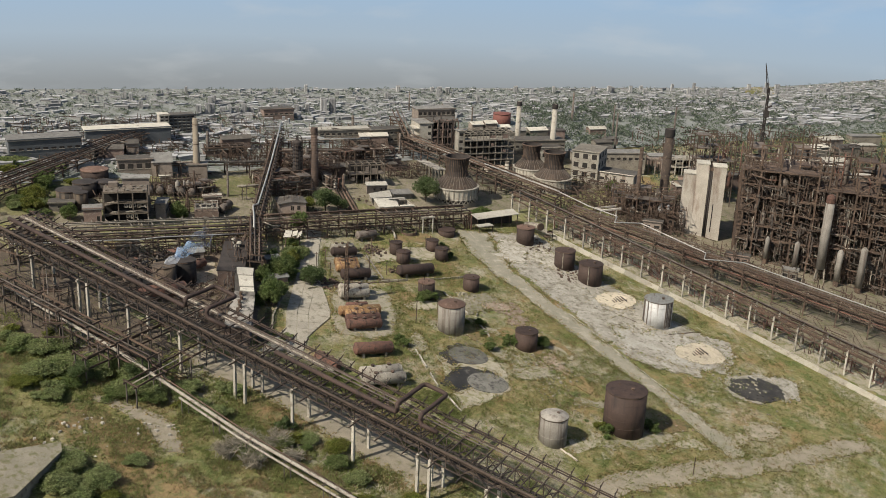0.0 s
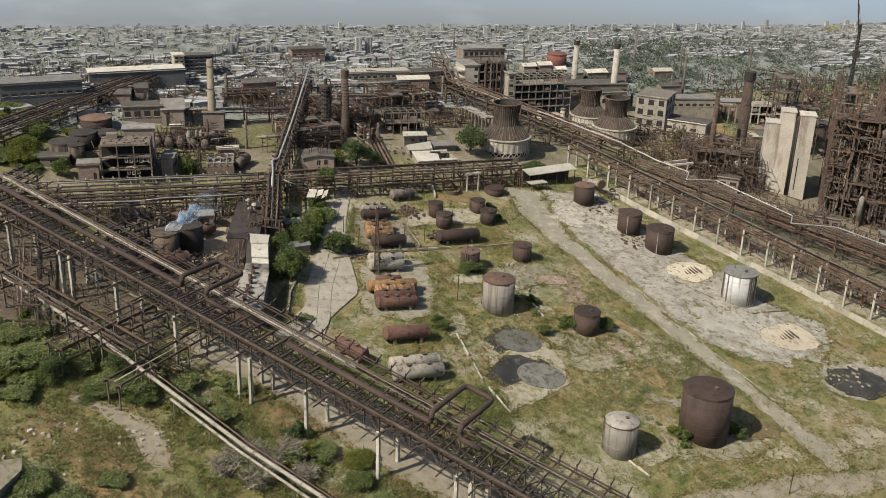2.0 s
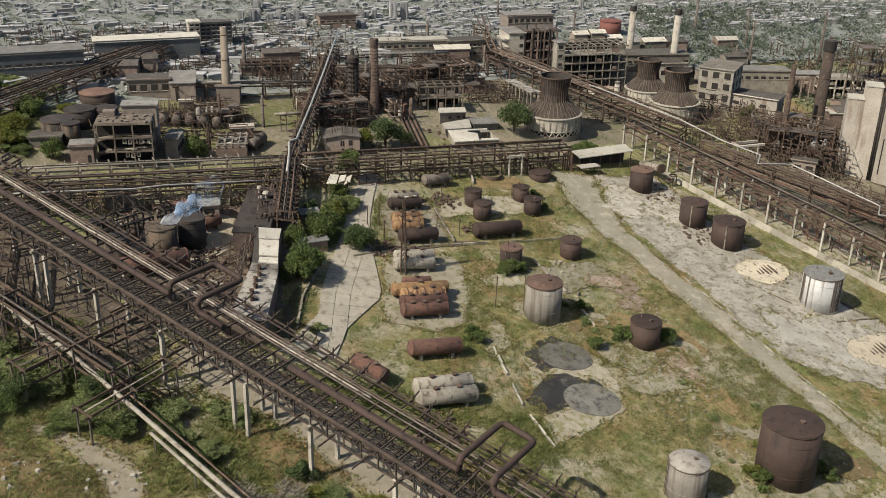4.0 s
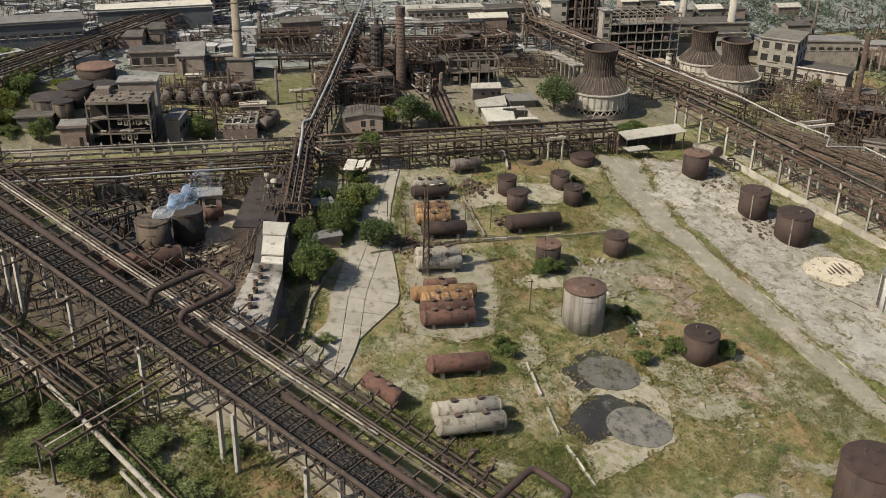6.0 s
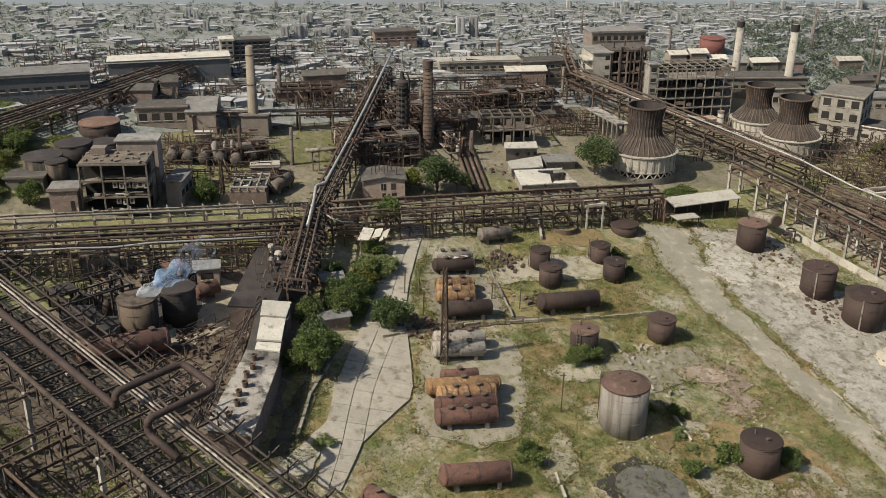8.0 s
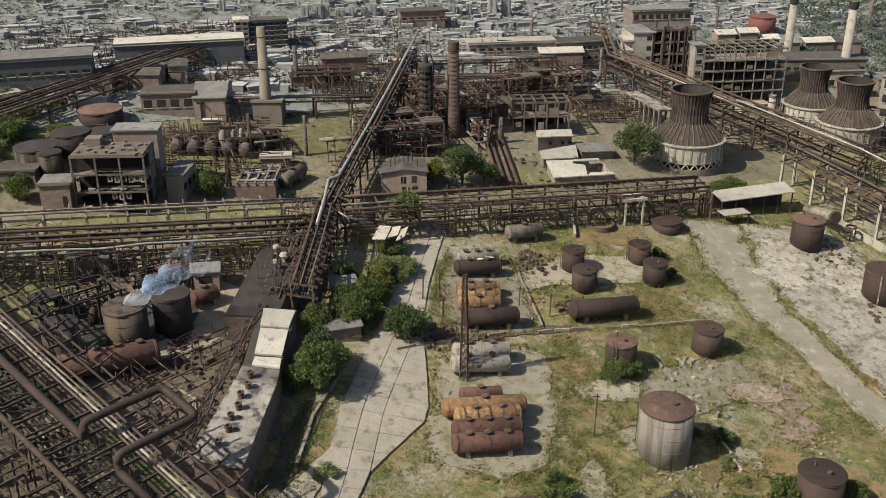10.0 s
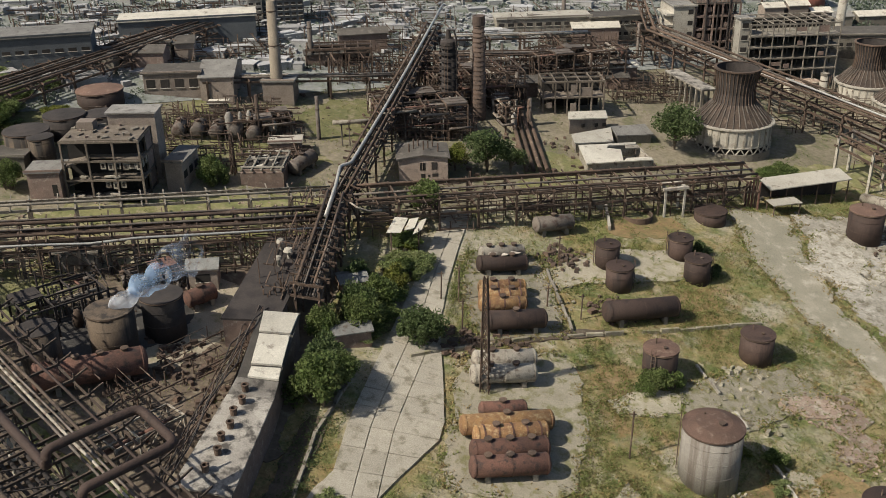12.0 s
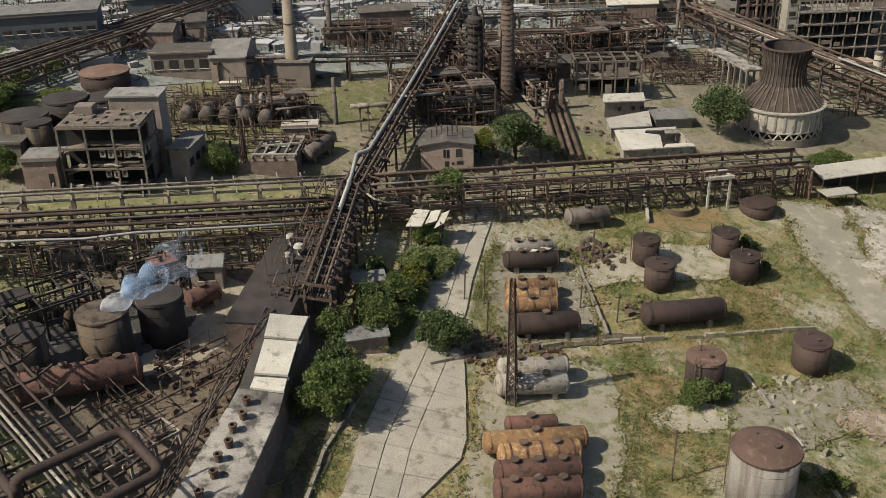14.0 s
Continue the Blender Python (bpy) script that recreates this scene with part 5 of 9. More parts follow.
def chimney(x, y, r0, r1, h, material, label, bands=0, cap=None, name="chimney", z=None):
    t = thing(name, x, y, label, "chimney", z=z)
    part("shaft", Shape().lathe((0, 0, 0), [(r0 * 1.05, -1.2), (r0, 0.3), (r1, h)], 20), material, t, smooth=True)
    for i in range(bands):
        k = (i + 0.7) / bands
        r = r0 + (r1 - r0) * k
        part("steel_hoop", Shape().lathe((0, 0, h * k), [(r, -0.08), (r + 0.06, -0.06), (r + 0.06, 0.06), (r, 0.08)], 20, caps=False), RUST_DARK, t)
    if cap:
        part("head", Shape().lathe((0, 0, h), [(r1, -h * 0.09), (r1 * 1.18, -h * 0.085), (r1 * 1.18, 0.05), (r1 * 0.8, 0.06), (r1 * 0.8, -0.5)], 20, caps=False), cap, t)
    return t


chimney(-30.3, 246.2, 1.1, 0.76, 15.0, BRICK_CHIM, "tall red-brown brick chimney with steel hoops", 22, BRICK_CHIM)
black = chimney(-34.3, 244.4, 1.15, 0.98, 10.6, SOOT_SHADE, "black steel column with platforms and a narrow top", 0)
part("neck", Shape().lathe((0, 0, 10.5), [(1.0, 0), (1.2, 0.2), (1.15, 0.7), (0.45, 1.1), (0.3, 2.2)], 16), SOOT_SHADE, black)
part("top_pipe", Shape().tube([(0.0, 0.0, 12.4), (0.0, 0.0, 12.8), (0.9, -0.4, 12.8), (1.3, -0.6, 11.8), (1.3, -0.6, 0.0)], 0.13, 8), SOOT_SHADE, black)
part("ladder", Shape().box((-0.3, -1.3, 5.4), (0.06, 0.06, 10.8)).box((0.15, -1.3, 5.4), (0.06, 0.06, 10.8)), RUST_DARK, black)
for i in range(11):
    part("platform", Shape().lathe((0, 0, 0.8 + i * 0.95), [(1.05, 0), (1.36, 0), (1.36, 0.34), (1.32, 0.34), (1.32, 0.06), (1.05, 0.06)], 14, caps=False), SOOT_SHADE, black)
chimney(-57.8, 237.0, 0.95, 0.62, 14.3, CHIM_PALE, "tall ochre chimney behind a small boiler house", 3, None)
chimney(-58.4, 252.0, 0.42, 0.36, 6.6, STEEL_GREY, "slim dark steel stack by a frame shed", 2)
chimney(37.5, 312.0, 1.0, 0.78, 16.9, CONCRETE_PALE, "tall pale chimney with a dark head", 0, SOOT_SHADE)
chimney(26.5, 316.0, 0.95, 0.72, 14.3, CONCRETE_PALE, "pale chimney with a dark head", 0, SOOT_SHADE)
chimney(57.3, 270.0, 0.75, 0.5, 20.6, RUST_DARK, "tall rusty lattice-banded stack", 8)
chimney(66.4, 277.9, 1.35, 1.2, 25.2, BRIDGE, "thick dark brown steel stack", 4, SOOT_SHADE)
chimney(21.4, 284.4, 0.75, 0.62, 4.2, CONCRETE_PALE, "short pale concrete shaft among ruins", 1, CONCRETE)
for x, y, h, r in ((61.7, 334.9, 12.5, 0.35), (85.9, 353.8, 14.5, 0.4), (49.7, 359.8, 10.5, 0.4), (63.5, 352.0, 11.0, 0.3), (-24.6, 293.0, 6.0, 0.45), (2.0, 318.0, 8.0, 0.35), (-9.0, 330.0, 6.5, 0.25), (12.0, 326.0, 7.0, 0.3)):
    chimney(x, y, r, r * 0.8, h, STEEL_GREY, "slim far steel stack in haze", 2, name="steel_stack")

# ---------------------------------------------------------------- buildings


def house(x, y, rz, w, d, h, wall_mat, roof_mat, label, gable=0.0, windows=0, storeys=1, name="works_building", over=0.25, win_h=0.9, parapet=True, side_windows=0, left_windows=0, category="building"):
    """A building whose front left corner stands at x, y; w along the front, d deep."""
    t = thing(name, x, y, label, category, rz=rz)
    s = Shape().box((w / 2, d / 2, h / 2 - 1.6), (w, d, h + 3.2))
    if gable:
        s.add([(0, 0, h), (0, d, h), (0, d / 2, h + gable), (w, 0, h), (w, d, h), (w, d / 2, h + gable)], [(0, 2, 1), (3, 4, 5)])
    wall = part("wall", s, wall_mat, t)
    if gable:
        r = Shape()
        r.add([(-over, -over, h - over * gable / d * 2), (w + over, -over, h - over * gable / d * 2), (w + over, d / 2, h + gable + 0.05), (-over, d / 2, h + gable + 0.05), (-over, d + over, h - over * gable / d * 2), (w + over, d + over, h - over * gable / d * 2),
               (-over, -over, h - over * gable / d * 2 + 0.14), (w + over, -over, h - over * gable / d * 2 + 0.14), (w + over, d / 2, h + gable + 0.2), (-over, d / 2, h + gable + 0.2), (-over, d + over, h - over * gable / d * 2 + 0.14), (w + over, d + over, h - over * gable / d * 2 + 0.14)],
              [(6, 7, 8, 9), (9, 8, 11, 10), (1, 0, 3, 2), (2, 3, 4, 5), (0, 1, 7, 6), (5, 4, 10, 11), (0, 6, 9, 3), (3, 9, 10, 4), (1, 2, 8, 7), (2, 5, 11, 8)])
        part("roof", r, roof_mat, t)
    else:
        part("roof", Shape().box((w / 2, d / 2, h + 0.09), (w + 2 * over, d + 2 * over, 0.18)), roof_mat, t)
        if parapet:
            part("parapet", Shape().box((w / 2, -over + 0.08, h + 0.28), (w + 2 * over, 0.16, 0.24)), wall_mat, t)
    sh = h / storeys
    for k in range(storeys):
        for i in range(windows):
            wx = w * (i + 0.5) / windows
            ww = min(0.62 * w / windows, 1.5)
            zz = sh * (k + 0.52)
            # windows are black boxes, the unlit room put into their colour
            f = part("window", Shape().box((wx, 0.02, zz), (ww, 0.1, win_h)), INNER_SHADE, t, "broken window, its inner shade painted black")
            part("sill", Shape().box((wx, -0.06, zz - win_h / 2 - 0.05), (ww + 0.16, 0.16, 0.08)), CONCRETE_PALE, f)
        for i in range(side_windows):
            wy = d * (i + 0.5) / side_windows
            part("window", Shape().box((w - 0.02, wy, sh * (k + 0.52)), (0.1, min(0.6 * d / side_windows, 1.4), win_h)), INNER_SHADE, t, "broken window, its inner shade painted black")
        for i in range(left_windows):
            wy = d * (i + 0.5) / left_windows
            part("window", Shape().box((0.02, wy, sh * (k + 0.52)), (0.1, min(0.6 * d / left_windows, 1.4), win_h)), INNER_SHADE, t, "broken window, its inner shade painted black")
    return t


def skeleton(x, y, rz, nx, ny, nz, bx, by, bz, label, frame_mat=CONCRETE, col_w=0.28, panels=0.25, core=True, panel_mat=PLASTER, name="ruined_frame", slab=0.16, jag=0.0, seed=1, roof_mat=None, category="ruin", edge=0.2, open_top=False):
    """An open concrete frame: each column, floor and remaining wall panel is a part."""
    t = thing(name, x, y, label, category, rz=rz)
    rnd = random.Random(seed)
    W, D = nx * bx, ny * by
    column = Shape().box((0, 0, nz * bz / 2 - 1.6), (col_w, col_w, nz * bz + 3.2)).mesh("column", frame_mat)
    for i in range(nx + 1):
        for j in range(ny + 1):
            part("column", column, frame_mat, t, loc=(i * bx, j * by, 0))
    for k in range(1, nz + 1):
        m = roof_mat if (roof_mat and k == nz) else frame_mat
        if open_top and k == nz:
            for j in range(ny + 1):
                part("roof_beam", Shape().box((W / 2, j * by, k * bz), (W + 0.3, 0.2, slab + 0.08)), m, t)
            for i in range(nx + 1):
                part("roof_beam", Shape().box((i * bx, D / 2, k * bz), (0.18, D + 0.2, slab)), m, t)
        else:
            part("floor_slab", Shape().box((W / 2, D / 2, k * bz), (W + 0.3, D + 0.3, slab)), m, t)
        part("edge_beam", Shape().box((W / 2, -0.02, k * bz - 0.12), (W + 0.34, 0.2, edge)), frame_mat, t)
        part("edge_beam", Shape().box((W + 0.02, D / 2, k * bz - 0.12), (0.2, D + 0.34, edge)), frame_mat, t)
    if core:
        # added black panel for the shade deep inside the frame
        part("inner_wall", Shape().box((W / 2, D * 0.72, nz * bz / 2), (W * 0.96, 0.2, nz * bz - 0.1)), INNER_SHADE, t)
    for k in range(nz):
        for i in range(nx):
            if rnd.random() < panels:
                part("wall_panel", Shape().box(((i + 0.5) * bx, 0.06, k * bz + bz * rnd.choice((0.3, 0.5))), (bx * rnd.choice((0.5, 0.9)), 0.14, bz * rnd.choice((0.35, 0.6)))), panel_mat, t)
    if jag:
        for i in range(int(W / 0.9)):
            hh = rnd.uniform(0.2, 1.0) * jag
            part("broken_parapet", Shape().box((i * 0.9 + 0.4, 0.0, nz * bz + hh / 2), (0.7, 0.22, hh)), panel_mat, t)
    return t


# left side: the ruined three-storey frame and its neighbours
def three_storey_ruin(x, y, rz):
    """Open concrete frame: broken floors, a debris-strewn roof, rows of pale sills and dark insides."""
    t = thing("ruined_frame", x, y, "ruined three-storey concrete frame with broken floors and pale panels", "ruin", rz=rz)
    rnd = random.Random(5)
    bx, by, bz, nx, ny = 2.95, 2.7, 2.3, 3, 2
    W, D, H = bx * nx, by * ny, bz * 3
    for i in range(nx + 1):
        for j in range(ny + 1):
            part("column", Shape().box((i * bx, j * by, H / 2 - 1.6), (0.22, 0.22, H + 3.2)), RUIN, t)
    for k in (1, 2, 3):
        z = k * bz
        for i in range(nx):
            for j in range(ny):
                if k < 3 and i == 0 and j == 0:
                    part("fallen_slab", Shape().add([(0.2, 0.2, z - 0.9), (bx, -0.1, z), (bx, by, z), (0.1, by, z - 0.5), (0.2, 0.2, z - 0.74), (bx, -0.1, z + 0.16), (bx, by, z + 0.16), (0.1, by, z - 0.34)],
                                                    [(3, 2, 1, 0), (4, 5, 6, 7), (0, 1, 5, 4), (1, 2, 6, 5), (2, 3, 7, 6), (3, 0, 4, 7)]), RUIN, t)
                else:
                    cut = 0.0 if k == 3 else rnd.choice((0.0, 0.3, 0.7))
                    part("floor_slab", Shape().box((i * bx + bx / 2, j * by + by / 2 + cut / 2, z + 0.02), (bx - 0.03, by - 0.03 - cut, 0.15)), RUIN, t)
        for j in (0, ny):
            part("edge_beam", Shape().box((W / 2, j * by - 0.03, z - 0.16), (W + 0.3, 0.2, 0.22)), RUIN, t)
        part("edge_beam", Shape().box((W + 0.03, D / 2, z - 0.16), (0.2, D + 0.3, 0.22)), RUIN, t)
    # black panel added behind the front bays, painting their inner shade
    part("inner_wall", Shape().box((W / 2, D * 0.36, H / 2 - 0.2), (W * 0.97, 0.18, H - 0.5)), INNER_SHADE, t)
    # black floor slab paints shade where lit ground would show through
    part("ground_floor", Shape().box((W / 2, D / 2, -0.1), (W, D, 0.5)), SOOT_SHADE, t)
    part("back_wall", Shape().box((W / 2, D + 0.02, H / 2 - 0.6), (W, 0.16, H - 1.0)), BRICK, t)
    for k in range(3):
        part("side_wall", Shape().box((W - 0.06, by * 1.5, k * bz + bz * 0.42), (0.16, by * 0.86, bz * 0.8)), BRICK, t)
    for k, i0, n in ((1, 1.52, 5), (0, 1.62, 3), (1, 2.62, 3)):
        for m in range(n):
            w = 0.62
            cx = i0 * bx + m * 0.86
            cy = 0.12 if cx < W else None
            if cy is None:
                continue
            pnl = part("wall_panel", Shape().box((cx, cy, (k + 1) * bz - 0.72 - 0.12 * (m % 2)), (w, 0.1, 0.86)), WHITE_PEEL, t)
            # the hole in the panel is shade painted as a black plate
            part("window", Shape().box((cx, cy - 0.05, (k + 1) * bz - 0.72 - 0.12 * (m % 2)), (w * 0.45, 0.04, 0.45)), INNER_SHADE, pnl)
    for m in range(2):
        part("side_panel", Shape().box((W + 0.02, 0.9 + m * 1.3, 2 * bz - 0.66), (0.1, 0.62, 0.9)), WHITE_PEEL, t)
    for _ in range(9):
        cx, cz = rnd.uniform(0.4, W * 0.75), rnd.choice((0.25, bz + 0.2, 2 * bz + 0.15))
        part("fallen_block", Shape().box((cx, rnd.uniform(0.0, 0.9), cz), (rnd.uniform(0.5, 1.2), 0.4, 0.18), rnd.uniform(-20, 20)), WHITE_PEEL, t)
    for _ in range(26):
        cx, cy = rnd.uniform(0.1, W - 0.1), rnd.uniform(0.0, D)
        part("roof_debris", Shape().box((cx, cy, H + 0.2), (rnd.uniform(0.2, 0.9), rnd.uniform(0.2, 0.6), rnd.uniform(0.1, 0.35)), rnd.uniform(0, 90)), rnd.choice((CONCRETE, RUIN, BRICK)), t)
    part("stair_head", Shape().box((1.9, D * 0.8, H + 0.55), (1.9, 1.6, 1.1)), PLASTER, t)
    return t


three_storey_ruin(-68.8, 200.9, 15.0)
house(-67.0, 208.2, 15.0, 5.6, 3.0, 7.6, PLASTER, ROOF_GREY, "pinkish block rising behind the ruined frame", name="annex", parapet=False)
house(-72.4, 198.9, 19.0, 3.6, 3.6, 3.1, BRICK, ROOF_GREY, "small brick annex with a dark doorway", windows=0)
# black plate paints the shade of the open door
part("doorway", Shape().box((2.9, 0.02, 0.9), (0.55, 0.1, 1.4)), INNER_SHADE, bpy.data.objects["works_building"])
house(-59.9, 207.6, 8.0, 2.1, 5.6, 3.5, PLASTER, ROOF_GREY, "small plastered block beside the ruined frame", windows=0, side_windows=3)
house(-80.6, 201.8, 17, 5.0, 4.0, 1.6, CONCRETE, TAR, "low shed with a sagging dark roof", windows=1, win_h=0.6)
low = house(-52.7, 212.5, 14.5, 5.3, 6.4, 1.6, BRICK, RUBBLE, "low brick ruin with broken roof beams", windows=0, over=-0.2)
# black plate on the roof paints the shade of the fallen-in part
part("roof_hollow", Shape().box((2.65, 3.3, 1.86), (4.3, 5.2, 0.06)), INNER_SHADE, low)
for i in range(5):
    part("roof_beam", Shape().beam((0.2 + i * 1.2, -0.2, 1.98), (0.5 + i * 1.2, 6.5, 2.1 + 0.25 * (i % 2)), 0.2), CONCRETE, low)
for q in ((0.0, 0.6, 5.4, 0.3), (0.2, 3.2, 5.2, 4.1), (0.0, 6.3, 5.3, 6.2)):
    part("roof_beam", Shape().beam((q[0], q[1], 2.2), (q[2], q[3], 2.25), 0.2), CONCRETE_PALE, low)
for i in range(7):
    part("fallen_plate", Shape().box((0.6 + (i * 1.7) % 4.2, 0.8 + i * 0.75, 2.02), (0.9, 0.5, 0.1), i * 37), CONCRETE_PALE, low)
house(-59.4, 235.4, 12, 4.4, 4.0, 3.0, PLASTER, ROOF_GREY, "small plastered boiler house below the ochre chimney")
house(-74.6, 229.4, 19, 7.9, 5.0, 2.9, PLASTER, TAR, "plastered workshop with large dark windows", windows=4, win_h=1.2)
house(-67.0, 231.4, 17, 4.6, 9.5, 3.4, PLASTER, ROOF_GREY, "grey gabled hall behind the workshop", gable=1.2)
house(-64.6, 228.9, 16, 2.4, 1.4, 1.2, CONCRETE, ROOF_PALE, "small lean-to with a bright roof")
skeleton(-58.2, 249.6, 20, 5, 2, 1, 2.0, 2.2, 3.0, "open steel shed frame with bare roof beams", RUST_DARK, 0.22, 0.0, seed=2, core=True, open_top=True)
house(-52.6, 221.4, 18, 4.0, 2.4, 1.6, BRICK, CONCRETE_PALE, "small brick hut with rubble on its roof")
house(-62.2, 187.6, 20, 4.4, 2.4, 1.9, CONCRETE, TAR, "low concrete shed below the dark rack", windows=0)
house(-48.8, 190.7, 20, 3.0, 2.4, 2.2, PLASTER, TIN, "small hut with a blue-grey tin roof", windows=1, gable=0.5)
# the long flat-roofed workshop


def workshop():
    x, y = -31.6, 163.6
    t = thing("workshop", x, y, "long flat-roofed workshop with pale roof and vent pots", "building")
    p = [(0, 0), (-1.2, 11.0), (-3.6, 23.4), (-6.8, 22.0), (-5.0, 10.4), (-4.2, -0.6)]
    g = [gz(x + a, y + b) - gz(x, y) for a, b in p]
    H = 3.3
    n = len(p)
    s = Shape().add([(a, b, k - 1.0) for (a, b), k in zip(p, g)] + [(a, b, k + H) for (a, b), k in zip(p, g)], [(i, (i + 1) % n, (i + 1) % n + n, i + n) for i in range(n)])
    part("wall", s, BRICK, t)

    def roof(q, lift, m, nm="roof"):
        k = len(q)
        top = [(a, b, gz(x + a, y + b) - gz(x, y) + H + lift) for a, b in q]
        part(nm, Shape().add([(a, b, c - 0.2) for a, b, c in top] + top, [tuple(range(k, 2 * k))] + [(i, (i + 1) % k, (i + 1) % k + k, i + k) for i in range(k)]), m, t)
    roof([(0.25, -0.3), (-1.0, 11.0), (-4.9, 10.2), (-4.4, -0.9)], 0.2, ROOF_STAINED)
    roof([(-0.98, 11.1), (-1.5, 13.4), (-5.1, 12.6), (-4.9, 10.3)], 0.15, ROOF_STAINED)
    roof([(-1.55, 13.5), (-1.9, 15.0), (-4.4, 14.2), (-4.2, 12.9)], 0.32, ROOF_PALE, "roof_panel")
    roof([(-2.0, 15.4), (-2.9, 19.6), (-5.6, 18.8), (-4.6, 14.6)], 0.34, ROOF_PALE, "roof_panel")
    roof([(-3.0, 20.0), (-3.4, 23.2), (-6.6, 22.2), (-5.8, 19.2)], 0.3, ROOF_PALE, "roof_panel")
    roof([(-1.5, 13.4), (-3.4, 23.6), (-7.0, 22.2), (-5.1, 12.6)], 0.08, TAR)
    for i in range(7):
        a, b = -2.7 - 0.16 * i + 0.25 * (i % 2), 1.4 + i * 1.55 + (0.5 if i > 0 else 0)
        z = gz(x + a, y + b) - gz(x, y) + H + 0.2
        part("vent_pot", Shape().lathe((a, b, z), [(0.3, 0), (0.3, 0.55), (0.36, 0.55), (0.36, 0.65), (0.22, 0.65), (0.22, 0.3)], 12), RUST_DARK, t, "dark vent pot")
    for i in range(8):
        pts = []
        for j in range(9):
            b = j * 2.9
            a = -4.9 - 0.085 * b - 0.22 * i
            a += 0.3 * math.sin(j * 1.7 + i * 2.3)
            pts.append((a, b, gz(x + a, y + b) - gz(x, y) + H + 0.25 - 0.2 * i + 0.3 * math.sin(j * 2.1 + i * 1.3)))
        part("roof_pipe", Shape().tube(pts, 0.07, 6), (SOOT_SHADE, RUST_DARK, STEEL_GREY)[i % 3], t)


workshop()
def tar_workshop():
    x, y = -36.6, 185.4
    t = thing("tar_workshop", x, y, "low workshop with a sooty tar roof and roof cowls", "building")
    p = [(0, 0), (-1.6, 15.4), (-6.2, 13.2), (-4.9, -1.8)]
    g = [gz(x + a, y + b) - gz(x, y) for a, b in p]
    H = 3.0
    part("wall", Shape().add([(a, b, k - 1) for (a, b), k in zip(p, g)] + [(a, b, k + H) for (a, b), k in zip(p, g)], [(i, (i + 1) % 4, (i + 1) % 4 + 4, i + 4) for i in range(4)]), BRICK, t)
    part("roof", Shape().add([(a * 1.04, b, k + H) for (a, b), k in zip(p, g)] + [(a * 1.04, b, k + H + 0.2) for (a, b), k in zip(p, g)], [(4, 5, 6, 7)] + [(i, (i + 1) % 4, (i + 1) % 4 + 4, i + 4) for i in range(4)]), SOOT_SHADE, t)
    for a, b, s in ((-3.4, 8.6, 0.5), (-3.0, 10.4, 0.7), (-4.4, 11.6, 0.6)):
        z = gz(x + a, y + b) - gz(x, y) + H
        part("roof_cowl", Shape().lathe((a, b, z), [(0.18, 0), (0.18, 0.9), (0.42 * s * 2, 1.0), (0.3 * s * 2, 1.3), (0.05, 1.4)], 10), CONCRETE_PALE, t)


tar_workshop()
# hut with a torn roof, tin roofs in the bushes
hut = thing("open_hut", -31.8, 206.0, "open hut with a torn pale sheet roof on thin posts", "hut")
for a, b in ((0.2, 0.2), (3.0, 1.8), (0.0, 2.6), (2.6, 4.0)):
    part("post", Shape().box((a, b, 1.0), (0.14, 0.14, 3.4)), RUST_DARK, hut)
for a, b, w, d, tl in ((0.5, 1.6, 1.5, 3.4, 0.25), (1.9, 2.6, 1.0, 2.2, 0.0), (2.9, 2.5, 0.9, 2.6, -0.3)):
    part("roof_sheet", Shape().add([(a - w / 2, b - d / 2, 2.4 + tl), (a + w / 2, b - d / 2 + 0.7, 2.5), (a + w / 2, b + d / 2 + 0.4, 3.0), (a - w / 2, b + d / 2, 2.9 + tl), (a - w / 2, b - d / 2, 2.46 + tl), (a + w / 2, b - d / 2 + 0.7, 2.56), (a + w / 2, b + d / 2 + 0.4, 3.06), (a - w / 2, b + d / 2, 2.96 + tl)],
         [(3, 2, 1, 0), (4, 5, 6, 7), (0, 1, 5, 4), (1, 2, 6, 5), (2, 3, 7, 6), (3, 0, 4, 7)]), ROOF_PALE, hut)
for x, y, w, d in ((-31.8, 187.6, 3.7, 2.4), (-34.0, 196.0, 2.8, 2.6)):
    house(x, y, 30, w, d, 1.5, BRICK, TIN, "small shed with a grey ribbed tin roof in bushes", gable=0.3, name="shed")
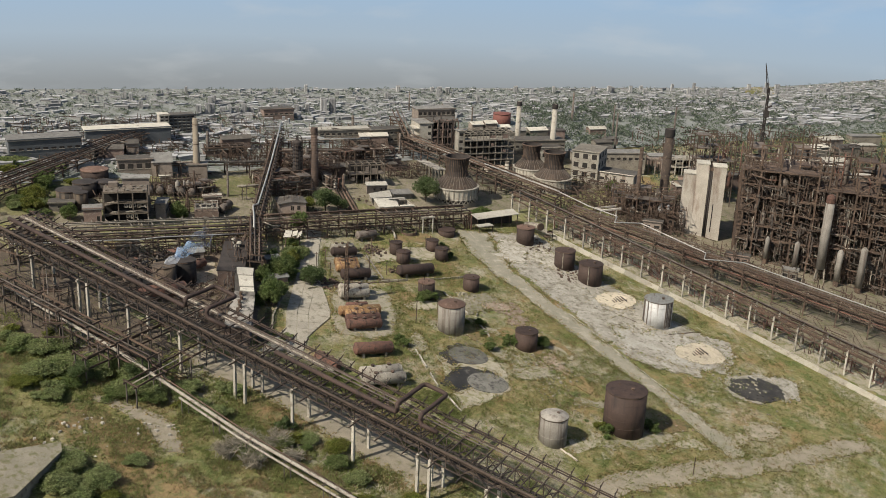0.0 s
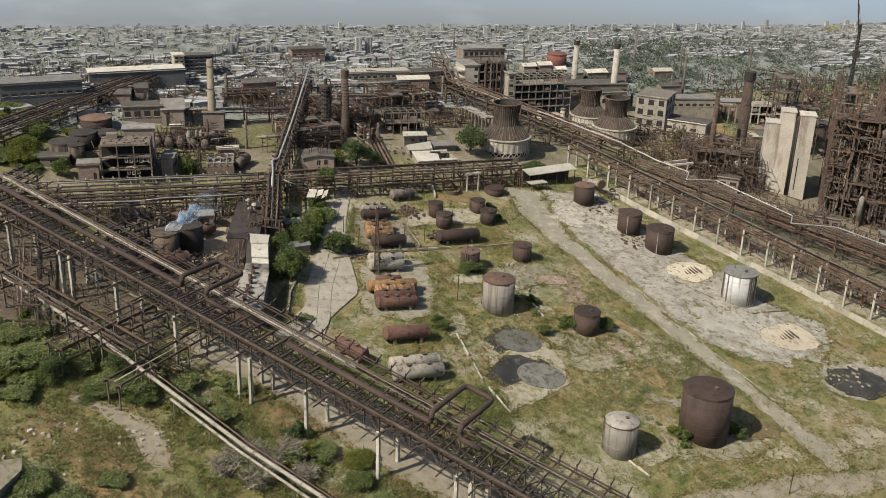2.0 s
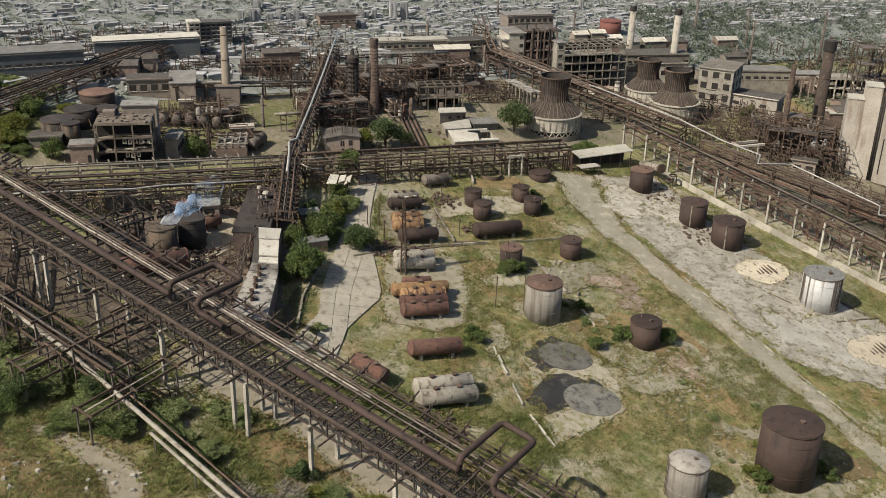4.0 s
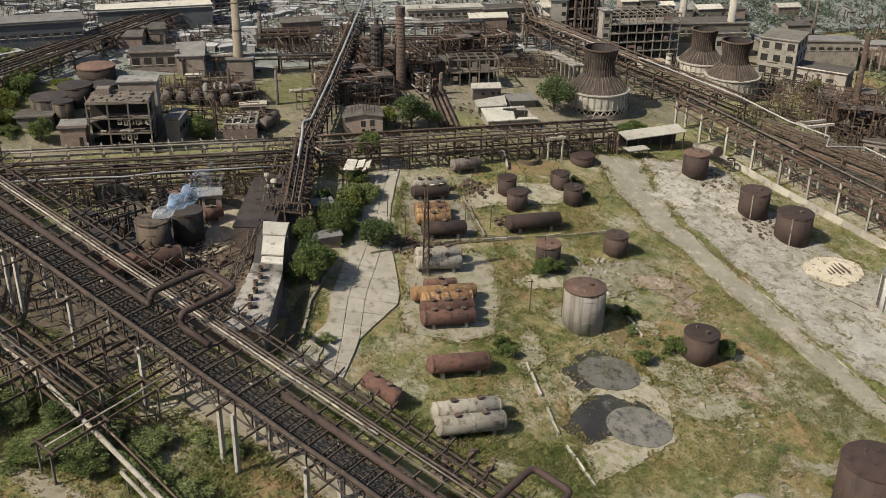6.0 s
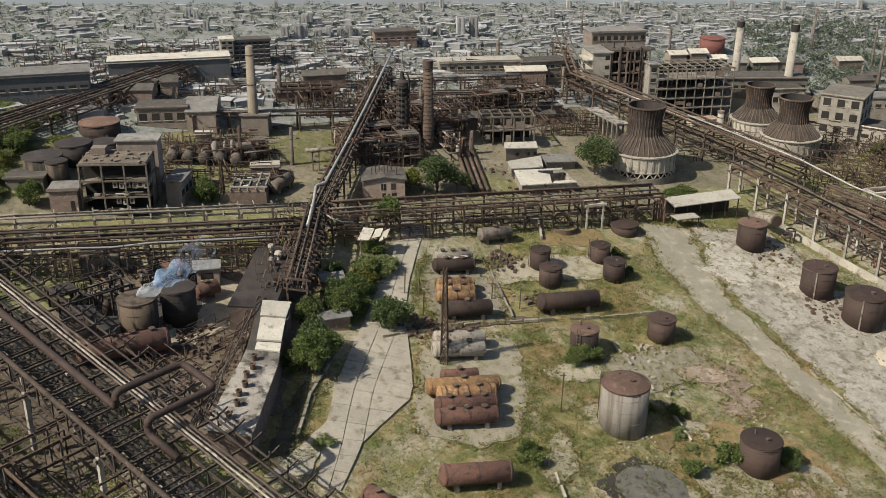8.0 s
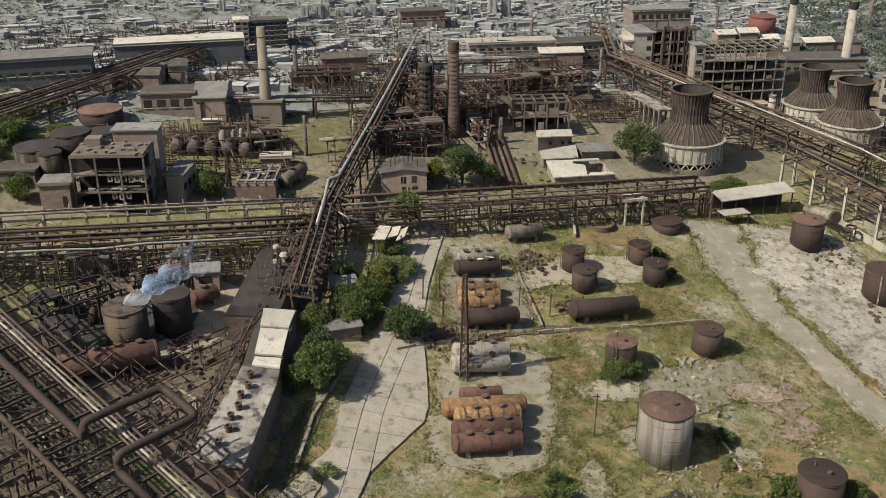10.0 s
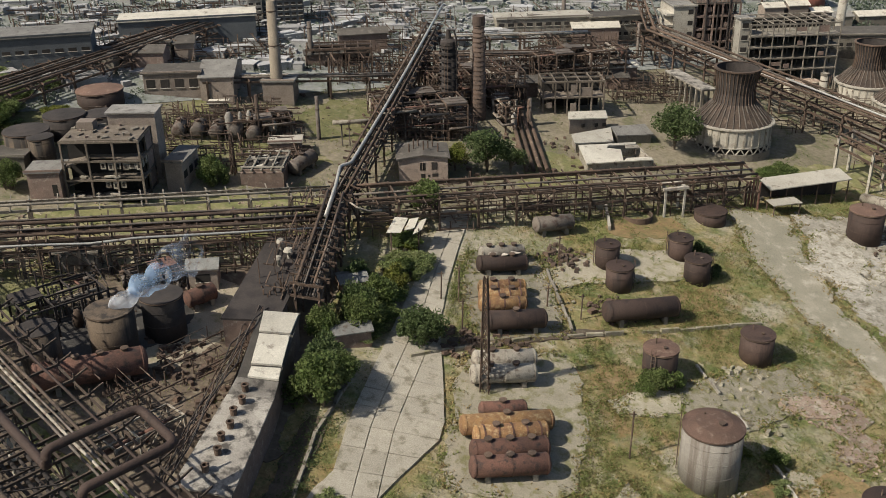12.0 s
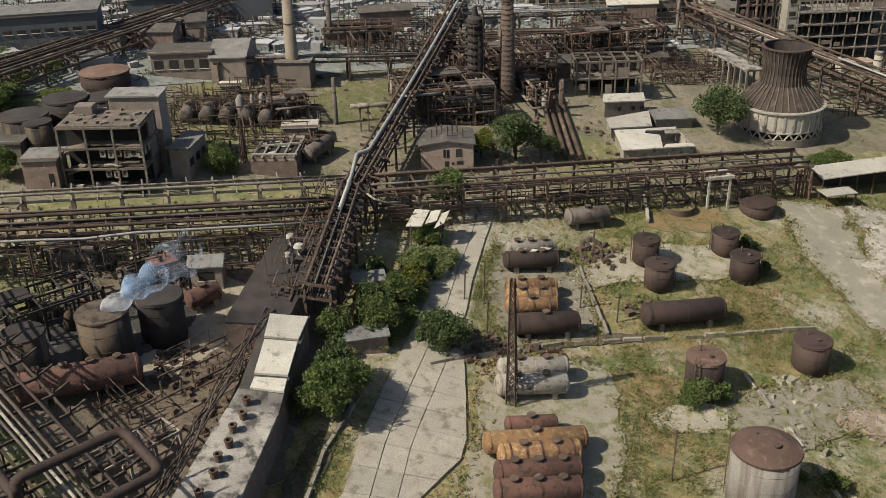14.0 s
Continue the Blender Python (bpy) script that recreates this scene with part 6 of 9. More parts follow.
# buildings beyond the yard
def pump_house(x, y, rz):
    """Gable end with five window holes towards the yard, tarred roof with standpipes."""
    t = thing("pump_house", x, y, "pinkish two-storey pump house with a gable and dark window holes", "building", rz=rz)
    w, d, h, g = 6.3, 5.4, 3.0, 0.45
    part("wall", Shape().box((w / 2, d / 2, h / 2 - 1.6), (w, d, h + 3.2)).add([(0, 0, h), (w, 0, h), (w / 2, 0, h + g), (0, d, h), (w, d, h), (w / 2, d, h + g)], [(0, 1, 2), (4, 3, 5)]), PINK, t)
    for e, nm in ((0.0, "left"), (w, "right")):
        k = -0.3 if e == 0 else 0.3
        part("roof", Shape().add([(e + k, -0.3, h - 0.05), (w / 2, -0.3, h + g), (w / 2, d + 0.2, h + g), (e + k, d + 0.2, h - 0.05), (e + k, -0.3, h + 0.1), (w / 2, -0.3, h + g + 0.15), (w / 2, d + 0.2, h + g + 0.15), (e + k, d + 0.2, h + 0.1)],
                                 [(0, 1, 2, 3), (7, 6, 5, 4), (0, 4, 5, 1), (1, 5, 6, 2), (2, 6, 7, 3), (3, 7, 4, 0)]), TAR, t)
    for wx, wz, ww, wh in ((3.05, 1.9, 0.72, 1.0), (4.55, 1.95, 0.72, 1.0), (3.1, 0.55, 0.5, 0.75), (3.85, 0.62, 0.28, 0.32), (4.65, 0.7, 0.78, 0.42)):
        # holes are black boxes with the room's shade as their colour
        part("window", Shape().box((wx, 0.02, wz), (ww, 0.12, wh)), INNER_SHADE, t, "window hole filled with painted shade")
    part("window_post", Shape().box((3.05, -0.05, 1.9), (0.08, 0.08, 1.0)), PLASTER, t)
    for i in range(7):
        a, b = 1.4 + i * 0.62, 1.6 + 0.9 * (i % 3)
        part("roof_pipe", Shape().tube([(a, b, h), (a, b, h + 1.5 + 0.3 * (i % 2))], 0.09, 6), RUST_DARK, t)
    # door opening, its shade painted as a black box
    part("side_shade_door", Shape().box((w - 0.02, 2.4, 1.0), (0.1, 1.1, 1.9)), INNER_SHADE, t, "dark doorway")


pump_house(-35.5, 222.6, 18.0)


def flat_shed(walls, h, wall_mat, roofs, label, name="low_shed", inside_mat=INNER_SHADE):
    """Low shed: an outline in the plan, roof plates (outline, material) that follow the lie of the ground."""
    x, y = walls[0]
    t = thing(name, x, y, label, "shed")

    def up(q, dz):
        return [(a - x, b - y, gz(a, b) - gz(x, y) + dz) for a, b in q]
    n = len(walls)
    inner = [(a + (sum(p[0] for p in walls) / n - a) * 0.06, b + (sum(p[1] for p in walls) / n - b) * 0.06) for a, b in walls]
    for i in range(n):
        j = (i + 1) % n
        q = [walls[i], walls[j], inner[j], inner[i]]
        part("wall", Shape().add(up(q, -0.8) + up(q, h), [(0, 1, 5, 4), (2, 3, 7, 6), (4, 5, 6, 7), (1, 2, 6, 5), (3, 0, 4, 7)]), wall_mat, t)
    # floor is coloured near-black for the shade inside the shed
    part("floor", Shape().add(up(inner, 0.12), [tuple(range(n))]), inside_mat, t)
    for q, m in roofs:
        k = len(q)
        part("roof_plate", Shape().add(up(q, h + 0.02) + up(q, h + 0.2), [tuple(range(k, 2 * k)), tuple(reversed(range(k)))] + [(i, (i + 1) % k, (i + 1) % k + k, i + k) for i in range(k)]), m, t)
    return t


bh = flat_shed([(-17.0, 247.7), (-12.0, 251.1), (-12.6, 253.2), (-17.4, 249.8)], 2.2, PLASTER, [([(-17.2, 247.4), (-11.8, 250.9), (-12.4, 253.4), (-17.6, 249.9)], ROOF_PALE)], "small house with a pale flat roof and three windows")
for k in (0.36, 0.72, 0.94):
    q = (5.0 * k, 3.4 * k)
    # window shade painted as a black box on the wall
    part("window", Shape().box((q[0], q[1] - 0.02, gz(-17.0 + q[0], 247.7 + q[1]) - gz(-17.0, 247.7) + 1.25), (0.5, 0.3, 0.5), 34), INNER_SHADE, bh)
flat_shed([(-15.3, 242.0), (-10.6, 245.3), (-11.4, 249.2), (-16.2, 244.4)], 1.4, CONCRETE, [([(-15.4, 241.7), (-10.3, 245.2), (-11.2, 249.7), (-16.3, 244.4)], ROOF_PALE)], "low shed with a sagging pale slab roof")
flat_shed([(-10.0, 247.9), (-5.3, 251.0), (-6.6, 253.6), (-11.2, 250.0)], 1.3, CONCRETE, [([(-10.1, 247.5), (-5.0, 250.8), (-6.5, 253.8), (-11.3, 250.2)], ROOF_GREY)], "low shed with a grey sheet roof")
flat_shed([(-12.9, 236.2), (-4.6, 241.8), (-6.3, 244.7), (-7.1, 245.7), (-14.6, 240.7)], 1.7, WHITE_PEEL,
          [([(-13.0, 235.7), (-8.3, 239.0), (-9.0, 242.4), (-10.9, 242.0), (-10.9, 243.3), (-14.8, 240.8)], ROOF_PALE), ([(-10.9, 242.7), (-7.2, 245.2), (-7.2, 246.0), (-10.9, 243.4)], ROOF_PALE), ([(-8.3, 239.0), (-4.4, 241.6), (-4.8, 242.3), (-8.0, 240.2)], ROOF_PALE), ([(-8.4, 243.2), (-6.6, 244.4), (-7.2, 245.0), (-8.6, 244.1)], WHITE_PEEL)],
          "low shed whose pale roof has partly fallen in")
skeleton(-21.8, 252.8, 17.5, 5, 2, 2, 1.85, 2.4, 2.4, "two-storey open concrete frame by the brick chimney", RUIN, 0.22, 0.3, seed=8, edge=0.14, slab=0.12, open_top=True)
skeleton(-4.6, 273.0, -60, 7, 1, 1, 1.7, 2.2, 3.0, "long concrete colonnade with a stained roof", CONCRETE, 0.26, 0.0, seed=3, roof_mat=ROOF_STAINED, core=False)
# the big ruined block and the open frame behind the cooling towers
big = house(-4.6, 290.4, 20, 4.0, 8.0, 8.2, CONCRETE_PALE, ROOF_GREY, "tall pale stair tower of the ruined works block", windows=0)
for k in range(4):
    # stair windows, inner shade painted black
    part("window", Shape().box((3.1, 0.02, 1.4 + k * 1.95), (0.9, 0.1, 0.8)), INNER_SHADE, big, "broken window, its inner shade painted black")
    part("balcony_slab", Shape().box((-0.7, 2.6, 1.0 + k * 1.95), (1.4, 5.4, 0.3)), CONCRETE_PALE, big)
skeleton(-0.8, 291.9, 20, 5, 3, 4, 1.62, 2.4, 2.3, "dark burnt frame beside the pale stair tower", BRICK, 0.3, 0.6, panel_mat=BRICK, seed=12, roof_mat=TAR, jag=1.0, edge=0.3)
for i in range(16):
    a_, b_ = i * 0.52, 0.4 + (i % 4) * 0.9
    duct = thing("standpipe", -0.8 + a_ * 0.94 - b_ * 0.34, 291.9 + a_ * 0.34 + b_ * 0.94, "dark rusty standpipe rising through the burnt frame", "pipe", group="burnt standpipes")
    part("pipe_wall", Shape().tube([(0, -0.6, 0.0), (0, -0.6, 8.6 + (i * 7) % 5 * 0.5)], 0.14, 6), (SOOT_SHADE, RUST_DARK)[i % 2], duct)
house(-5.4, 299.6, 20, 12.0, 6.0, 9.6, PLASTER, ROOF_GREY, "long works block with a row of windows behind", windows=8, storeys=4)
shaft = house(6.8, 284.0, 20, 1.7, 2.6, 10.3, CONCRETE_PALE, ROOF_GREY, "narrow pale stair shaft at the open frame's end", windows=1, storeys=5, win_h=0.8)
skeleton(8.6, 284.0, 20, 8, 3, 5, 1.98, 2.6, 1.96, "large five-storey open concrete frame", CONCRETE, 0.17, 0.15, edge=0.13, slab=0.1, seed=21, panel_mat=BRICK, open_top=True)
for i in range(3):
    house(11.0 + i * 4.2, 295.0 + i * 1.4, 20, 3.6, 3.0, 9.9 + (i % 2) * 0.8, PLASTER, ROOF_PALE, "pale hall behind the open frame", gable=0.5)
house(41.8, 295.6, -22, 8.2, 11.0, 8.2, CONCRETE_PALE, CONCRETE, "grey three-storey shell with empty window holes", windows=3, storeys=3, win_h=1.5, side_windows=3, left_windows=4)
house(31.6, 302.6, 18, 9.0, 5.0, 4.4, CONCRETE_PALE, TAR, "long low-roofed hall joined to the grey shell", windows=5, storeys=1, win_h=1.2)
house(48.0, 294.4, -26, 13.0, 7.0, 3.6, WHITE_WALL, TAR, "low whitewashed store with a dark roof", windows=2, win_h=0.8)
skeleton(77.0, 319.0, 4, 8, 2, 2, 2.3, 3.0, 2.5, "white two-storey ruin with a jagged top", CONCRETE_PALE, 0.3, 0.2, jag=1.6, seed=31, panel_mat=WHITE_PEEL)
skeleton(52.0, 313.0, 6, 10, 1, 1, 2.2, 3.0, 2.0, "long broken wall of a fallen hall", PLASTER, 0.3, 0.5, jag=1.3, seed=33, panel_mat=RUBBLE, core=False)
house(22.0, 306.0, 14, 20.0, 7.0, 3.6, CONCRETE, TAR, "long low works hall with pale window band", windows=12, win_h=0.7)
house(44.0, 309.0, 8, 24.0, 6.0, 3.4, CONCRETE, ROOF_GREY, "long low hall with a grey roof", windows=12, win_h=0.7)
house(58.0, 262.0, -20, 5.0, 3.0, 2.6, PLASTER, TAR, "small pump house beside the furnace block", windows=2, name="pump_house")
house(78.0, 250.0, -24, 6.0, 3.0, 2.4, BRICK, TAR, "low brick pump house below the process structure", windows=3, name="pump_house")
house(92.0, 246.0, -24, 4.0, 3.0, 2.8, CONCRETE, ROOF_GREY, "small concrete pump house below the process structure", windows=2, name="pump_house")
for i in range(7):
    lying_tank((60.0 + i * 6.0, 252.4 - i * 2.5), (63.0 + i * 6.0, 251.2 - i * 2.5), 0.7, (STEEL_GREY, RUST_RED, TANK_BROWN)[i % 3], "small rusty vessel on the ground below the process structure", hatches=1, group="ground vessels")
house(16.0, 283.4, 30, 6.0, 4.0, 1.2, CONCRETE_PALE, RUBBLE, "collapsed pale round hall", parapet=False)
# open shed with white roof, gate frame
shed = thing("open_shed", 11.4, 239.6, "open shed with a long white roof and a dark inside", "shed", rz=31.5)
part("roof", Shape().add([(-0.3, -0.4, 2.35), (12.6, -0.4, 2.3), (12.6, 2.6, 2.9), (-0.3, 2.6, 2.95), (-0.3, -0.4, 2.5), (12.6, -0.4, 2.45), (12.6, 2.6, 3.05), (-0.3, 2.6, 3.1)], [(3, 2, 1, 0), (4, 5, 6, 7), (0, 1, 5, 4), (1, 2, 6, 5), (2, 3, 7, 6), (3, 0, 4, 7)]), ROOF_PALE, shed)
# back wall is near-black, painting the shade under the roof
part("back_wall", Shape().box((6.2, 2.4, 0.9), (12.4, 0.15, 4.0)), SOOT_SHADE, shed)
for i in range(6):
    part("post", Shape().box((0.1 + i * 2.46, 0, 0.7), (0.14, 0.14, 3.3)), RUST_DARK, shed)
cn = thing("canopy", 11.9, 236.8, "small white sheet canopy on four posts", "canopy", rz=28)
part("roof", Shape().box((2.0, 1.0, 1.55), (4.2, 2.2, 0.12)), ROOF_PALE, cn)
for a in (0.1, 3.9):
    for b in (0.1, 1.9):
        part("post", Shape().box((a, b, 0.4), (0.12, 0.12, 2.2)), RUST_DARK, cn)
gate = thing("pipe_portal", -2.2, 229.6, "white square portal frame on pale posts", "frame", rz=27)
for a in (0.15, 2.8):
    for b in (0.1, 1.9):
        part("post", Shape().box((a, b, 1.4), (0.24, 0.24, 4.6)), CONCRETE_PALE, gate)
for c, s in (((1.5, 0.1, 3.8), (3.5, 0.4, 0.34)), ((1.5, 1.9, 3.8), (3.5, 0.4, 0.34)), ((0.15, 1.0, 3.8), (0.4, 1.8, 0.34)), ((2.8, 1.0, 3.8), (0.4, 1.8, 0.34))):
    part("top_beam", Shape().box(c, s), WHITE_WALL, gate)
loop = thing("pipe_portal", 45.0, 254.0, "white pipe loop on pale posts beside the zinc-clad pipe", "frame", rz=26)
for a in (0.4, 5.6):
    part("post", Shape().box((a, 1.2, 2.4), (0.3, 0.3, 7.0)), CONCRETE_PALE, loop)
for c, q in (((3.0, 0.2, 6.0), (6.4, 0.5, 0.42)), ((3.0, 2.6, 6.0), (6.4, 0.5, 0.42)), ((0.1, 1.4, 6.0), (0.5, 2.0, 0.42))):
    part("top_beam", Shape().box(c, q), WHITE_WALL, loop)
red_post = thing("valve_cluster", 8.2, 238.0, "cluster of rusty red standpipes at the rack's end", "pipes")
for i in range(5):
    part("standpipe", Shape().tube([(i * 0.42, 0.3 * (i % 2), -0.5), (i * 0.42, 0.3 * (i % 2), 3.2 + 0.3 * (i % 3))], 0.15, 8), RUST_RED, red_post)

# boundary wall of concrete panels along the right-hand racks


def boundary_wall():
    line = [(27.0, 247.2), (37.3, 237.6), (50.0, 227.0), (71.0, 209.6), (92.0, 190.6), (112.0, 172.6)]
    base = tagged(new("wall_boundary"), "low pale concrete panel wall beside the pipe rack", "wall", kind="structure")
    for (x0, y0), (x1, y1) in zip(line[:-1], line[1:]):
        L = math.hypot(x1 - x0, y1 - y0)
        n = max(1, int(L / 3.0))
        for i in range(n):
            a, b = i / n, (i + 0.985) / n
            p, q = (x0 + (x1 - x0) * a, y0 + (y1 - y0) * a), (x0 + (x1 - x0) * b, y0 + (y1 - y0) * b)
            s = Shape().beam((*p, gz(*p) + 0.3), (*q, gz(*q) + 0.3), 0.3, 1.7)
            part("wall_panel", s, CONCRETE_PALE, base)


boundary_wall()


def low_wall(pts, h, w, material, label, name="low_wall"):
    t = thing(name, *pts[0], label, "wall")
    rnd = random.Random(int(pts[0][0] * 10))
    x0, y0 = pts[0]
    for (xa, ya), (xb, yb) in zip(pts[:-1], pts[1:]):
        n = max(1, int(math.hypot(xb - xa, yb - ya) / 2.0))
        for i in range(n):
            if n > 3 and rnd.random() < 0.2:
                continue
            k = h * rnd.uniform(0.55, 1.05)
            ends = []
            for f in (i / n, (i + rnd.uniform(0.85, 0.985)) / n):
                x, y = xa + (xb - xa) * f + rnd.uniform(-0.08, 0.08), ya + (yb - ya) * f + rnd.uniform(-0.08, 0.08)
                ends.append((x - x0, y - y0, gz(x, y) - gz(x0, y0) + k / 2 - 0.2))
            part("wall_block", Shape().beam(*ends, w, k + 0.4), material, t)


low_wall([(-24.6, 189.4), (-19.0, 193.6), (-12.2, 198.2), (1.0, 205.4), (10.0, 210.6)], 0.4, 0.3, BED, "low broken kerb wall across the yard")
low_wall([(-14.4, 210.6), (-9.8, 200.2)], 0.4, 0.25, CONCRETE, "low broken kerb wall beside the cylinders")
low_wall([(-2.2, 173.4), (2.2, 161.9), (6.4, 155.0)], 0.35, 0.25, CONCRETE_PALE, "low kerb beside the oily pads")
low_wall([(3.0, 200.0), (9.5, 190.0), (12.5, 184.0)], 0.4, 0.22, CONCRETE_PALE, "low kerb beside the grey tank")
low_wall([(-12.5, 226.0), (-9.4, 228.4), (-8.4, 222.8)], 0.7, 0.3, CONCRETE_PALE, "low white kerb wall behind the cylinders")
low_wall([(-28.4, 166.0), (-29.4, 176.0), (-29.0, 184.0)], 0.35, 0.3, CONCRETE, "broken kerb along the slab road")
low_wall([(49.0, 173.6), (43.2, 181.9), (35.2, 194.4), (26.9, 207.0)], 0.16, 0.2, APRON, "thin kerb of the apron beside the road")
low_wall([(22.6, 150.2), (25.8, 146.6)], 0.25, 0.2, WHITE_WALL, "pale fallen post in the grass", "fallen_post")
low_wall([(46.0, 203.6), (38.6, 208.0)], 0.16, 0.22, RUST_DARK, "rusty pipe lying on the apron", "lying_pipe")
low_wall([(52.6, 200.6), (60.8, 205.0)], 0.25, 0.3, RUST_DARK, "rusty trench edge on the apron", "trench_edge")

# ---------------------------------------------------------------- the tall process structure


def process_tower(x, y, rz, nx, ny, bx, by, levels, label, seed, fill=0.75, vessels=10, mats=(RUST_DARK, STEEL_GREY), tall=None, name="process_structure", pipes=30, platforms=0.35, vh=7.5, bulk=None):
    t = thing(name, x, y, label, "steel structure", rz=rz)
    rnd = random.Random(seed)
    zs = [0.0]
    for h in levels:
        zs.append(zs[-1] + h)
    top = {(i, j): (tall(i, j) if tall else len(levels)) for i in range(nx + 1) for j in range(ny + 1)}
    bulk = bulk or (1.0 if bx > 4 else 0.5)
    cols = {}
    for (i, j), k in top.items():
        key = k
        if key not in cols:
            cols[key] = Shape().box((0, 0, zs[k] / 2 - 3.0), (0.42 * bulk, 0.42 * bulk, zs[k] + 6.0)).mesh("column", mats[0])
        part("column", cols[key], mats[0], t, loc=(i * bx, j * by, 0))
    bmx = Shape().box((bx / 2, 0, 0), (bx, 0.26 * bulk, 0.36 * bulk)).mesh("beam", mats[0])
    bmy = Shape().box((0, by / 2, 0), (0.26 * bulk, by, 0.36 * bulk)).mesh("beam", mats[0])
    plate = Shape().box((bx / 2, by / 2, 0.2), (bx, by, 0.1)).mesh("platform", mats[1])
    rails = Shape().box((bx / 2, 0, 1.0), (bx, 0.06, 0.06)).box((bx / 2, 0, 0.6), (bx, 0.05, 0.05))
    rail = rails.mesh("handrail", mats[1])
    for k in range(1, len(zs)):
        for i in range(nx + 1):
            for j in range(ny + 1):
                if i < nx and min(top[i, j], top[i + 1, j]) >= k and rnd.random() < fill + 0.15:
                    part("beam", bmx, mats[0], t, loc=(i * bx, j * by, zs[k]))
                    if j == 0 and rnd.random() < 0.5:
                        part("handrail", rail, mats[1], t, loc=(i * bx, 0, zs[k]))
                    if rnd.random() < 0.3:
                        a, b = ((i * bx, j * by, zs[k - 1]), ((i + 1) * bx, j * by, zs[k]))
                        part("brace", Shape().beam(a, b, 0.16 * bulk), mats[0], t)
                if j < ny and min(top[i, j], top[i, j + 1]) >= k and rnd.random() < fill:
                    part("beam", bmy, mats[0], t, loc=(i * bx, j * by, zs[k]))
                if i < nx and j < ny and min(top[i, j], top[i + 1, j + 1], top[i + 1, j], top[i, j + 1]) >= k and rnd.random() < platforms:
                    part("platform", plate, mats[1], t, loc=(i * bx, j * by, zs[k]))
    W, D, Ht = nx * bx, ny * by, zs[-1]
    for _ in range(vessels):
        a, b, k = rnd.uniform(0.04, 0.96) * W, rnd.uniform(0.05, 0.9) * D, rnd.randrange(0, max(1, len(levels) - 2))
        r, h = rnd.uniform(0.3, 0.9) * min(1.0, vh / 4), rnd.uniform(0.35, 1.0) * vh
        s = Shape().lathe((a, b, zs[k]), [(r * 0.4, 0.0), (r, 0.4), (r, h), (r * 0.4, h + 0.5)], 14)
        part("vessel", s, rnd.choice((STEEL_GREY, STEEL_GREY, RUST_RED, TANK_GREY, RUST_DARK)), t, smooth=True)
    for _ in range(pipes):
        a, b, z = rnd.uniform(0, W), rnd.uniform(-0.5, D), rnd.uniform(1, Ht * 0.85)
        r = rnd.uniform(0.08, 0.22)
        pts = [Vector((a, b, z))]
        for _ in range(rnd.randint(2, 5)):
            d = rnd.choice(((1, 0, 0), (-1, 0, 0), (0, 1, 0), (0, 0, 1), (0, 0, -1), (0, 0, 1)))
            q = pts[-1] + Vector(d) * rnd.uniform(1.5, 6.5)
            q = Vector((min(max(q.x, -0.5), W + 0.5), min(max(q.y, -0.8), D), min(max(q.z, 0.5), Ht * 0.95)))
            if (q - pts[-1]).length > 0.6 and (len(pts) < 2 or (q - pts[-1]).normalized().dot((pts[-1] - pts[-2]).normalized()) > -0.5):
                pts.append(q)
        if len(pts) > 1:
            part("pipe", Shape().tube(pts, r, 6), rnd.choice((RUST_DARK, STEEL_GREY, STEEL_GREY, LAGGING, RUST_RED)), t, smooth=True)
    return t


process_tower(82.5, 259.6, -16.5, 9, 3, 4.9, 5.5, [4.2, 3.8, 3.8, 3.8, 3.8, 3.8, 3.8, 3.6], "huge rusty open process structure full of vessels and pipes", 7,
              vessels=34, pipes=120, platforms=0.7, mats=(RUST_DARK, RUST_DARK), tall=lambda i, j: min(8, (5, 6, 7, 6, 6, 5, 6, 7, 6, 6)[i] + (1 if j == 1 else 0) + (1 if (i + j) % 4 == 0 else 0)))
tall_v = thing("steel_column", 103.8, 250.6, "tall pale grey steel column with a rusty head", "column vessel")
part("shell", Shape().lathe((0, 0, 0), [(1.15, 3.4), (1.15, 21.6)], 24), TANK_GREY, tall_v, smooth=True)
part("head", Shape().lathe((0, 0, 21.6), [(1.2, 0), (1.2, 1.4), (0.9, 1.9), (0.3, 2.3)], 24), RUST_RED, tall_v)
for a, b in ((-1.2, -0.6), (1.2, -0.6), (0, 1.2)):
    part("leg", Shape().beam((a * 1.4, b * 1.4, -3.0), (a * 0.8, b * 0.8, 3.6), 0.4), CONCRETE, tall_v)
for x, y, h, r in ((108.2, 249.4, 9.5, 0.8), (113.6, 247.6, 12.0, 0.9), (98.0, 253.4, 8.0, 0.7), (90.6, 255.6, 7.0, 0.6)):
    v = thing("steel_column", x, y, "grey steel column standing in the process structure", "column vessel")
    part("shell", Shape().lathe((0, 0, 0), [(r, 1.5), (r, h), (r * 0.4, h + 0.6)], 18), TANK_GREY, v, smooth=True)
    part("skirt", Shape().lathe((0, 0, -2.5), [(r * 0.95, 0), (r * 0.95, 4.0)], 18), RUST_DARK, v)


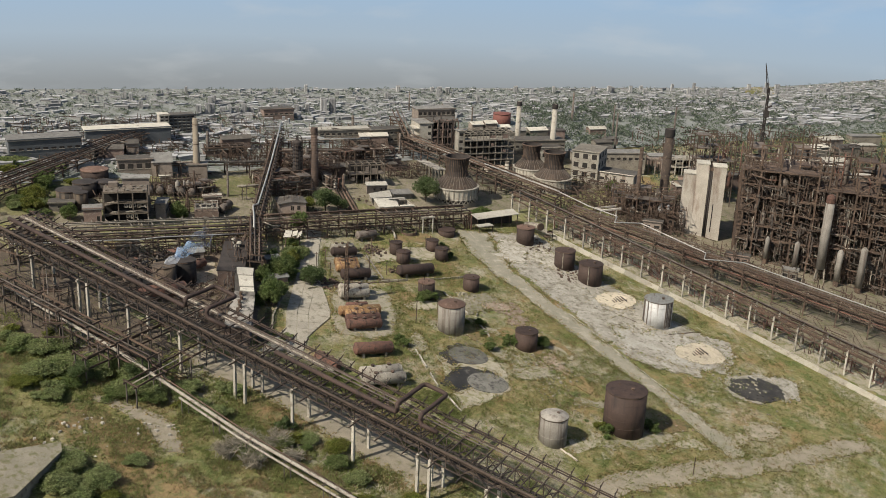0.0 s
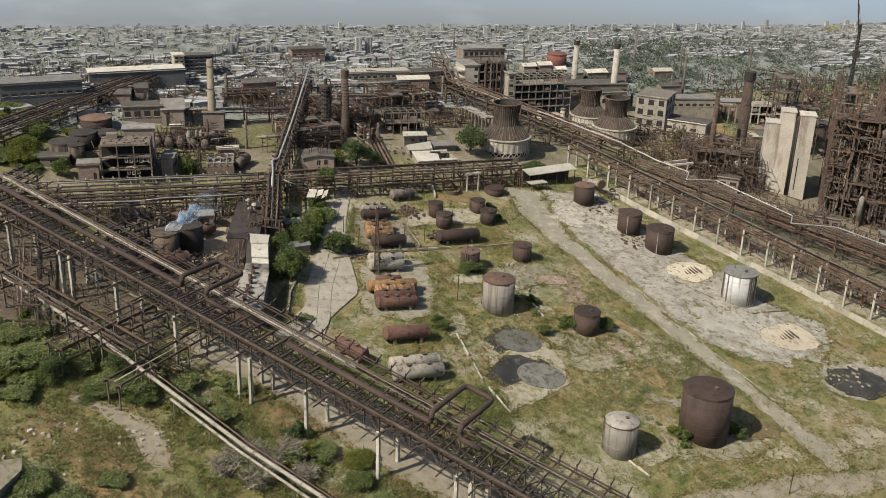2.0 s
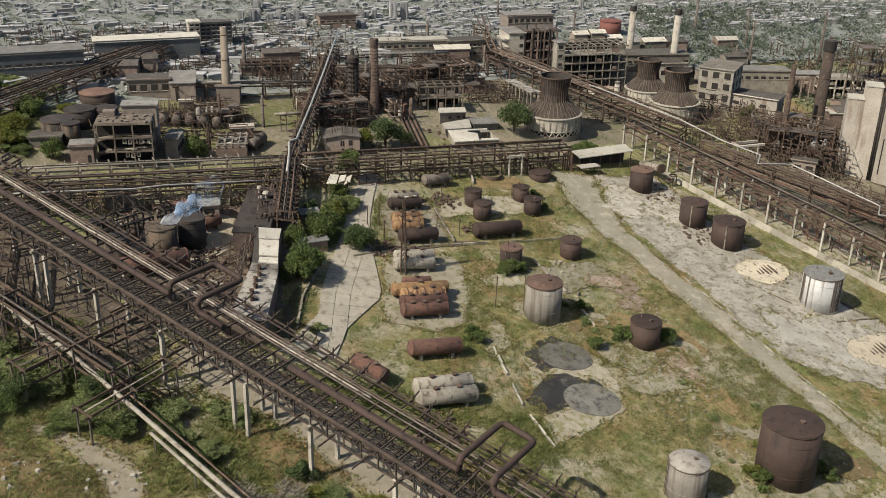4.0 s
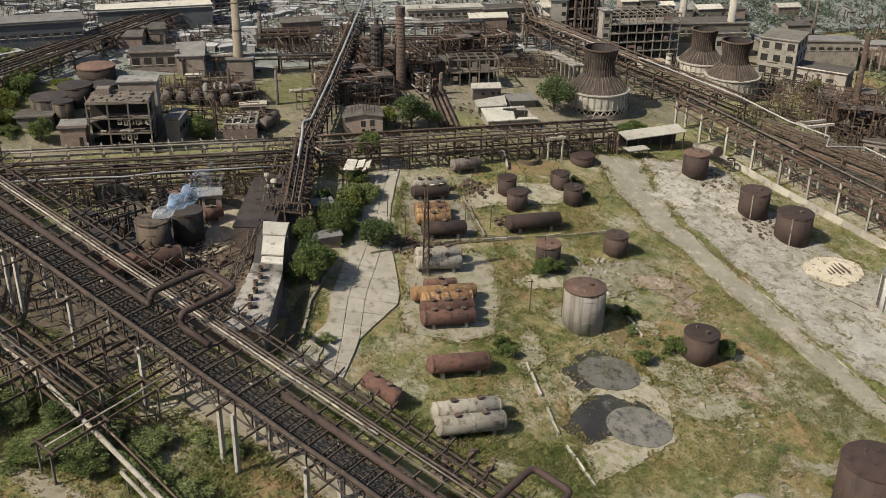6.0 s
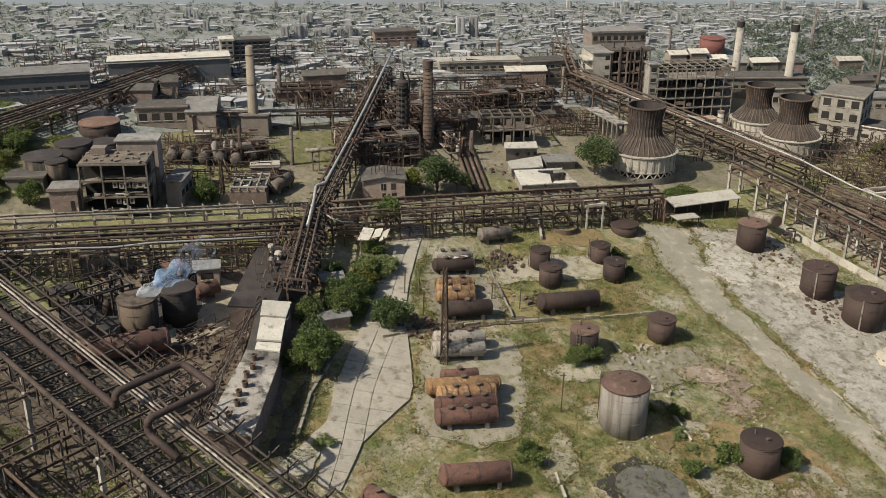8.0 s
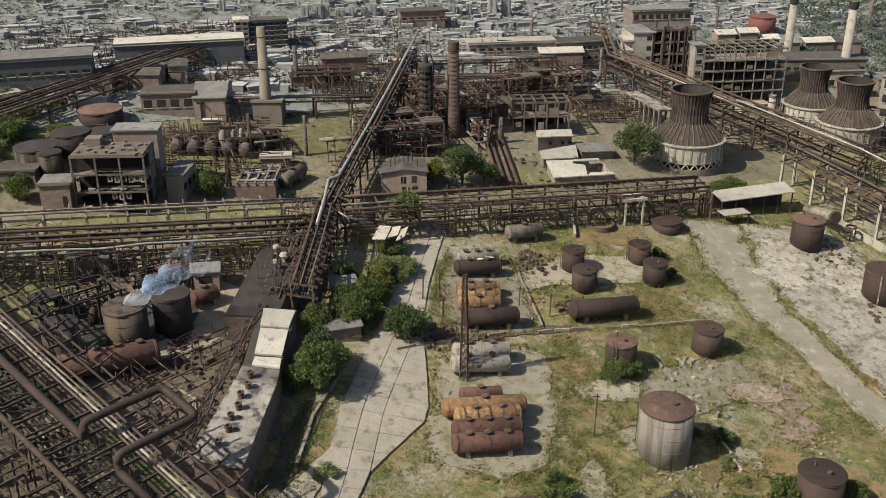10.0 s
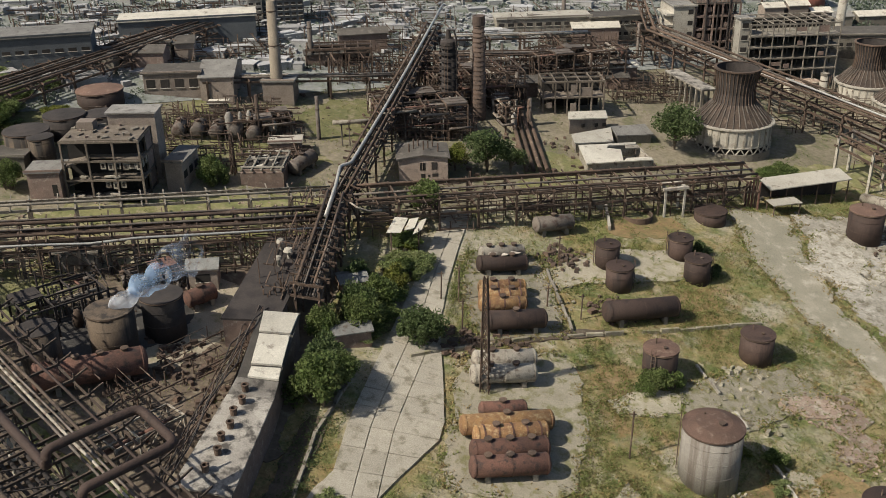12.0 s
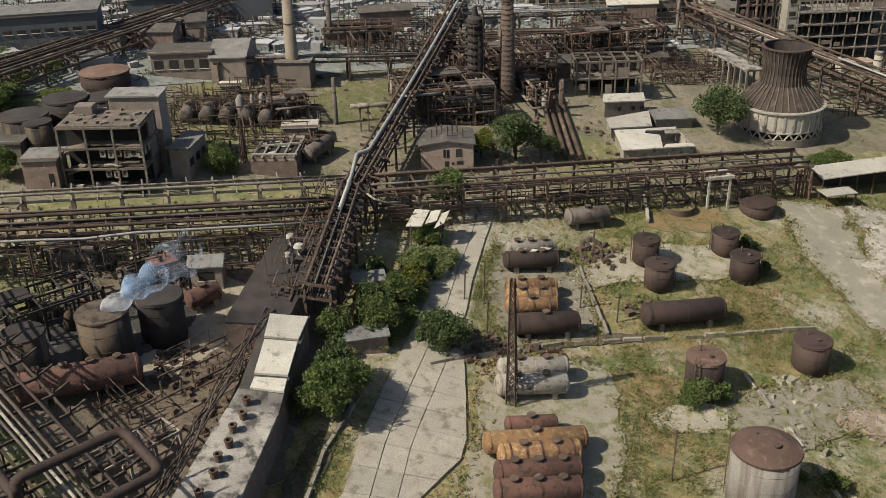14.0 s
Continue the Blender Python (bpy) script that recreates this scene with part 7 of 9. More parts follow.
def pipework(x, y, rz, w, d, h, count, m, seed, label, r0=0.05, r1=0.16, stand=0.5):
    """Tangled small pipes, rods and brackets too dense to count."""
    rnd = random.Random(seed)
    s = Shape()
    ca, sa = math.cos(radians(rz)), math.sin(radians(rz))

    def put(a, b, z):
        X, Y = x + a * ca - b * sa, y + a * sa + b * ca
        return Vector((X, Y, gz(X, Y) + z))
    for _ in range(count):
        a, b, z = rnd.uniform(0, w), d * rnd.random() ** 1.4, rnd.uniform(0.2, h)
        k = rnd.random()
        q = rnd.uniform(0.6, 4.5)
        if k < stand:
            z0 = max(0.0, z - rnd.uniform(0.8, 4.0))
            s.beam(put(a, b, z0), put(a, b, z), rnd.uniform(r0, r1) * 1.6)
        elif k < stand + (1 - stand) * 0.6:
            s.beam(put(a, b, z), put(min(a + q, w), b, z), rnd.uniform(r0, r1) * 1.6)
        elif k < stand + (1 - stand) * 0.8:
            s.beam(put(a, b, z), put(a, min(b + q, d), z), rnd.uniform(r0, r1) * 1.6)
        else:
            s.beam(put(a, b, z), put(min(a + q, w), b, max(0.1, z - q)), rnd.uniform(r0, r1))
    solid("pipework", s, m, label, "pipework", "stuff")


pipework(82.5, 258.8, -16.5, 45, 17, 26, 3400, RUST_DARK, 1, "tangle of rusty rods and pipes in the process structure", 0.05, 0.15, 0.5)
pipework(82.5, 258.8, -16.5, 45, 15, 24, 1300, STEEL_GREY, 2, "tangle of grey pipes in the process structure", 0.07, 0.2, 0.5)
pipework(84.0, 258.6, -16.5, 42, 12, 24, 360, LAGGING, 3, "pale lagged small pipes in the process structure", 0.06, 0.14, 0.6)
pipework(124.0, 246.0, -16.5, 40, 15, 20, 1200, RUST_DARK, 4, "tangle of rusty rods and pipes beyond the main structure", 0.06, 0.17, 0.35)
pipework(50.0, 266.0, -14, 20, 9, 8, 420, RUST_DARK, 5, "tangle of rusty pipes beside the furnace block")
pipework(-41.0, 232.0, 28, 14, 11, 4.0, 620, RUST_DARK, 6, "tangle of dark pipes below the black column", 0.04, 0.11)
pipework(-38.0, 245.0, 28, 16, 11, 5.0, 800, RUST_DARK, 7, "tangle of dark pipes between the chimneys", 0.04, 0.11)
pipework(-41.0, 232.0, 28, 14, 11, 4.0, 160, LAGGING, 8, "pale small pipes among dark pipework", 0.04, 0.09)
pipework(-25.6, 262.0, 30, 18, 8, 5.5, 500, RUST_DARK, 9, "tangle of dark pipes behind the concrete frame", 0.04, 0.11)
pipework(20.5, 254.6, -32, 96, 9, 6.0, 260, RUST_DARK, 10, "brackets and thin pipes along the wide rack", 0.04, 0.11, 0.3)
pipework(30.0, 249.0, -39, 90, 5, 5.4, 420, RUST_RED, 11, "rust-red brackets and pipes along the boundary rack", 0.04, 0.12, 0.4)
pipework(-82.0, 164.0, -27, 46, 12, 5.2, 320, SOOT_SHADE, 12, "loose rods and thin pipes round the trestles", 0.03, 0.08, 0.4)
pipework(-66.0, 219.0, 30, 16, 8, 2.8, 420, RUST_DARK, 13, "low tangle of pipes round the lagged vessels", 0.03, 0.09)
pipework(-52.5, 246.0, 34, 16, 10, 3.6, 360, RUST_DARK, 14, "low tangle of pipes behind the boiler house", 0.04, 0.1)
pipework(-44.0, 170.5, 62, 14, 6, 2.2, 110, RUST_DARK, 15, "rusty pipes and scrap frames beside the workshop", 0.03, 0.09)
pipework(-58.0, 179.0, 50, 16, 7, 3.2, 120, SOOT_SHADE, 16, "burnt rods and pipes round the sooty tanks", 0.03, 0.1)
pipework(-78.0, 175.0, 32, 50, 6, 4.6, 520, RUST_DARK, 17, "brackets and thin pipes on the dark rack", 0.03, 0.09, 0.3)
pipework(-36.5, 206.6, 34, 54, 5, 4.6, 520, RUST_DARK, 18, "brackets and thin pipes on the yard rack", 0.03, 0.09, 0.3)
pipework(-36.5, 188.0, 100, 20, 4, 5.6, 260, RUST_DARK, 19, "thin pipes on the rack by the workshop", 0.03, 0.09, 0.35)
pipework(-12.0, 262.0, 30, 14, 8, 3.0, 320, RUST_DARK, 20, "low tangle of pipes by the colonnade", 0.03, 0.09)
pipework(96, 294, -10, 24, 11, 17, 600, RUST_DARK, 21, "tangle of pipes in a far process frame", 0.06, 0.17, 0.4)
pipework(124, 291, 10, 44, 10, 14, 600, RUST_DARK, 22, "tangle of pipes in a far process frame", 0.06, 0.17, 0.4)
pipework(36, 262, -20, 30, 14, 3.0, 300, RUST_DARK, 23, "low pipes beside the cooling towers", 0.04, 0.1)
pipework(-92, 226, 38, 40, 26, 2.4, 900, RUST_DARK, 24, "loose pipes and posts over the western works", 0.04, 0.1)
pipework(-60, 256, 36, 30, 22, 2.8, 420, RUST_DARK, 25, "loose pipes and posts over the northern works", 0.04, 0.08)
pipework(-24, 270, 34, 34, 24, 3.2, 480, RUST_DARK, 26, "loose pipes and posts behind the racks", 0.04, 0.1)
pipework(10, 262, 30, 40, 20, 2.6, 520, RUST_DARK, 27, "loose pipes and posts round the cooling towers", 0.04, 0.1)
pipework(44, 268, 10, 30, 26, 3.0, 420, RUST_DARK, 28, "loose pipes and posts before the grey shell", 0.04, 0.1)
pipework(-72, 206, 30, 30, 14, 2.0, 600, RUST_DARK, 29, "loose pipes and posts round the ruined frame", 0.04, 0.09)
pipework(34, 266, 12, 34, 22, 5.0, 700, RUST_DARK, 30, "rusty pipes and stands before the furnace block", 0.05, 0.13, 0.45)
pipework(52, 276, 0, 30, 22, 4.5, 600, RUST_DARK, 31, "rusty pipes and stands behind the furnace block", 0.05, 0.13, 0.45)
pipework(62, 246, -25, 60, 14, 4.6, 900, RUST_DARK, 32, "rusty pipes and stands below the process structure", 0.05, 0.14, 0.5)
pipework(62, 246, -25, 60, 14, 3.0, 160, LAGGING, 33, "pale pipes and stands below the process structure", 0.05, 0.12, 0.5)
pipework(92, 312, 39, 120, 40, 6.0, 1500, RUST_DARK, 34, "far rusty pipes and stands behind the process frames", 0.08, 0.2, 0.5)
rq = random.Random(91)
for i in range(22):
    x = rq.uniform(70, 190)
    y = rq.uniform(228, 284) + SKEW * x
    house(x, y, rq.uniform(0, 25), rq.uniform(5, 14), rq.uniform(4, 7), rq.uniform(2.0, 4.5), rq.choice((CONCRETE, PLASTER, BRICK)), rq.choice((ROOF_GREY, TAR, ROOF_PALE)), "low works hall behind the process frames", gable=rq.choice((0, 0.8)), windows=0, parapet=False, name="works_shed")
# white-clad furnace block
blk = thing("furnace_block", 69.2, 267.6, "tall whitewashed furnace block with a rusty gap", "building", rz=-12)
part("low_panel", Shape().box((1.6, 2.4, 7.0), (3.2, 4.6, 19.0)), WHITE_WALL, blk)
part("middle_panel", Shape().box((4.9, 2.4, 8.6), (3.3, 4.6, 21.8)), WHITE_WALL, blk)
part("gap", Shape().box((7.1, 2.6, 8.0), (1.1, 4.0, 21.0)), RUST_DARK, blk)
part("end_panel", Shape().box((9.4, 2.4, 8.2), (3.5, 4.6, 21.6)), WHITE_WALL, blk)
for a, b, z, w in ((4.9, 2.4, 19.55, 3.6), (9.4, 2.4, 19.05, 3.8), (1.6, 2.4, 16.55, 3.4)):
    part("roof_cap", Shape().box((a, b, z), (w, 4.9, 0.2)), ROOF_PALE, blk)
for a, r in ((6.85, 0.28), (7.35, 0.2)):
    part("duct", Shape().tube([(a, 0.4, -2.0), (a, 0.4, 17.6)], r, 10), SOOT_SHADE, blk, smooth=True)
part("crack", Shape().box((8.6, 0.08, 4.4), (0.25, 0.1, 8.0)), SOOT_SHADE, blk)
for x, y, s in ((63.5, 266.6, 1.0), (65.4, 266.0, 0.8)):
    v = thing("separator", x, y, "small pale round separator on a steel stand", "vessel")
    part("vessel", Shape().lathe((0, 0, 4.4), [(0.2, 0), (0.8 * s, 0.5), (0.8 * s, 1.6), (0.4, 2.2), (0.25, 2.9)], 14), TANK_SILVER, v, smooth=True)
    for a, b in ((-0.6, -0.6), (0.6, -0.6), (0.6, 0.6), (-0.6, 0.6)):
        part("leg", Shape().box((a, b, 1.6), (0.16, 0.16, 6.4)), RUST_DARK, v)
process_tower(50.0, 268.0, -14, 5, 2, 3.4, 3.6, [3.0, 2.6, 2.4], "low rusty pipe frames beside the furnace block", 17, vh=3.0, vessels=6, pipes=26)
process_tower(96.0, 296.0, -10, 5, 2, 4.6, 5.0, [4.0] * 6, "rusty process frame behind the tall structure", 27, mats=(RUST_DARK, SUNLIT_DECK), platforms=0.6, vessels=12, pipes=40, tall=lambda i, j: (6, 5, 3, 5, 6, 4)[i])
process_tower(124.0, 292.0, 10, 8, 2, 5.5, 5.0, [4.0] * 5, "rusty process frame at the edge of the works", 37, mats=(RUST_DARK, SUNLIT_DECK), platforms=0.6, vessels=16, pipes=40, tall=lambda i, j: (3, 3, 4, 5, 4, 3, 3, 5, 4)[i])
process_tower(80.0, 298.0, 0, 3, 2, 4.0, 4.0, [4.0] * 5, "dark rusty process frame among stacks", 47, vessels=6, pipes=24)
process_tower(126.0, 246.0, -16.5, 8, 3, 4.9, 5.5, [4.2, 3.8, 3.8, 3.8, 3.8, 3.8], "rusty process structure continuing beyond the first", 57, mats=(RUST_DARK, SUNLIT_DECK), platforms=0.6, vessels=14, pipes=40, tall=lambda i, j: (6, 5, 6, 5, 4, 5, 4, 4, 4)[i])
# dense pipework round the chimneys
process_tower(-40.6, 232.4, 28, 4, 3, 3.0, 3.2, [2.2, 2.0], "dense dark pipework frames below the black column", 61, vh=3.0, vessels=9, pipes=60, platforms=0.15)
process_tower(-37.0, 246.0, 28, 5, 3, 2.8, 3.2, [2.4, 2.2], "dense dark pipework frames between the chimneys", 63, vh=3.0, vessels=9, pipes=60, platforms=0.15)
process_tower(-25.6, 243.0, 28, 1, 3, 2.2, 3.0, [2.2, 1.8], "dark frames beside the brick chimney", 65, vh=3.0, vessels=3, pipes=20, platforms=0.1)
process_tower(-60.0, 222.0, 30, 4, 2, 2.4, 2.4, [2.2], "low pipe frames round the lagged vessels", 67, vh=3.0, vessels=4, pipes=24, platforms=0.1)
process_tower(-24.0, 262.0, 30, 5, 2, 3.0, 3.0, [2.6, 2.4], "dark process frames behind the concrete frame", 69, vh=3.0, vessels=8, pipes=34, platforms=0.2)
process_tower(-42.6, 165.6, 62, 3, 1, 2.2, 2.6, [2.2], "bare olive angle-iron frame beside the workshop", 71, mats=(LAGGING, STEEL_GREY), vessels=0, pipes=4, platforms=0.0, fill=1.0)
process_tower(-57.6, 176.6, 55, 3, 2, 2.6, 2.6, [3.2], "burnt steel staging round the sooty tanks", 73, vh=3.0, vessels=1, pipes=10, mats=(SOOT_SHADE, SOOT_SHADE), platforms=0.12)
process_tower(-51.0, 185.4, 50, 2, 2, 2.4, 2.4, [2.8], "burnt steel staging behind the smoking tank", 75, vh=3.0, vessels=2, pipes=10, mats=(SOOT_SHADE, RUST_RED), platforms=0.4)
# long ribbed ducts running away beside the pump house
for i in range(4):
    a, b = (-20.6 + i * 0.85, 232.6 + i * 0.5), (-26.2 + i * 0.8, 249.5 + i * 0.4)
    pipe_run([(*a, 0.5), ((a[0] + b[0]) / 2, (a[1] + b[1]) / 2, 0.5), (*b, 0.5)], 0.3, RUST_DARK, "dark pipe lying on the ground beside the pump house", "ground_pipe")

# crane and masts


def lattice_mast(x, y, h, w, material, label, step=1.2, name="lattice_mast", lean=(0, 0), bar=0.07):
    t = thing(name, x, y, label, "mast")
    n = max(3, int(h / step))

    def at(i, k):
        f = i / n
        r = w * (1 - 0.6 * f)
        a = PI / 4 + k * PI / 2
        return (r * math.cos(a) + lean[0] * f, r * math.sin(a) + lean[1] * f, h * f - (0.8 if i == 0 else 0))
    for k in range(4):
        part("leg", Shape().tube([at(i, k) for i in range(n + 1)], bar, 4), material, t)
    for k in range(4):
        part("lacing", Shape().tube([at(i, k if i % 2 else (k + 1) % 4) for i in range(n + 1)], bar * 0.8, 4), material, t)
        part("lacing", Shape().tube([at(i, (k + 1) % 4 if i % 2 else k) for i in range(n + 1)], bar * 0.8, 4), material, t)
    return t


lattice_mast(-16.6, 187.4, 12.3, 0.6, RUST_DARK, "slim rusty lattice mast between the cylinders", 0.9)
crane = lattice_mast(109.0, 327.0, 33.0, 0.8, SOOT_SHADE, "dark tower crane over the works", 2.0, "tower_crane", bar=0.1)
part("cab", Shape().box((0.2, 0, 24.4), (1.5, 1.5, 2.2)), SOOT_SHADE, crane)
for k in range(3):
    part("jib_chord", Shape().tube([(0.35 * math.cos(k * 2.1), 0.35 * math.sin(k * 2.1), 30.0), (-1.0 + 0.3 * math.cos(k * 2.1), 0.4 + 0.3 * math.sin(k * 2.1), 36.0), (-1.9, 0.9, 41.0)], 0.09, 4), SOOT_SHADE, crane)
part("jib_lacing", Shape().tube([(-1.9 * f + 0.36 * (1 - f) * math.cos(i * 2.1), 0.9 * f + 0.36 * (1 - f) * math.sin(i * 2.1), 30.0 + 11.0 * f) for i, f in ((i, i / 16) for i in range(17))], 0.07, 4), SOOT_SHADE, crane)
part("counter_jib", Shape().beam((-0.4, 0, 26.0), (1.6, -0.4, 27.2), 0.5), SOOT_SHADE, crane)
lattice_mast(-54.6, 214.6, 5.2, 0.4, RUST_DARK, "small rusty lattice mast by the low ruin", 0.8)
lattice_mast(-26.0, 222.0, 4.0, 0.3, RUST_DARK, "small rusty lattice mast behind the hut", 0.8)
for x, y, h in ((-20.8, 195.5, 3.8), (-22.4, 200.6, 4.2), (-24.2, 200.0, 3.4), (-9.4, 203.0, 3.0), (-13.4, 213.2, 3.2), (-2.4, 183.8, 5.0), (46.0, 149.0, 3.4), (-13.2, 203.6, 2.6)):
    p = thing("steel_post", x, y, "thin rusty steel post in the yard", "post", group="steel posts")
    part("shaft", Shape().tube([(0, 0, -0.4), (0.1, 0.05, h)], 0.08, 6), RUST_DARK, p)
    part("bracket", Shape().beam((-0.35, 0, h - 0.3), (0.35, 0.1, h - 0.3), 0.08), RUST_DARK, p)

# ---------------------------------------------------------------- city in the distance


def city():
    rnd = random.Random(11)
    walls, roofs = Shape(), Shape()
    trees = Shape()

    def plot(x, v):
        y = v + SKEW * x
        return x, y, gz(x, y) + hill(x, v)
    count = 0
    while count < 13500:
        v = 292 + 73 * rnd.random() ** 0.8
        x = rnd.uniform(-150, 300)
        if (-30 < x < 120 and v < 322) or (v < 302 and x > -60):
            continue
        if noise.noise((x * 0.045, v * 0.06, 2.0)) < -0.5:
            continue
        x, y, z = plot(x, v)
        rt = rnd.uniform(-10, 60)
        sc = 0.78 * (1.0 + max(0, x) / 500) * (1.1 - 0.68 * (v - 292) / 73)
        if rnd.random() < 0.13:
            w, d, h = rnd.uniform(3.0, 8) * sc, rnd.uniform(1.6, 3.0) * sc, rnd.uniform(0.7, 1.4) * sc
        else:
            w, d, h = rnd.uniform(0.6, 1.5) * sc, rnd.uniform(0.5, 1.1) * sc, rnd.uniform(0.35, 0.8) * sc
        if v > 325 and rnd.random() < 0.07:
            h = rnd.uniform(1.2, 2.6) * sc
        walls.box((x, y, z + h / 2 - 0.5), (w, d, h + 1.0), rt)
        roofs.box((x, y, z + h + 0.05), (w * 1.06, d * 1.06, 0.12), rt)
        count += 1
    solid("city_houses", walls, CITY_WALL, "houses and sheds of the distant town, muted by painted haze", "houses", "stuff")
    solid("city_roofs", roofs, CITY_ROOF, "roofs of the distant town, greyed by painted haze", "roofs", "stuff")
    for _ in range(10500):
        x = rnd.uniform(-150, 300)
        v = rnd.uniform(232 if 70 < x < 220 else 286, RIM)
        if (v < 300 and -50 < x < 40):
            continue
        x, y, z = plot(x, v)
        if x > 30 and v < 345:
            r = rnd.uniform(0.7, 1.9)
        else:
            r = rnd.uniform(0.3, 0.9)
        for _ in range(24):
            c = Vector((x + rnd.uniform(-r, r), y + rnd.uniform(-r, r), z + rnd.uniform(0.2, 1.0) * r))
            a, b = Vector((rnd.uniform(-1, 1), rnd.uniform(-1, 1), rnd.uniform(-1, 1))), Vector((rnd.uniform(-1, 1), rnd.uniform(-1, 1), rnd.uniform(-1, 1)))
            trees.add([c - a * r * 0.19, c + b * r * 0.19, c + a * r * 0.19, c - b * r * 0.19], [(0, 1, 2, 3)])
    solid("city_trees", trees, LEAF_FAR, "green trees between distant houses, greyed by painted haze", "trees", "stuff")


city()


def flats(x, y, rz, w, d, h, m, label):
    t = thing("apartment_block", x, y, label, "apartment block", rz=rz, group="distant flats")
    part("wall", Shape().box((0, 0, h / 2 - 0.5), (w, d, h + 1)), m, t)
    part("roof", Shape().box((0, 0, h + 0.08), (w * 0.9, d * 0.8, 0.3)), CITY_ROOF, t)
    n = 2
    for i in range(n):
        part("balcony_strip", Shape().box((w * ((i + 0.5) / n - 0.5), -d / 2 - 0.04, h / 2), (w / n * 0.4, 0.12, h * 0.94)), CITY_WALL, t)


for x, y, w, h in ((-35.2, 309.0, 1.9, 4.4), (-32.6, 311.0, 1.9, 4.4)):
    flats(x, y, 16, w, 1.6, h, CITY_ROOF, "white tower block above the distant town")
rc = random.Random(5)
for i in range(16):
    x = -68 + i * 1.9 + rc.uniform(-0.4, 0.4)
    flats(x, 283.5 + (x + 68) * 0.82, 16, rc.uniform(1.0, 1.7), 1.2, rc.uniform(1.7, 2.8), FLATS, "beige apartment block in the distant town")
for i in range(40):
    x = rc.uniform(-90, 170)
    v = rc.uniform(342, RIM - 3)
    flats(x, v + SKEW * x, 16, rc.uniform(0.8, 1.7) * (1 + max(0, x) / 250), 0.8, rc.uniform(1.2, 2.6) * (1 + max(0, x) / 250), FLATS, "pale apartment block in the distant town")
house(-97.8, 224.6, 28, 16.0, 7.0, 4.2, BLUE_GREY, ROOF_GREY, "long blue-grey factory hall with a pale roof edge", windows=9, win_h=0.5)
house(-87.2, 245.0, 26, 21.0, 6.0, 2.6, BLUE_GREY, ROOF_PALE, "long warehouse with a white roof")
house(-73.2, 262.0, 26, 2.4, 4.0, 4.6, WHITE_WALL, ROOF_PALE, "white end of an office block", windows=2, storeys=5, win_h=0.4)
house(-71.2, 263.6, 26, 6.8, 4.0, 4.4, BLUE_GREY, TAR, "dark blue-grey office block", windows=6, storeys=5, win_h=0.4)
house(-81.0, 240.0, 21, 4.6, 4.0, 2.4, CHIM_PALE, ROOF_GREY, "ochre shed at the edge of the works", windows=2)
house(-50.6, 291.0, 24, 9.0, 4.0, 2.6, BRICK, TAR, "dark red hall in the distance", windows=6, win_h=0.4)
house(-35.0, 282.4, 20, 17.0, 5.0, 2.2, CONCRETE, ROOF_PALE, "long hall with a pale roof", windows=10, win_h=0.6)
house(-19.0, 287.6, 26, 10.0, 5.0, 4.0, CONCRETE, TAR, "dark works hall with a pale upper storey", windows=8, storeys=2, win_h=0.6)
upright_tank(22.7, 338.7, 3.0, 3.4, RED_PAINT, RED_PAINT, "large red tank among far works", ladder=False, hatch=False)
rh = random.Random(77)
for i in range(110):
    x = rh.uniform(-95, 60)
    v = rh.uniform(266, 306)
    y = v + SKEW * x
    if (-9 < x < 46 and v < 300) or (x < -48 and v < 294) or (-48 < x < -36) or (-36 < x < -12 and v < 278) or i % 3 == 0:
        continue
    w, d, h = rh.uniform(2.5, 9), rh.uniform(2.5, 4.5), rh.uniform(1.2, 2.8)
    house(x, y, rh.uniform(12, 26), w, d, h, rh.choice((CONCRETE, PLASTER, BRICK, BRICK)), rh.choice((ROOF_PALE, TAR, TAR, ROOF_GREY, TAR)), "low works shed with a weathered roof", gable=rh.choice((0, 0.6)), windows=0, parapet=False, name="works_shed")
for i in range(26):
    x = rh.uniform(-60, 60)
    v = rh.uniform(262, 300)
    y = v + SKEW * x
    if -9 < x < 42 and v < 300:
        continue
    chimney(x, y, 0.3, 0.24, rh.uniform(3, 6.5), rh.choice((RUST_DARK, STEEL_GREY)), "slim rusty vent stack among works sheds", 1, name="vent_stack")

# ---------------------------------------------------------------- plants


def leaf_cloud(s, c, r, count, size, rnd, flat=0.8):
    for _ in range(count):
        d = Vector((rnd.gauss(0, 1), rnd.gauss(0, 1), rnd.gauss(0, 1))).normalized() * (rnd.random() ** 0.4)
        p = Vector(c) + Vector((d.x * r, d.y * r, d.z * r * flat))
        a = Vector((rnd.uniform(-1, 1), rnd.uniform(-1, 1), rnd.uniform(-0.6, 0.6))).normalized()
        b = a.cross(Vector((rnd.uniform(-1, 1), rnd.uniform(-1, 1), rnd.uniform(-1, 1)))).normalized()
        k = size * rnd.uniform(0.6, 1.3)
        s.add([p - a * k, p - b * k * 0.45, p + a * k, p + b * k * 0.45], [(0, 1, 2, 3)])


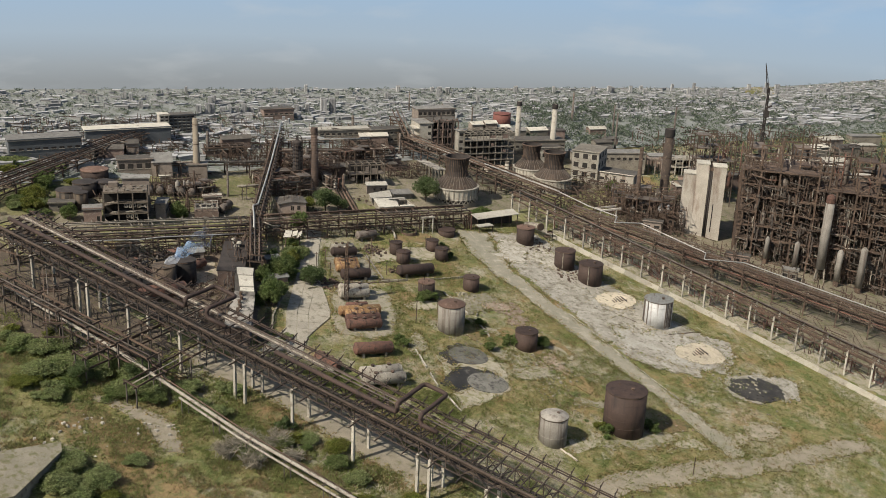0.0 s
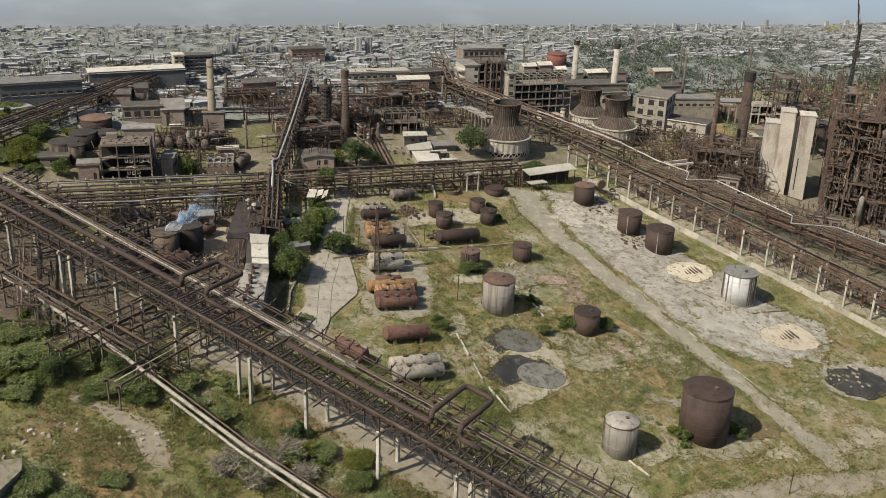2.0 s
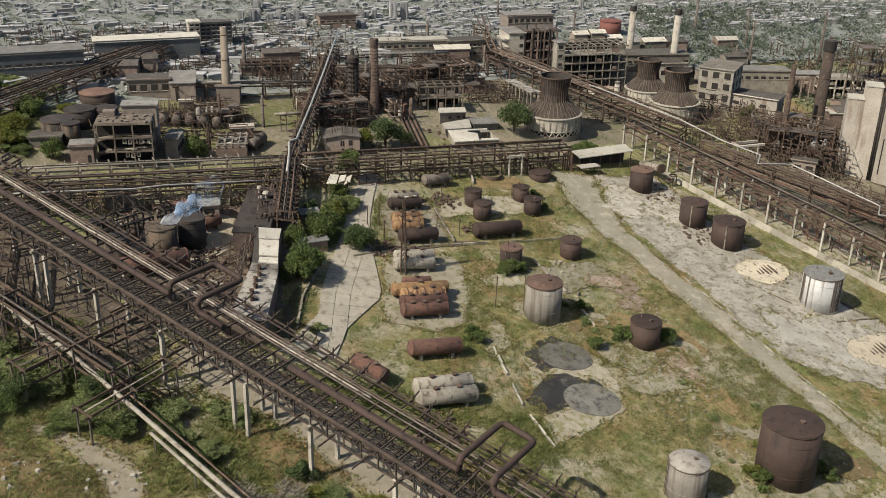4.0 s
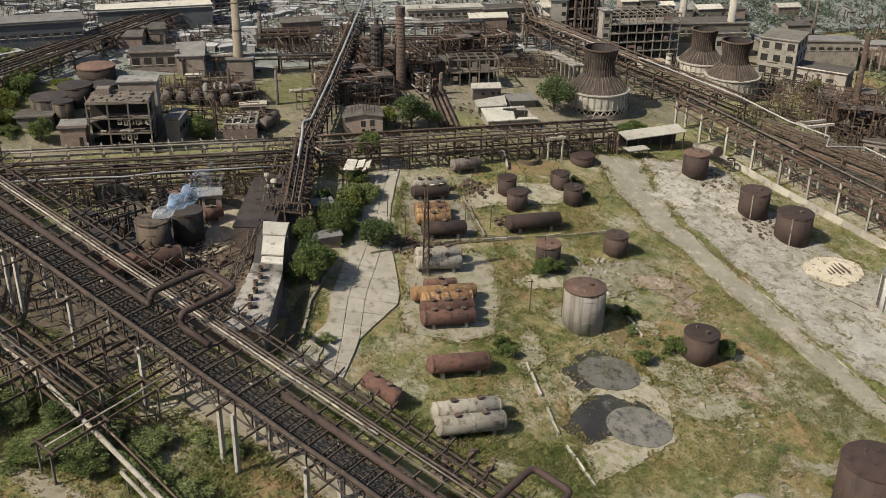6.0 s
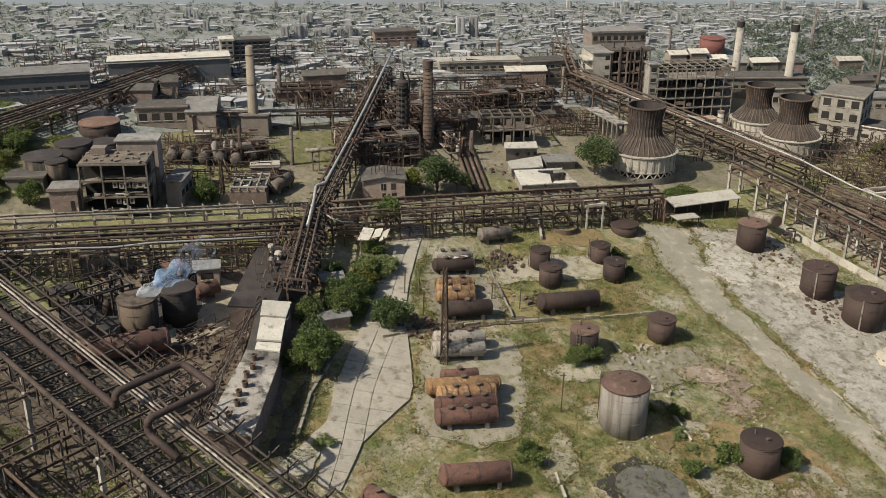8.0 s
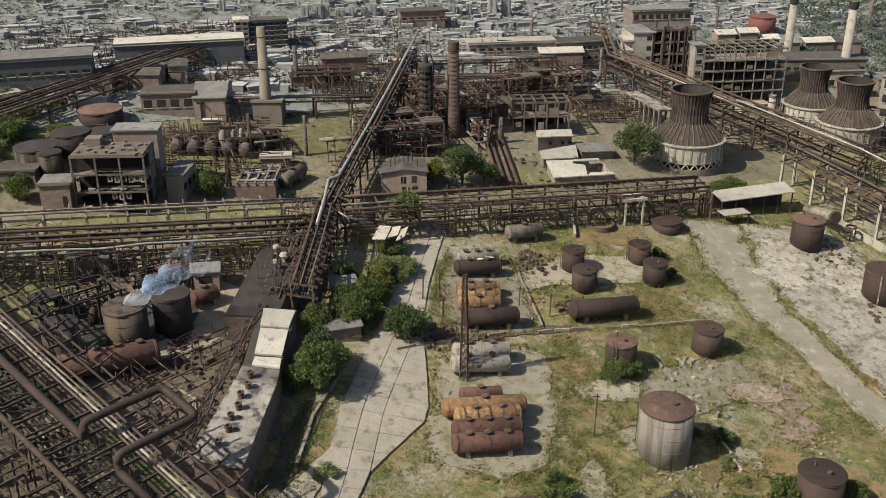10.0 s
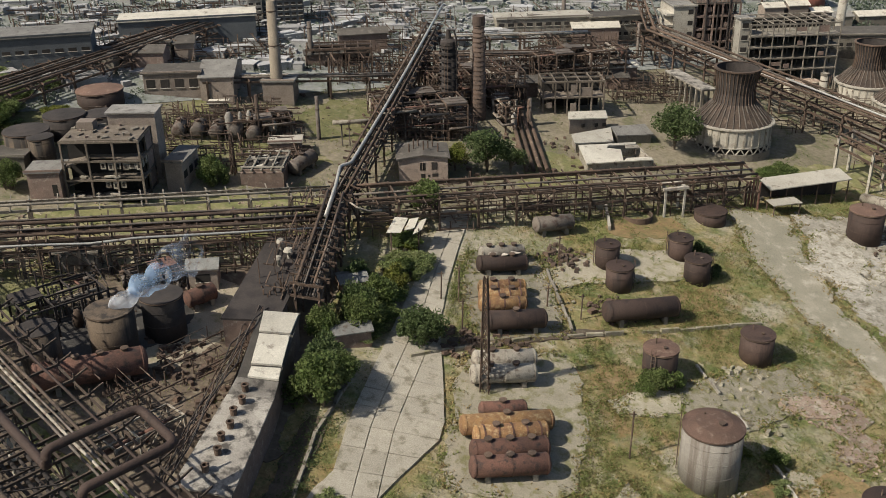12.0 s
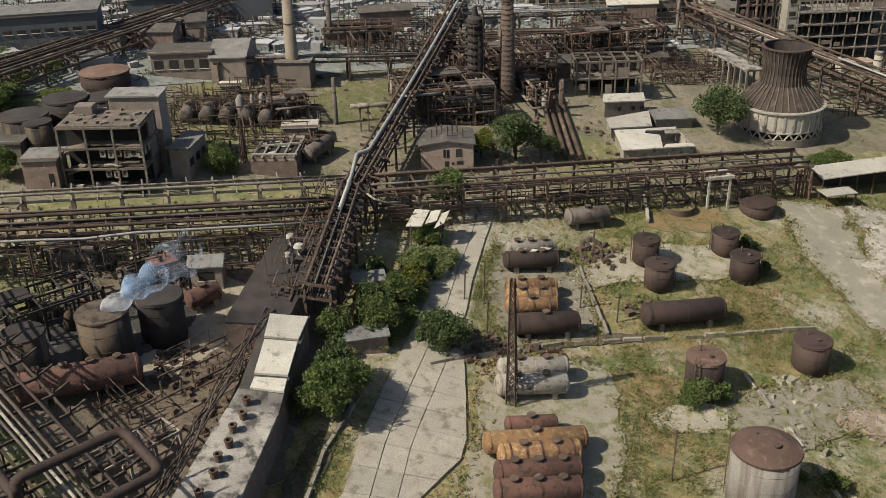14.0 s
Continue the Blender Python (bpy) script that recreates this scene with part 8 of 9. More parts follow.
def plant_meshes(kind, seed):
    rnd = random.Random(seed)
    stem, leaf = Shape(), Shape()
    if kind == "tree":
        stem.tube([(0, 0, -0.5), (0.05, 0, 0.6), (0.0, 0.1, 1.5)], [0.2, 0.16, 0.12], 7)
        for i in range(7):
            a = 2 * PI * i / 7 + rnd.uniform(-0.3, 0.3)
            e = (math.cos(a) * rnd.uniform(0.8, 1.5), math.sin(a) * rnd.uniform(0.8, 1.5), rnd.uniform(1.6, 3.2))
            stem.tube([(0, 0.1, rnd.uniform(0.8, 1.4)), (e[0] * 0.5, e[1] * 0.5, e[2] * 0.72), e], [0.1, 0.06, 0.03], 5)
            leaf_cloud(leaf, e, rnd.uniform(0.7, 1.05), 430, 0.125, rnd)
        leaf_cloud(leaf, (0, 0, 2.5), 1.2, 800, 0.125, rnd)
    else:
        for i in range(9):
            a = rnd.uniform(0, 2 * PI)
            q = rnd.uniform(0.2, 1.15)
            e = (math.cos(a) * q, math.sin(a) * q, rnd.uniform(0.4, 1.2) * (1.25 - q * 0.5))
            stem.tube([(e[0] * 0.1, e[1] * 0.1, -0.4), (e[0] * 0.6, e[1] * 0.6, e[2] * 0.6), e], [0.06, 0.04, 0.02], 4)
            if kind == "thicket":
                leaf_cloud(leaf, e, rnd.uniform(0.35, 0.66), 330, 0.08, rnd)
            else:
                leaf_cloud(leaf, e, rnd.uniform(0.35, 0.62), 170, 0.14, rnd)
        if kind == "thicket":
            for i in range(13):
                a = i * 2.4
                q = 0.95 * math.sqrt((i + 0.5) / 13)
                leaf_cloud(leaf, (math.cos(a) * q, math.sin(a) * q, 0.25 + 0.8 * math.sqrt(1.0 - 0.9 * q * q)), rnd.uniform(0.32, 0.46), 260, 0.075, rnd)
    return stem, leaf


PLANTS = {}


def plant(kind, m, x, y, size, rot, label, squash=1.0):
    key = (kind, m.name, int(rot) % 3)
    name = "tree" if kind == "tree" else "bush"
    if kind == "bush" and size > 1.45:
        kind = "thicket"
        key = (kind, m.name, int(rot) % 3)
    if key not in PLANTS:
        stem, leaf = plant_meshes(kind, len(PLANTS) + 40)
        PLANTS[key] = (stem.mesh("trunk", BARK), leaf.mesh("crown", m))
    t = thing(name, x, y, label, name)
    t.matrix_basis = pose(x * U, y * U, gz(x, y) * U, 0, 0, rot) @ Matrix.Diagonal((size, size, size * squash, 1))
    part("trunk" if kind == "tree" else "stem", PLANTS[key][0], BARK, t)
    part("crown" if kind == "tree" else "foliage", PLANTS[key][1], m, t)


ROADS = [list(zip(*(iter([v for p in W_ROAD_L + W_ROAD_R[::-1] for v in p]),) * 2))]
G_, D_, Y_, S_ = LEAF_GREEN, LEAF_DARK, LEAF_YELLOW, LEAF_SCRUB
ROADSIDE = (
    ("bush", G_, -30.3, 179.9, 2.5, "dense green thicket beside the slab road"),
    ("bush", D_, -31.0, 183.0, 2.0, "dark thicket beside the workshop"),
    ("tree", G_, -28.9, 182.6, 0.8, "green tree beside the slab road"),
    ("bush", D_, -24.3, 191.8, 2.0, "round dark bush growing at the road's edge"),
    ("bush", G_, -30.0, 191.5, 1.9, "green bush by the tin shed"),
    ("bush", D_, -31.4, 193.4, 1.7, "dark bush by the tin shed"),
    ("bush", G_, -29.8, 196.5, 1.6, "green bush along the slab road"),
    ("bush", Y_, -29.4, 199.8, 1.3, "yellow-green bush along the slab road"),
    ("bush", G_, -28.6, 202.4, 1.2, "green bush before the open hut"),
    ("bush", D_, -33.2, 199.0, 1.4, "dark bush under the pipe rack"),
    ("tree", G_, -29.8, 214.0, 1.1, "green tree behind the open hut"),
    ("bush", G_, -33.6, 189.0, 1.5, "green bush behind the workshop"),
    ("bush", G_, -56.0, 211.4, 1.6, "green bush by the small block"),
    ("bush", G_, -75.6, 199.6, 1.6, "green bush by the brick annex"))
WORKS_PLANTS = (
    ("bush", Y_, -83.6, 200.8, 2.0, "bright green bush by the far rack"),
    ("bush", Y_, -85.5, 206.0, 2.2, "bright green bush by the far rack"),
    ("bush", G_, -86.0, 213.0, 2.2, "green bush by the far rack"),
    ("tree", Y_, -29.6, 228.6, 1.05, "yellow-green tree beside the pump house"),
    ("tree", D_, -25.6, 230.4, 1.75, "full green tree beside the pump house"),
    ("tree", D_, -22.6, 231.6, 1.1, "dark tree beside the pump house"),
    ("tree", D_, -1.8, 250.4, 1.95, "dark green tree beside the cooling tower"),
    ("bush", G_, 13.5, 247.8, 2.0, "green bush under the rack end"),
    ("bush", G_, 11.0, 246.0, 1.6, "green bush under the rack end"),
    ("bush", G_, 54.0, 290.4, 2.2, "green bush before the white store"),
    ("bush", G_, -0.9, 194.6, 1.55, "bright green bush hiding the tank's foot"),
    ("bush", G_, 0.6, 195.2, 1.2, "bright green bush at the tank's foot"),
    ("bush", G_, 12.0, 178.6, 1.3, "green bush near the oily pads"),
    ("bush", G_, 16.6, 182.6, 1.4, "green bush beside the low brown tank"),
    ("bush", G_, 23.0, 184.2, 1.5, "green bush beside the low brown tank"))
YARD_PLANTS = (
    ("bush", G_, 32.6, 156.4, 1.4, "bright green bush at the big tank's foot"),
    ("bush", Y_, 31.4, 157.4, 1.1, "yellow-green bush at the big tank's foot"),
    ("bush", G_, 40.6, 160.6, 1.4, "green bush at the big tank's foot"),
    ("bush", G_, 10.6, 188.4, 1.1, "green bush near the grey tank"),
    ("bush", D_, 2.6, 222.6, 1.2, "dark bush beside the small tanks"),
    ("bush", D_, 4.6, 218.4, 0.9, "dark bush beside the small tanks"),
    ("bush", G_, -4.6, 173.6, 1.2, "green weeds by the kerb"),
    ("bush", G_, -5.4, 175.4, 1.0, "green weeds by the kerb"),
    ("tree", D_, -54.6, 143.0, 1.0, "dark bushy tree in the scrub"),
    ("bush", S_, -57.6, 146.5, 2.6, "large dark bush in the scrub"),
    ("bush", S_, -52.0, 149.4, 2.2, "green bush in the scrub"),
    ("tree", D_, -46.6, 145.8, 1.05, "dark bushy tree beside the trestle"),
    ("bush", S_, -44.0, 144.6, 2.3, "dark bush beside the trestle"),
    ("bush", S_, -48.6, 148.8, 2.2, "green bush beside the trestle"),
    ("bush", S_, -38.4, 146.6, 2.0, "green bush below the pipe bridge"))
SCRUB_PLANTS = (
    ("bush", S_, -31.0, 148.0, 1.5, "green bush below the pipe bridge"),
    ("bush", S_, -36.0, 142.0, 1.8, "green bush beside the lagged pipe"),
    ("bush", S_, -33.4, 139.6, 1.6, "green bush beside the lagged pipe"),
    ("bush", S_, -18.0, 138.6, 1.5, "green bush in dry grass"),
    ("bush", D_, -22.0, 141.0, 1.4, "dark bush in dry grass"),
    ("bush", S_, -9.6, 131.0, 1.8, "green bush in dry grass"),
    ("bush", S_, -44.8, 120.6, 2.2, "green bush beside the concrete ruin"),
    ("bush", S_, -49.0, 118.0, 2.4, "dark bush beside the concrete ruin"),
    ("bush", S_, -41.0, 126.0, 1.6, "green bush in dry grass"),
    ("bush", S_, -62.0, 150.0, 2.4, "green bush in the scrub"),
    ("bush", S_, -61.0, 143.4, 2.6, "dark bush in the scrub"),
    ("bush", S_, -25.8, 168.6, 1.0, "weeds by the slab road"))
for i, (kind, m, x, y, size, lab) in enumerate(ROADSIDE + WORKS_PLANTS + YARD_PLANTS + SCRUB_PLANTS):
    plant(kind, m, x, y, size, i * 47 % 360, lab, 1.5 if i < len(ROADSIDE) else 0.55 if m is S_ else 1.0)


rs = random.Random(19)
SCRUB = ((-52, 146, 9, 4.5, 22), (-58, 142, 6, 5, 12), (-38, 145, 5, 4, 10), (-47, 119, 6, 4, 9), (-20, 136, 8, 3, 9), (-31, 192, 1.8, 7, 10), (-29.4, 204, 1.2, 5, 6), (-66, 152, 5, 4, 8), (-84, 208, 4, 12, 14), (-5, 128, 8, 4, 7), (-92, 222, 6, 8, 14), (14, 186, 7, 7, 7), (30, 166, 10, 10, 8))
for cx, cy, rx, ry, n in SCRUB:
    for _ in range(n):
        x, y = cx + rs.uniform(-rx, rx), cy + rs.uniform(-ry, ry)
        if any(inside(x, y, p) for p in ROADS):
            continue
        near = cx > 0
        plant("bush", rs.choice((S_, S_, S_, G_, Y_)), x, y, rs.uniform(0.4, 0.8) if near else rs.uniform(1.0, 2.2), rs.randrange(360), "small green weed clump in the yard" if near else "green bush in overgrown scrub", rs.uniform(0.4, 0.65))


def dry_shrub(x, y, r, seed):
    rnd = random.Random(seed)
    t = thing("dry_shrub", x, y, "bare grey leafless shrub beside the lagged pipe", "shrub")
    s = Shape()
    for _ in range(90):
        a, q = rnd.uniform(0, 2 * PI), rnd.uniform(0.15, 1) * r
        e = Vector((math.cos(a) * q, math.sin(a) * q, rnd.uniform(0.35, 0.95) * r * 0.8))
        o = Vector((rnd.uniform(-0.5, 0.5) * r, rnd.uniform(-0.5, 0.5) * r, -0.2))
        m = o.lerp(e, 0.55) + Vector((rnd.uniform(-0.2, 0.2), rnd.uniform(-0.2, 0.2), 0.25))
        s.tube([o, m, e], [0.065, 0.045, 0.026], 3, caps=False)
        for _ in range(4):
            k = rnd.uniform(0.2, 1.0)
            p = m.lerp(e, k)
            s.tube([p, p + Vector((rnd.uniform(-0.7, 0.7), rnd.uniform(-0.7, 0.7), rnd.uniform(-0.1, 0.6)))], [0.034, 0.022], 3, caps=False)
    part("twig_mass", s, TWIG, t)


for i, (x, y, r) in enumerate(((-27.5, 134.6, 3.0), (-24.6, 133.6, 2.8), (-22.6, 136.6, 2.4), (-29.6, 131.6, 2.6), (-25.0, 130.6, 2.8), (-19.6, 133.2, 2.2))):
    dry_shrub(x, y, r, i)



def smoke():
    """Three lengths of one plume, each thinner than the last, drifting from the tank's top."""
    t = thing("smoke", -50.6, 179.2, "thin bluish smoke drifting from the sooty tank", "smoke", z=gz(-50.6, 179.2) + 4.5)
    lengths = ((0.0, 0.3, smoke_material("fresh smoke", 0.34, 0.62, 0.46, (0.86, 0.90, 0.96))),
               (0.2, 0.62, smoke_material("thin smoke", 0.34, 0.62, 0.42, (0.52, 0.72, 0.98))),
               (0.54, 1.0, smoke_material("faint smoke", 0.40, 0.70, 0.24, (0.60, 0.72, 0.92))))
    for k0, k1, m in lengths:
        s = Shape()
        n, rows = 18, 14
        for a in range(rows):
            u = a / (rows - 1)
            k = k0 + (k1 - k0) * u
            c = Vector((0.3 + 8.0 * k ** 0.9, 2.6 * k, 0.1 + 6.0 * k))
            r = (0.7 + 1.2 * k) * math.sin(PI * min(max(0.06 + 0.88 * u, 0.0), 1.0)) ** 0.5
            for b in range(n):
                ph = 2 * PI * b / n
                d = Vector((math.sin(ph) * 0.7, math.cos(ph), -math.sin(ph) * 0.7))
                w = 1 + 0.75 * noise.noise(Vector((k * 7.0, math.cos(ph) * 1.2, math.sin(ph) * 1.2)))
                s.v.append(tuple(c + d * r * w))
        s.f = [(a * n + b, a * n + (b + 1) % n, (a + 1) * n + (b + 1) % n, (a + 1) * n + b) for a in range(rows - 1) for b in range(n)]
        part("wisp", s, m, t, smooth=True)


smoke()
KEEP_OFF = [[(-52.0, 141.5), (-46.0, 140.0), (-40.5, 138.6), (-36.5, 134.5), (-35.0, 130.0), (-38.0, 129.5), (-40.5, 133.5), (-45.5, 137.0), (-51.5, 138.8)], [(-43.0, 157.5), (-40.0, 160.0), (-30.0, 158.5), (-20.0, 152.5), (-8.0, 146.0), (6.0, 137.0), (3.0, 132.0), (-6.3, 135.5), (-13.5, 140.6), (-22.0, 146.0), (-30.0, 150.5), (-36.0, 151.6)],
            [(-29.0, 219.0), (-25.0, 219.0), (-23.8, 203.0), (-22.6, 195.0), (-20.4, 187.0), (-18.5, 180.0), (-21.8, 171.0), (-22.2, 163.0), (-25.0, 163.0), (-26.5, 170.0), (-27.6, 179.0), (-27.8, 203.0)],
            [(7.0, 236.0), (15.6, 214.0), (30.8, 193.6), (44.0, 173.6), (48, 175), (43.0, 186.0), (56.0, 185.0), (66.0, 197.0), (57.0, 204.0), (40.5, 222.0), (27.0, 241.0)],
            [(2.0, 172.6), (11.8, 176.8), (15.4, 171.5), (15.6, 164.8), (6.6, 155.8)], [(-57.5, 173), (-43, 179), (-42, 190), (-56, 188)], [(-36.6, 163), (-31.6, 163), (-35, 200), (-43, 198)],
            [(-19.5, 187.6), (-19.2, 191.6), (-11.8, 196.0), (-8.4, 194.5), (-6.6, 185.0), (-6.3, 177.5), (-10.0, 174.6), (-17.0, 174.0), (-18.6, 180.0)],
            [(-22.8, 204.0), (-22.8, 210.4), (-16.6, 213.4), (-13.6, 209.2), (-11.0, 199.4), (-18.0, 194.8), (-20.8, 198.0)],
            [(-15.4, 209.6), (-9.6, 218.0), (1.6, 222.4), (4.6, 218.6), (-0.5, 214.8), (-9.0, 210.4), (-12.5, 207.8)]]


def weeds(name, material, count, seed, lo, label, area=(-30, 92, 140, 240), size=(0.25, 0.75)):
    """Leafy clumps of weeds too many to count."""
    rnd = random.Random(seed)
    s = Shape()
    made = 0
    while made < count:
        x, y = rnd.uniform(*area[:2]), rnd.uniform(*area[2:])
        f = noise.noise((x * 0.13, y * 0.13, seed * 1.3)) * 0.8 + noise.noise((x * 0.45, y * 0.45, seed + 5.0)) * 0.4
        if any(inside(x, y, p) for p in KEEP_OFF):
            if rnd.random() < 0.993:
                continue
        elif f < lo and rnd.random() < 0.97:
            continue
        made += 1
        r = rnd.uniform(*size)
        leaf_cloud(s, (x, y, gz(x, y) + r * 0.15), r, 30, r * 0.14, rnd, 0.5)
    solid(name, s, material, label, "weeds", "stuff")


def grass(name, material, count, hmin, hmax, seed, lo, hi, label, area=(-92, 96, 116, 246)):
    rnd = random.Random(seed)
    s = Shape()
    made = 0
    while made < count:
        x, y = rnd.uniform(*area[:2]), rnd.uniform(*area[2:])
        f = noise.noise((x * 0.11, y * 0.11, seed)) * 0.7 + noise.noise((x * 0.4, y * 0.4, seed + 5.0)) * 0.4
        if any(inside(x, y, p) for p in KEEP_OFF):
            if rnd.random() < 0.995:
                continue
        elif not lo < f < hi and rnd.random() < 0.95:
            continue
        made += 1
        z, h = gz(x, y) - 0.1, rnd.uniform(hmin, hmax)
        for _ in range(6):
            a = rnd.uniform(0, 2 * PI)
            w = h * rnd.uniform(0.12, 0.26)
            c, q = math.cos(a), math.sin(a)
            ox, oy = rnd.uniform(-0.4, 0.4), rnd.uniform(-0.4, 0.4)
            s.add([(x + ox - c * w * 0.5, y + oy - q * w * 0.5, z), (x + ox + c * w * 0.5, y + oy + q * w * 0.5, z), (x + ox + h * rnd.uniform(-0.9, 0.9), y + oy + h * rnd.uniform(-0.9, 0.9), z + h * rnd.uniform(0.4, 0.8))], [(0, 1, 2)])
    solid(name, s, material, label, "grass", "stuff")


grass("dry_grass", GRASS_DRY, 50000, 0.16, 0.42, 2.0, -0.06, 2.0, "tufts of dry yellow grass over the yard")
grass("green_weeds", GRASS_GREEN, 56000, 0.18, 0.55, 9.0, 0.0, 2.0, "patches of green weeds over the yard")
grass("tall_weeds", GRASS_GREEN, 15000, 0.3, 0.9, 4.0, 0.02, 2.0, "tall green weeds in the near scrub", (-74, 8, 112, 160))
grass("brown_weeds", DRY_PATCH, 9000, 0.3, 0.8, 6.0, 0.05, 2.0, "tall brown dried weeds in the near scrub", (-74, 8, 112, 150))
grass("works_grass", GRASS_GREEN, 16000, 0.2, 0.5, 12.0, 0.0, 2.0, "weeds between the works buildings", (-92, 40, 205, 290))
weeds("weed_clumps", GRASS_GREEN, 3600, 31, 0.06, "green leafy weed clumps over the yard")
weeds("yellow_weeds", LEAF_YELLOW, 600, 33, 0.2, "yellow-green weed clumps over the yard")
weeds("rust_weeds", DRY_PATCH, 1500, 35, 0.15, "rust-brown dried weed clumps over the yard")
weeds("weed_band", GRASS_GREEN, 420, 41, -0.25, "long strip of green weeds beside the cylinder beds", (-8.5, -3.5, 160, 200), (0.3, 0.8))
weeds("weed_band", GRASS_GREEN, 300, 43, -0.25, "long strip of green weeds across the yard", (-8, 14, 203, 211), (0.3, 0.7))
weeds("weed_band", GRASS_GREEN, 300, 45, -0.2, "green weeds round the oily pads", (0, 28, 158, 182), (0.3, 0.8))
weeds("weed_band", GRASS_GREEN, 260, 47, -0.2, "green weeds below the pipe bridge", (-22, 4, 152, 166), (0.3, 0.8))
weeds("weed_band", DRY_PATCH, 420, 49, -0.1, "rust-brown dried weeds along the road", (20, 46, 160, 200), (0.3, 0.8))
weeds("ditch_weeds", LEAF_DARK, 160, 51, -0.4, "dark weeds in the ditch beside the workshop", (-31, -28, 164, 178), (0.3, 0.9))
weeds("weed_band", GRASS_GREEN, 300, 59, -0.4, "green weeds along the service road", (30, 44, 169, 188), (0.3, 0.9))
weeds("yard_weeds", GRASS_GREEN, 1700, 53, 0.0, "green weeds over the near yard", (-4, 66, 140, 184), (0.3, 0.85))
weeds("weed_band", GRASS_GREEN, 90, 55, -0.5, "bright weeds beside the cylinder row", (-24.0, -22.6, 198, 211), (0.3, 0.8))
weeds("road_weeds", GRASS_GREEN, 110, 57, -0.3, "weeds growing in the joints of the slab road", (-29.0, -22.0, 164, 215), (0.12, 0.3))
weeds("scrub_weeds", GRASS_GREEN, 1500, 37, 0.05, "green leafy weeds in the near scrub", (-74, 20, 112, 160), (0.3, 0.9))
weeds("works_weeds", LEAF_GREEN, 1000, 39, 0.1, "dark weed clumps between the works buildings", (-92, 90, 205, 300), (0.3, 0.9))


def border_growth(name, material, share, seed, reach, label):
    """Low growth that creeps over the borders of slabs, pads and tracks."""
    rnd = random.Random(seed)
    s = Shape()
    for bx, by in BORDERS:
        if noise.noise((bx * 0.3, by * 0.3, seed * 1.0)) < -0.15:
            continue
        for _ in range(share):
            x, y = bx + rnd.gauss(0, reach), by + rnd.gauss(0, reach)
            h = rnd.uniform(0.12, 0.36)
            z = gz(x, y) + 0.06
            for _ in range(4):
                a, w = rnd.uniform(0, 2 * PI), h * rnd.uniform(0.25, 0.5)
                c, q = math.cos(a) * w, math.sin(a) * w
                ox, oy = rnd.uniform(-0.3, 0.3), rnd.uniform(-0.3, 0.3)
                s.add([(x + ox - c, y + oy - q, z), (x + ox + c, y + oy + q, z), (x + ox + h * rnd.uniform(-0.9, 0.9), y + oy + h * rnd.uniform(-0.9, 0.9), z + h * rnd.uniform(0.3, 0.8))], [(0, 1, 2)])
    solid(name, s, material, label, "grass", "stuff")


border_growth("border_weeds", GRASS_GREEN, 3, 61, 0.45, "green weeds creeping over the borders of the slabs")
border_growth("border_grass", GRASS_DRY, 4, 63, 0.6, "dry grass creeping over the borders of the slabs")
border_growth("border_rust_weeds", DRY_PATCH, 1, 65, 0.6, "brown dried weeds on the borders of the slabs")


def rubble(name, material, spots, count, smin, smax, seed, label):
    rnd = random.Random(seed)
    s = Shape()
    for _ in range(count):
        cx, cy, r = rnd.choice(spots)
        a, q = rnd.uniform(0, 2 * PI), r * math.sqrt(rnd.random())
        x, y, k = cx + q * math.cos(a), cy + q * math.sin(a), rnd.uniform(smin, smax)
        s.box((x, y, gz(x, y) + k * 0.2), (k, k * rnd.uniform(0.4, 0.9), k * rnd.uniform(0.3, 0.6)), rnd.uniform(0, 180), rnd.uniform(0.5, 0.95))
    solid(name, s, material, label, "rubble", "stuff")


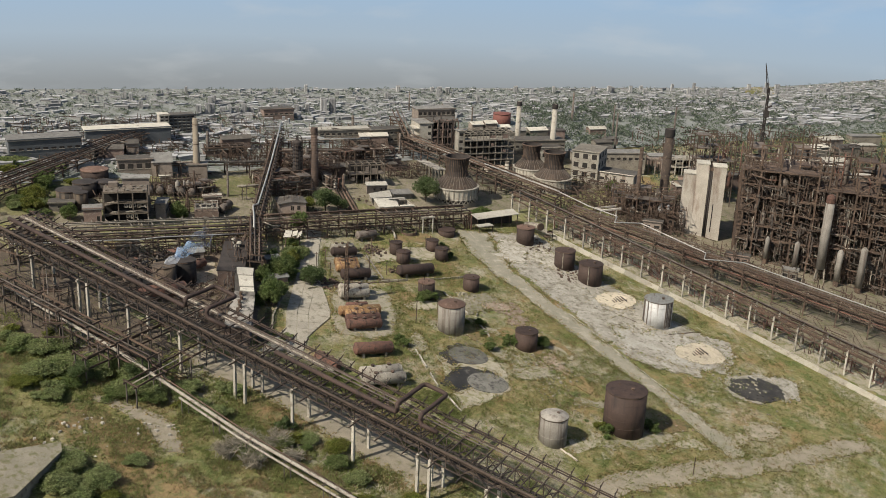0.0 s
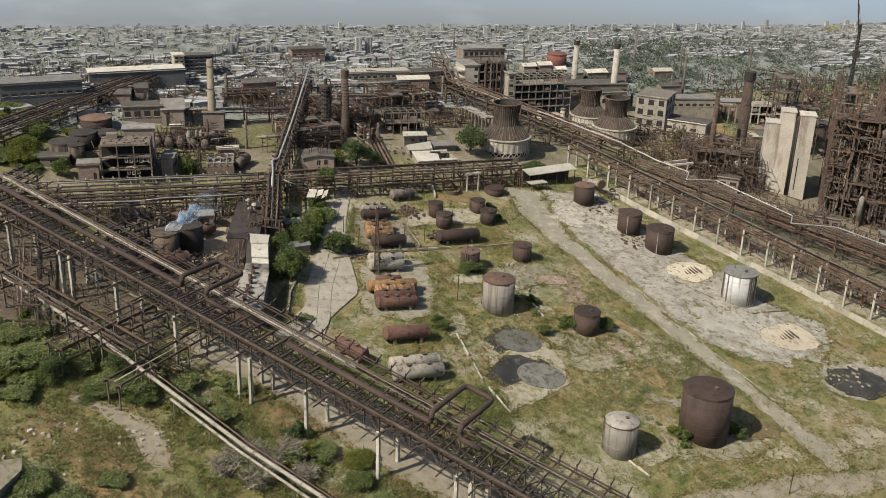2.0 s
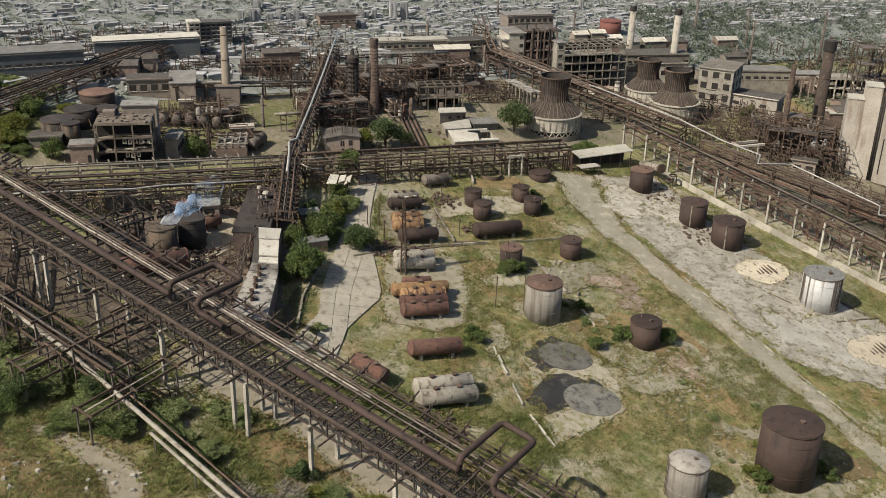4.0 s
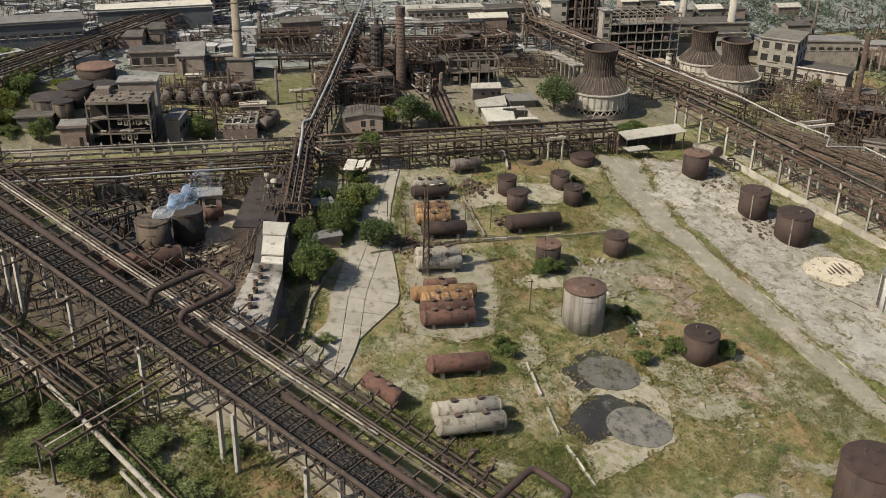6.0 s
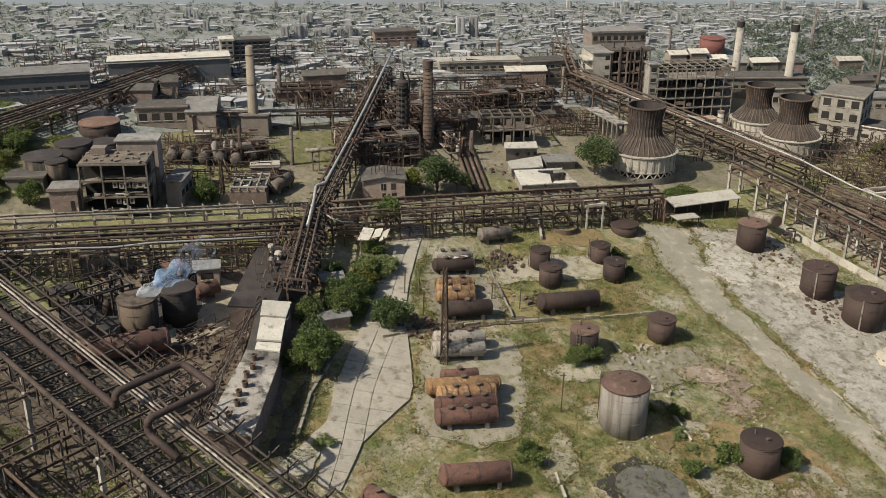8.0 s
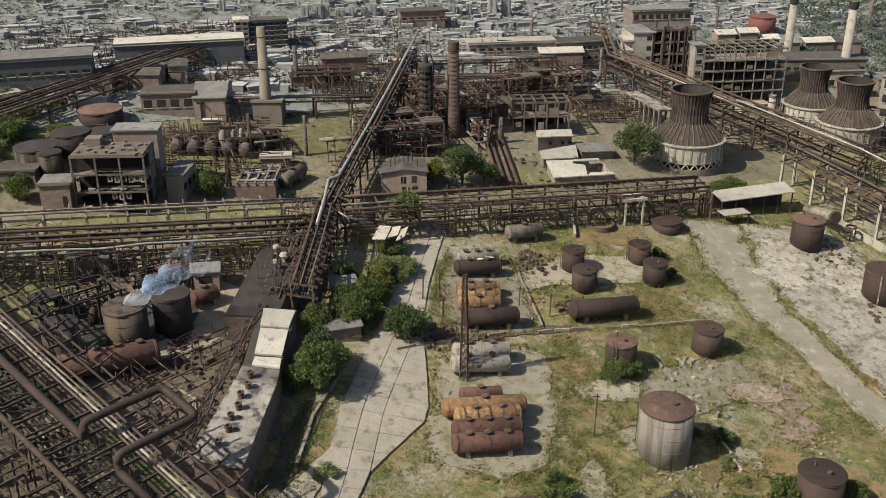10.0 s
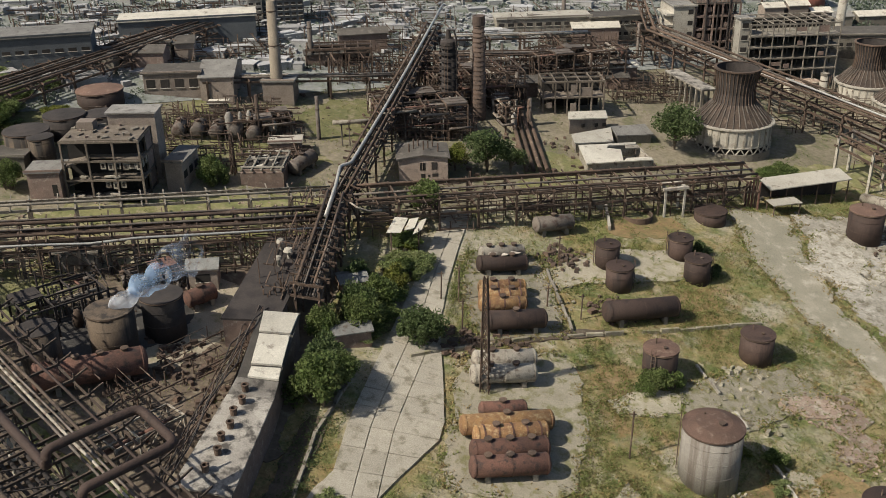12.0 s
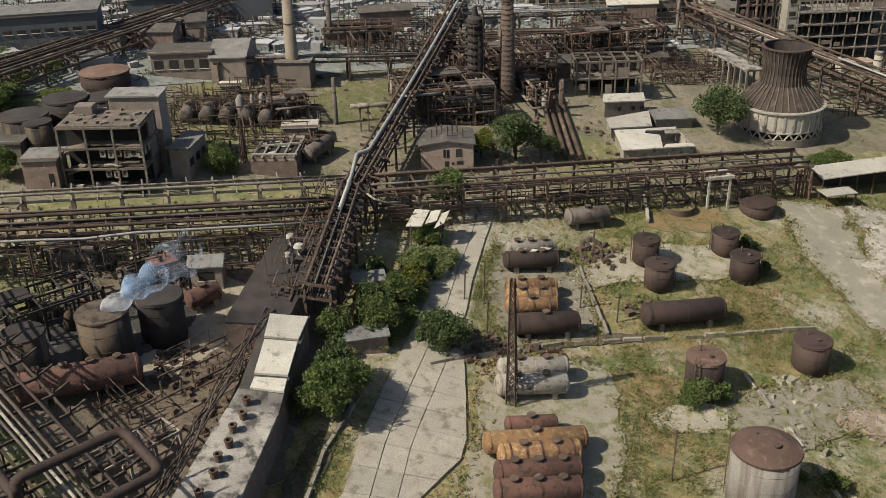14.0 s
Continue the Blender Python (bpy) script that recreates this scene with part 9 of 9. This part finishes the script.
rubble("concrete_rubble", BED, [(21, 173.5, 3.6), (12.5, 197.5, 2.2), (33, 213, 5), (30, 232, 6), (60, 175, 10), (-14, 206, 4), (8, 180, 4), (25, 166, 5), (52, 190, 7), (42, 205, 8)], 800, 0.1, 0.42, 3, "pale lumps of broken concrete on the ground")
rubble("brick_rubble", RUBBLE, [(14.8, 198, 3), (20.5, 192, 4), (22.8, 177.6, 2.4), (46, 170, 8), (-50, 190, 3), (-62, 190, 5), (-48, 210, 5), (-66, 196, 6)], 500, 0.12, 0.45, 4, "brick rubble scattered on the ground")
rubble("scrap", RUST_DARK, [(-21, 193.5, 2.5), (-16, 194.2, 3), (-13, 214, 3), (-44, 180, 3), (-52, 184, 5), (-40, 176, 3), (26, 236, 4), (34, 222, 4), (-8, 154, 4), (-6, 206, 3), (-48, 176, 3), (-30, 228, 6), (-20, 240, 8), (-50, 240, 14)], 700, 0.2, 0.9, 5, "rusty scrap lying about the yard")
rubble("flat_debris", BED, [(30, 228, 7), (40, 213, 7), (46, 204, 6), (26, 236, 5), (54, 196, 7), (24, 176, 6), (9, 197, 5), (64, 186, 6)], 340, 0.3, 0.8, 6, "broken concrete slabs and planks lying on the apron")
rubble("dark_debris", SOOT_SHADE, [(30, 230, 7), (40, 214, 7), (26, 238, 5), (36, 222, 5), (48, 208, 6), (68, 185, 6)], 130, 0.12, 0.5, 7, "black scrap and slag lying on the apron")
rubble("roof_rubble", CONCRETE_PALE, [(-54.0, 130.0, 3.5), (-50.0, 133.0, 2.5), (-40, 134, 3), (-45, 128, 4)], 45, 0.2, 0.7, 8, "broken pale concrete lumps in the near scrub")
# concrete remains at the near corner
flat_shed([(-52.6, 112.6), (-50.4, 122.8), (-51.1, 124.6), (-61.0, 118.0), (-60.0, 107.0)], 2.0, CONCRETE, [([(-52.5, 112.4), (-50.2, 122.9), (-51.0, 124.9), (-61.2, 118.2), (-60.2, 106.8)], BED)], "flat pale concrete ruin in the near scrub", name="concrete_ruin")
low_wall([(-51.2, 124.5), (-60.8, 118.0)], 2.7, 0.5, CONCRETE_PALE, "broken parapet of the concrete ruin", "parapet_wall")
